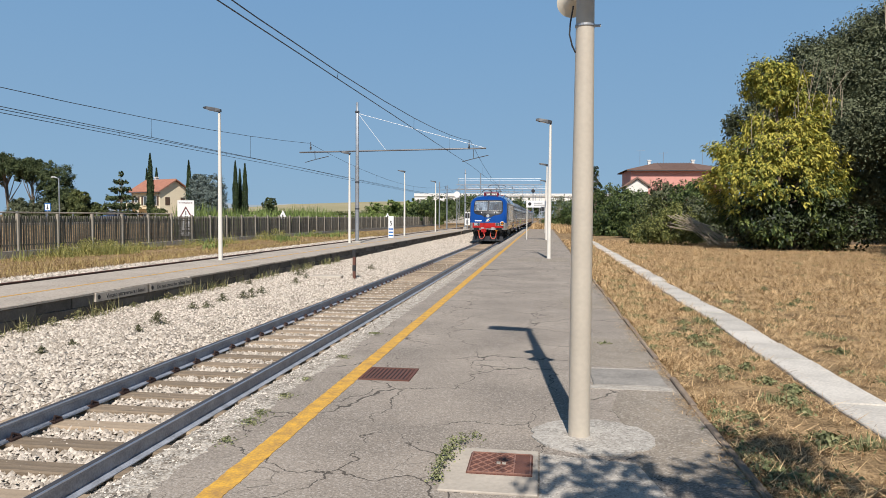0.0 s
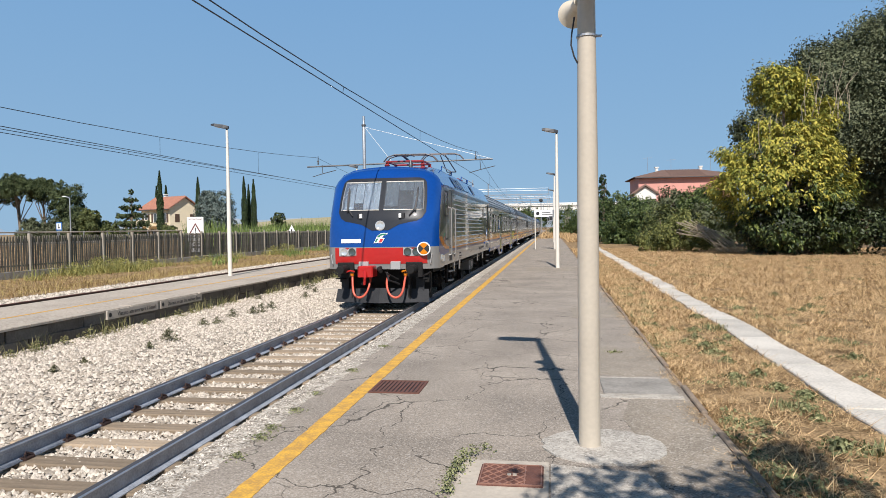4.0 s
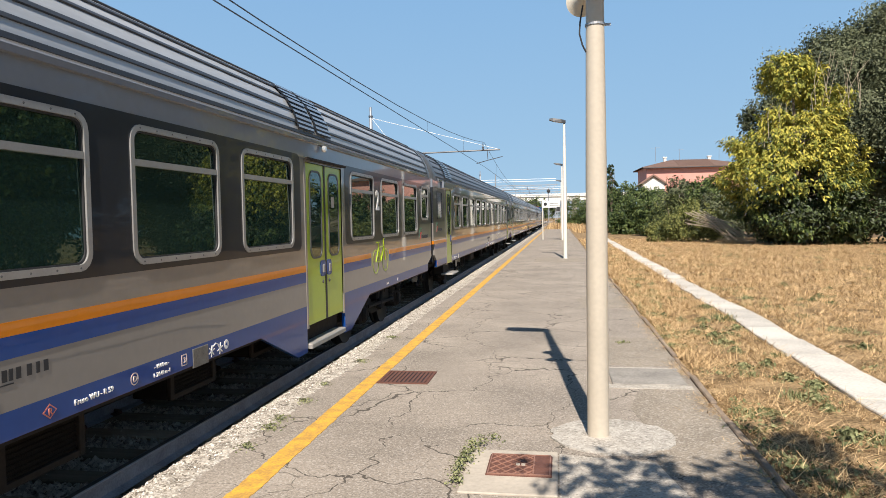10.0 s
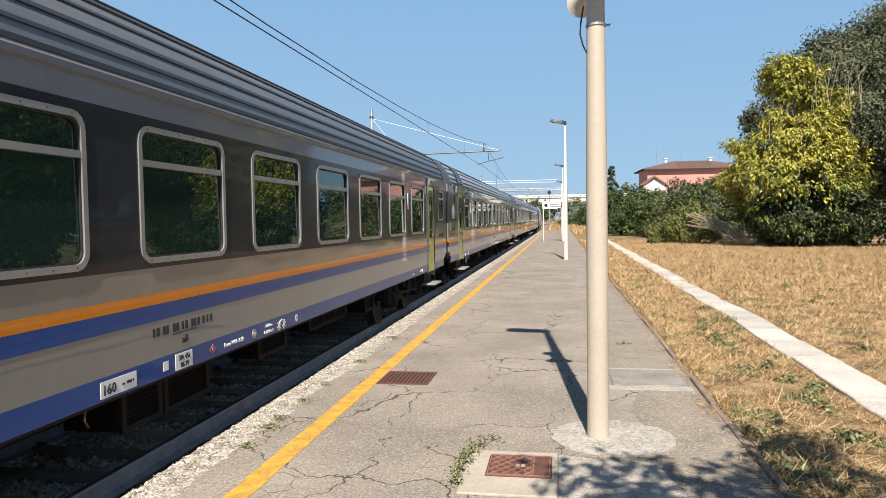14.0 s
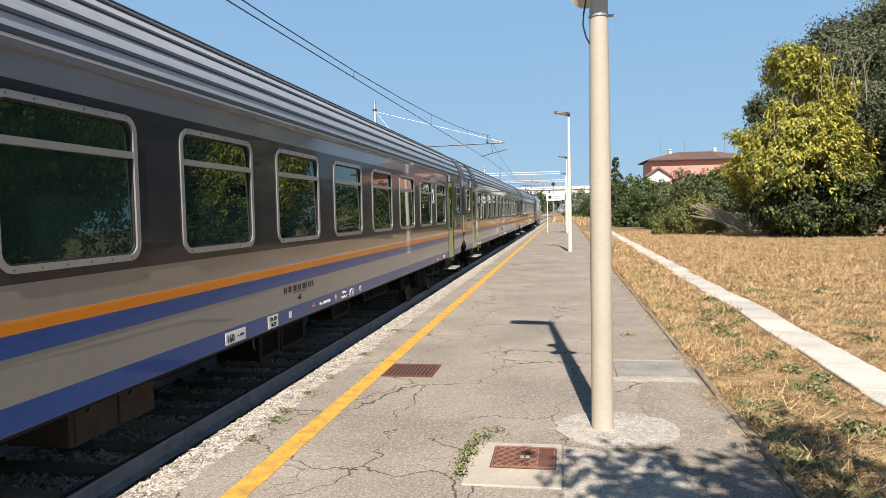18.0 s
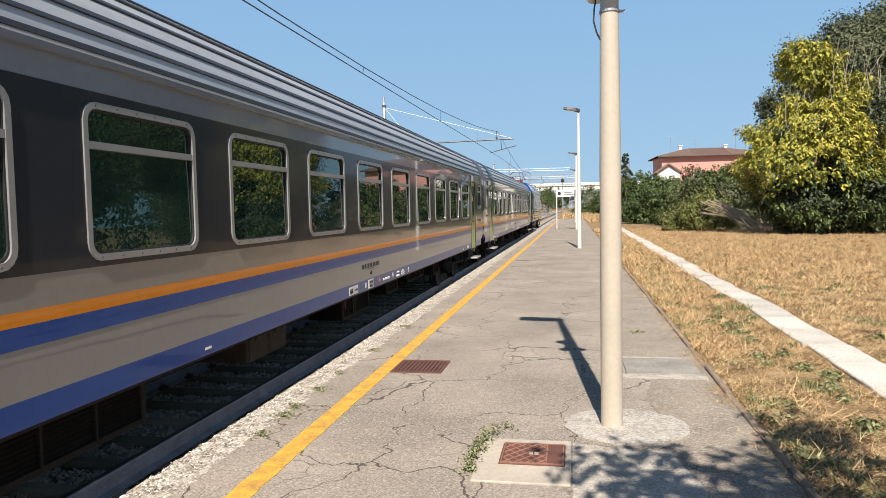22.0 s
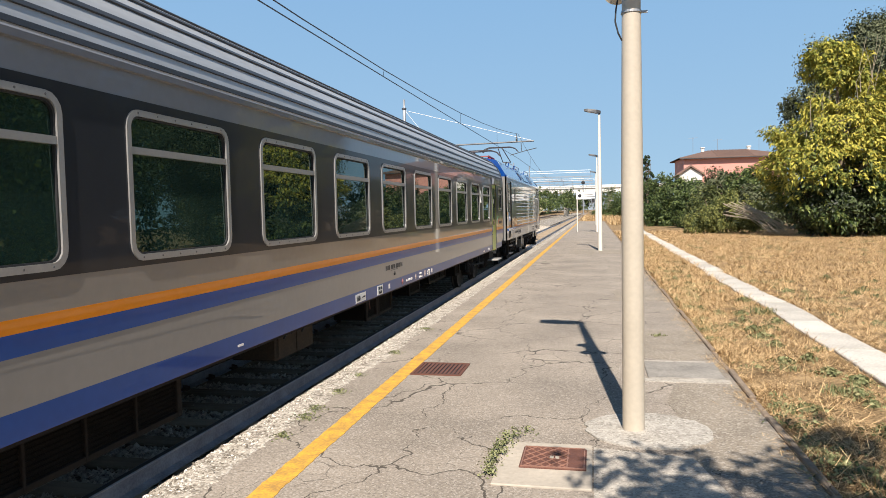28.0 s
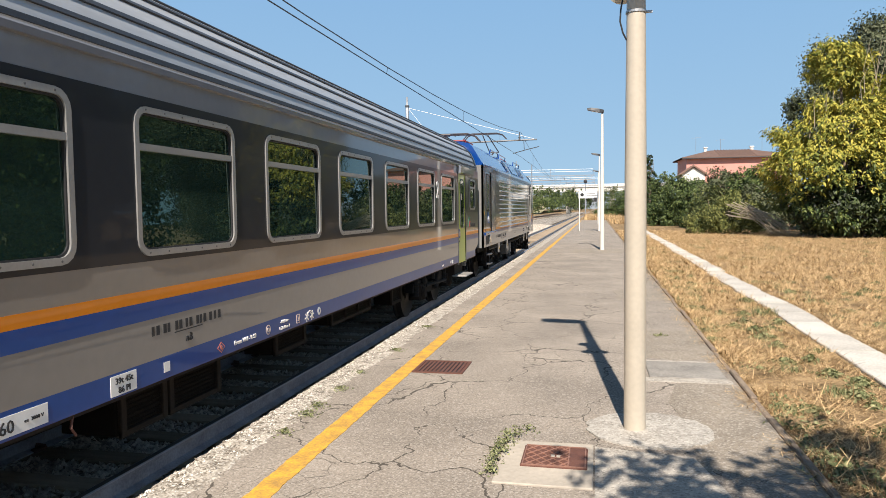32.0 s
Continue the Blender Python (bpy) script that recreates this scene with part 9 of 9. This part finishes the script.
# low green weeds: rosettes of small leaves scattered over the lawn
n = 1500
R = np.stack([1.4 + 17 * rng0.uniform(0, 1, n) ** 1.7, 2.8 + 34 * rng0.uniform(0, 1, n) ** 1.5], 1)
cl = np.array([noise.noise((p[0] * 0.7, p[1] * 0.5, 5)) for p in R])
cx = channel_x(R[:, 1])
R = R[((R[:, 0] < cx - 0.05) | (R[:, 0] > cx + 0.55)) & (cl + np.where(R[:, 0] < cx, 0.3, 0.0) > 0.12)]
per = rng0.integers(0, len(R), 26000)
sp = rng0.uniform(0.03, 0.11, len(R))[per]
C = np.stack([R[per, 0] + rng0.normal(0, 1, 26000) * sp, R[per, 1] + rng0.normal(0, 1, 26000) * sp, -0.03 + rng0.uniform(0, 0.05, 26000)], 1)
V, F = leaves(C, np.tile((0.0, -0.3, 1.0), (26000, 1)), 0.035, rng0, 0.1)
tagged(new("green_tufts", soup("green_tufts", V, F, "grass_green")), "small grey-green weeds sprouting in the dry lawn", "weeds", kind="stuff")
def leafy_weed(x, y, z, n, spread, height, size, rng):
    """A low leafy weed: stems and small leaves rising from one root."""
    a, r = rng.uniform(0, 2 * np.pi, n), np.abs(rng.normal(0, spread, n))
    C = np.stack([x + r * np.cos(a), y + r * np.sin(a), z + rng.uniform(0.05, 1, n) * height * np.exp(-(r / (spread * 1.5)) ** 2)], 1)
    V, F = leaves(C, np.stack([np.cos(a) * 0.6, np.sin(a) * 0.6, np.full(n, 1.0)], 1), size, rng, 0.2)
    return tagged(new("weed_tuft", soup("weed_tuft", V, F, "grass_green")), "small leafy green weed rooted in a joint or the dry lawn", "weed", kind="stuff")


for x, y, n, sp_, hh in ((-0.62, 4.12, 130, 0.035, 0.07), (-0.63, 4.3, 150, 0.04, 0.09), (-0.61, 4.48, 170, 0.045, 0.1), (-0.59, 4.66, 170, 0.05, 0.11), (-0.55, 4.82, 90, 0.045, 0.08), (-0.47, 4.96, 60, 0.04, 0.06), (-2.22, 5.05, 170, 0.06, 0.035), (-2.24, 5.3, 150, 0.06, 0.03), (-2.24, 5.85, 120, 0.06, 0.025), (-2.2, 4.6, 110, 0.06, 0.03), (-2.27, 6.5, 90, 0.05, 0.02), (-2.22, 7.6, 110, 0.06, 0.025), (-2.25, 9.2, 120, 0.07, 0.025)):
    leafy_weed(x, y, 0.004, n, sp_, hh, 0.02, rng0)
rngw = np.random.default_rng(91)
for k in range(46):
    y = 4.3 + 15 * rngw.uniform(0, 1) ** 1.4
    x = rngw.uniform(1.5, channel_x(y) - 0.1) if k < 30 else channel_x(y) + rngw.uniform(0.6, 5)
    leafy_weed(float(x), y, -0.03, int(rngw.uniform(90, 260)), rngw.uniform(0.05, 0.12), rngw.uniform(0.04, 0.1), 0.042, rngw)
for x, y, s, nn in ((2.5, 11.2, 0.2, 90), (2.05, 6.5, 0.12, 110), (2.3, 5.3, 0.12, 120), (3.4, 6.9, 0.12, 100), (2.9, 4.6, 0.12, 100), (2.4, 8.4, 0.1, 60), (3.9, 8.2, 0.12, 90), (1.5, 5.9, 0.09, 60), (0.78, 9.0, 0.06, 50), (1.62, 4.3, 0.1, 70), (1.9, 7.4, 0.1, 60), (4.3, 6.0, 0.12, 80)):
    weed_tuft(nn, (x, y, 0.0 if x < 1.3 else -0.03), s * 0.62, "grass_green", rng0, "weed_tuft", "small green weed beside the platform", 0.035 + s * 0.25)

n = 11000
P = np.stack([1.3 - np.abs(rng0.normal(0, 0.09, n)), 2.8 + 26 * rng0.uniform(0, 1, n) ** 1.6, np.full(n, 0.004)], 1)
P = P[np.array([noise.noise((1.0, p[1] * 1.4, 4)) for p in P]) + rng0.uniform(-0.3, 0.3, len(P)) > 0.05]
V, F = blades(P, 0.06, 0.004, 1.45, rng0, 0.1)
tagged(new("straw_litter", soup("straw_litter", V, F, "straw")), "dry straw litter along the platform kerb", "straw", kind="stuff")

# tall dry grass at the platform's end
P = np.stack([rng0.uniform(-1.6, 9, 22000), 72 + 45 * rng0.uniform(0, 1, 22000), np.full(22000, -0.05)], 1)
P = P[(P[:, 0] > 1.6) | (P[:, 1] > 95.5)]
V, F = blades(P, 0.8, 0.035, 0.3, rng0)
tagged(new("tall_dry_grass", soup("tall_dry_grass", V, F, "straw")), "tall yellow dry grass at the platform end", "grass", kind="stuff")

# big trees
def sprays(C, D, per, length, rng):
    """Hanging compound leaves: per leaflets fan out and droop from each tip C, whose twig points along D."""
    C, D = np.repeat(C, per, 0), np.repeat(D, per, 0)
    n = len(C)
    B = C + D * rng.uniform(-0.25, 0.12, (n, 1)) + rng.normal(0, 0.09, (n, 3))
    u = D * 0.6 + (0, 0, -0.75) + rng.normal(0, 0.42, (n, 3))
    u /= np.linalg.norm(u, axis=1)[:, None]
    N = D * 0.7 + (0, 0, 0.8) + rng.normal(0, 0.35, (n, 3))
    w = np.cross(N, u)
    w /= np.linalg.norm(w, axis=1)[:, None]
    N = np.cross(u, w)
    s = (length * rng.uniform(0.65, 1.25, n))[:, None]
    V = np.stack([B, B + u * s * 0.42 + w * s * 0.21 + N * s * 0.06, B + u * s - N * s * 0.1, B + u * s * 0.42 - w * s * 0.21 + N * s * 0.06], 1).reshape(-1, 3)
    i = np.arange(n)[:, None] * 4
    return V, np.concatenate([i + [0, 1, 2], i + [0, 2, 3]])


rngy = np.random.default_rng(300)
TREE_Z = (0.0, 0.8, 2.25, 3.5, 4.4, 5.4, 6.1, 6.8, 7.4, 8.1, 9.25, 10.1)
TREE_L = (10.6, 10.0, 9.2, 8.5, 8.5, 8.8, 10.0, 10.6, 11.0, 10.9, 10.8, 11.3)
TREE_R = (15.9, 15.8, 15.7, 15.5, 15.2, 15.0, 14.9, 14.8, 14.7, 14.2, 13.0, 12.4)
n = 4600
z = 0.3 + 9.6 * rngy.uniform(0, 1, n) ** 1.15
lo_, hi_ = np.interp(z, TREE_Z, TREE_L), np.interp(z, TREE_Z, TREE_R)
keep = rngy.uniform(0, 1, n) < (hi_ - lo_) / 8.6 + 0.12
z, mid_, half_ = z[keep], ((lo_ + hi_) / 2)[keep], ((hi_ - lo_) / 2)[keep]
a = rngy.uniform(0, 2 * np.pi, len(z))
lump = np.array([noise.noise((math.cos(p) * 2.2, math.sin(p) * 2.2, q * 0.75)) for p, q in zip(a, z)])
rad = half_ * rngy.uniform(0.5, 1.0, len(z)) ** 0.5 * (1.0 + 0.42 * lump)
C = np.stack([mid_ + rad * np.cos(a), 39.3 + 0.8 * rad * np.sin(a), z + 0.25 * lump], 1)
D = np.stack([np.cos(a), np.sin(a), np.full(len(a), 0.35)], 1)
gap = np.array([noise.noise((p[0] * 0.75, p[1] * 0.75, p[2] * 0.75 + 40)) for p in C])
C, D = C[gap > -0.13], D[gap > -0.13]
yt = thing("yellowing_tree", "full leafy tree with drooping yellow-green foliage", "tree")
g = G()
stem_top = Vector((12.1, 39.3, 8.6))
g.tube([(12.6, 39.4, 0), (12.5, 39.4, 1.6), (12.3, 39.3, 4.5), stem_top], 0.2, 9, 0.05)
part("trunk", g, "bark", yt, smooth=50)
for k in range(34):
    e = Vector(C[rngy.integers(len(C))])
    st = Vector((12.5, 39.4, 0.8)).lerp(stem_top, min(0.9, max(0.02, (e.z - 1.8) / 8)))
    part("limb", G().tube([st, st.lerp(e, 0.5) + Vector((0, 0, -0.15)), e], 0.06, 6, 0.012), "bark", yt, smooth=50)
# upright shoots that break the outline
SC, SD = [], []
for k in range(70):
    i = rngy.integers(len(C))
    if C[i][2] < 3.2:
        continue
    up = rngy.uniform(0.35, 0.85)
    for j in range(5):
        b_ = rngy.uniform(0, 6.28)
        SC.append(C[i] + np.array((0.12 * math.cos(b_), 0.12 * math.sin(b_), up * (j + 1) / 5)) + D[i] * 0.1)
        SD.append((math.cos(b_), math.sin(b_), 0.3))
C, D = np.concatenate([C, SC]), np.concatenate([D, SD])
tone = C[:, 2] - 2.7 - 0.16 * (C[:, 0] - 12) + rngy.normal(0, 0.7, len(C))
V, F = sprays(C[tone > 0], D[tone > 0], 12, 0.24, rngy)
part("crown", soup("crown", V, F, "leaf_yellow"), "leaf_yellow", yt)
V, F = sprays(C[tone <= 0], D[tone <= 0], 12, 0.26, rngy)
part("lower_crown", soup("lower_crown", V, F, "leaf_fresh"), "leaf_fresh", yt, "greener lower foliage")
rngs = np.random.default_rng(55)
for k in range(22):
    tall = k < 14
    s = Vector((rngs.uniform(12.6, 14.9) if tall else rngs.uniform(10.0, 12.6), 38.2 + rngs.uniform(-0.6, 0.4), rngs.uniform(6.2, 7.4) if tall else rngs.uniform(4.6, 5.6)))
    part("bare_stem", G().tube([s, s + Vector((rngs.normal(0.05, 0.12), 0, 1.2)), s + Vector((rngs.normal(0.1, 0.3), 0, rngs.uniform(1.7, 3.2 if tall else 2.0)))], 0.016, 5, 0.005), "twig", yt, "bare pale stem")
tree("undergrowth", "deep green leafy undergrowth, coloured darker for the shade beneath the yellowing tree", (13.0, 38.6, 0),
     [(10.9, 38.6, 1.7, 1.0, 1.0, 1.4, 2600), (11.9, 37.8, 1.3, 1.5, 1.3, 1.2, 3600), (14.0, 37.8, 1.4, 1.5, 1.3, 1.3, 3600), (15.7, 38.2, 1.3, 1.0, 1.0, 1.2, 2200), (12.6, 39.0, 2.4, 2.6, 1.0, 1.6, 3600)], 0.12, "leaf_deep_shaded", 0.2, 302, category="bush", shell=0.4)
big = [(20.9, 47.0, 12.7, 2.4, 2.2, 1.8), (18.7, 47.0, 11.7, 1.9, 1.9, 1.6), (16.6, 47.0, 10.9, 1.7, 1.8, 1.7), (23.1, 48.0, 12.9, 3.0, 3.0, 2.8), (14.5, 47.5, 9.8, 1.8, 1.7, 1.6), (19.5, 46.0, 10.4, 2.4, 2.3, 2.2), (17.3, 46.0, 9.5, 2.2, 2.1, 2.0), (12.8, 47.5, 7.5, 1.2, 1.2, 1.1)]
big += [(19.4, 43.8, 7.4, 2.4, 2.0, 2.0), (17.6, 44.2, 6.8, 2.0, 1.8, 1.8), (21.6, 44.0, 8.6, 2.5, 2.4, 2.4), (20.2, 47.5, 4.4, 2.2, 1.8, 2.4), (22.5, 47.5, 4.2, 2.5, 1.8, 2.8), (18.8, 48.5, 2.2, 3.0, 1.5, 2.2), (22.8, 48.5, 2.2, 3.0, 1.5, 2.2), (16.5, 46.5, 6.0, 2.2, 1.8, 2.4), (14.0, 47.5, 6.0, 2.0, 1.8, 2.6), (25.0, 47, 8, 3, 3, 4)]
tree("holm_oak", "huge dense dark green evergreen oak", (19.5, 47.5, 0), [(*b, int(2900 * b[3] * b[5])) for b in big], 0.45, "leaf_dark", 0.17, 303, shell=0.55, n_limbs=30, bare=5, per_twig=170, loose=0.21)
# trees out of direct view; the second is placed to shade the oak's front
for i, (x, y, h, w) in enumerate(((17.5, 20.0, 9.5, 4.0), (20.8, 32.5, 11.0, 4.2), (18.5, 11.5, 9.0, 4.0), (18.8, 26.0, 9.0, 3.4))):
    tree("lawn_tree", "dense dark green tree beside the lawn, mirrored in the windows", (x, y, 0), dense(x, y, 0, h, w, 12, 2000, 320 + i, 0.08), 0.25, "leaf_olive", 0.27, 330 + i, group="trees beside the lawn")
# a row of shrubs along the lawn's far edge
shr = ((5.7, 84.0, 3.7, 1.5, "leaf_green"), (6.2, 70.0, 3.4, 1.4, "leaf_green"), (7.2, 64.0, 2.9, 1.4, "leaf_green"), (8.3, 60.0, 2.6, 1.4, "leaf_green"), (9.2, 56.0, 2.9, 1.5, "leaf_dark"), (10.5, 54.0, 2.7, 1.5, "leaf_green"), (11.6, 52.0, 3.0, 1.5, "leaf_green"), (7.2, 58.0, 1.5, 1.4, "leaf_green"), (6.1, 65.0, 1.5, 1.3, "leaf_green"), (8.3, 54.0, 1.6, 1.5, "leaf_olive"), (10.7, 50.0, 1.5, 1.4, "leaf_dark"), (2.6, 112, 2.4, 2.4, "leaf_green"), (6.6, 104, 3.0, 2.6, "leaf_green"), (4.2, 92, 2.4, 1.9, "leaf_green"))
for i, (x, y, zc, w, leaf) in enumerate(shr):
    rng = np.random.default_rng(400 + i)
    blobs = [(x, y, zc, w, w, w, int(2200 * w))] + [(x + rng.normal(0, w * 0.4), y + rng.normal(0, w * 0.3), zc * t, w * s, w * s, zc * 0.4, int(1400 * w)) for t, s in ((0.3, 1.0), (0.6, 0.95))]
    tree("shrub", "dense leafy green shrub along the lawn edge", (x, y, 0), blobs, 0.1, leaf, 0.2, 420 + i, category="bush", group="shrubs along the lawn", n_limbs=6, shell=0.45)
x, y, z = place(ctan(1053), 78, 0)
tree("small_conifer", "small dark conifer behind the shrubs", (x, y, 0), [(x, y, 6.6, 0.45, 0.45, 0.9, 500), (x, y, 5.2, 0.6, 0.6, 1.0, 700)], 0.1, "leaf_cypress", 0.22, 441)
# fan-shaped shrub with cut stems leaning out
rngf = np.random.default_rng(77)
tree("feathery_shrub", "feathery yellow-green shrub with spreading stems", (7.8, 44.4, 0), [(6.3, 44.4, 0.6, 1.1, 0.9, 0.7, 2400), (7.6, 44.2, 1.0, 1.3, 1.0, 1.0, 3200), (8.8, 44.2, 0.9, 1.2, 1.0, 0.9, 2600), (8.2, 44.6, 1.9, 0.9, 0.8, 0.6, 1200)], 0.06, "leaf_feather", 0.14, 442, category="bush", droop=0.8)
dp = thing("brush_pile", "pile of cut dry branches leaning out of the shrubs", "brush pile")
for _ in range(34):
    g = G()
    s = Vector((7.9 + rngf.uniform(-0.7, 0.8), 42.8 + rngf.uniform(-0.3, 0.4), 1.45 + rngf.uniform(-0.45, 0.4)))
    e = Vector((9.9 + rngf.uniform(-0.9, 0.5), 39.8 + rngf.uniform(-0.6, 0.5), 0.02 + rngf.uniform(0, 0.35)))
    g.tube([s, s.lerp(e, 0.55) + Vector((0, 0, 0.25)), e], 0.024, 4, 0.008)
    part("branch", g, "twig", dp)
# the tree beside the camera, whose shade falls on the platform
tree("shade_tree", "leafy green tree beside the platform casting shade", (4.4, -0.6, 0), [(1.92, 1.55, 4.2, 0.3, 0.4, 0.4, 130), (1.95, 1.0, 4.2, 0.4, 0.45, 0.45, 200), (1.85, 0.5, 4.2, 0.42, 0.45, 0.45, 190), (1.25, 0.3, 4.2, 0.6, 0.5, 0.45, 480), (0.75, 0.35, 4.2, 0.5, 0.5, 0.4, 330), (1.5, -0.2, 4.2, 0.5, 0.5, 0.45, 520), (3.7, 0.0, 4.4, 0.7, 0.7, 0.6, 420), (4.4, 0.0, 4.6, 1.4, 1.0, 1.0, 850), (5.8, -0.6, 4.4, 1.6, 1.3, 1.4, 1200), (4.6, -1.4, 5.0, 1.6, 1.4, 1.2, 1100)], 0.14, "leaf_green", 0.12, 443, n_limbs=14, per_twig=14, loose=0.24)


motions()
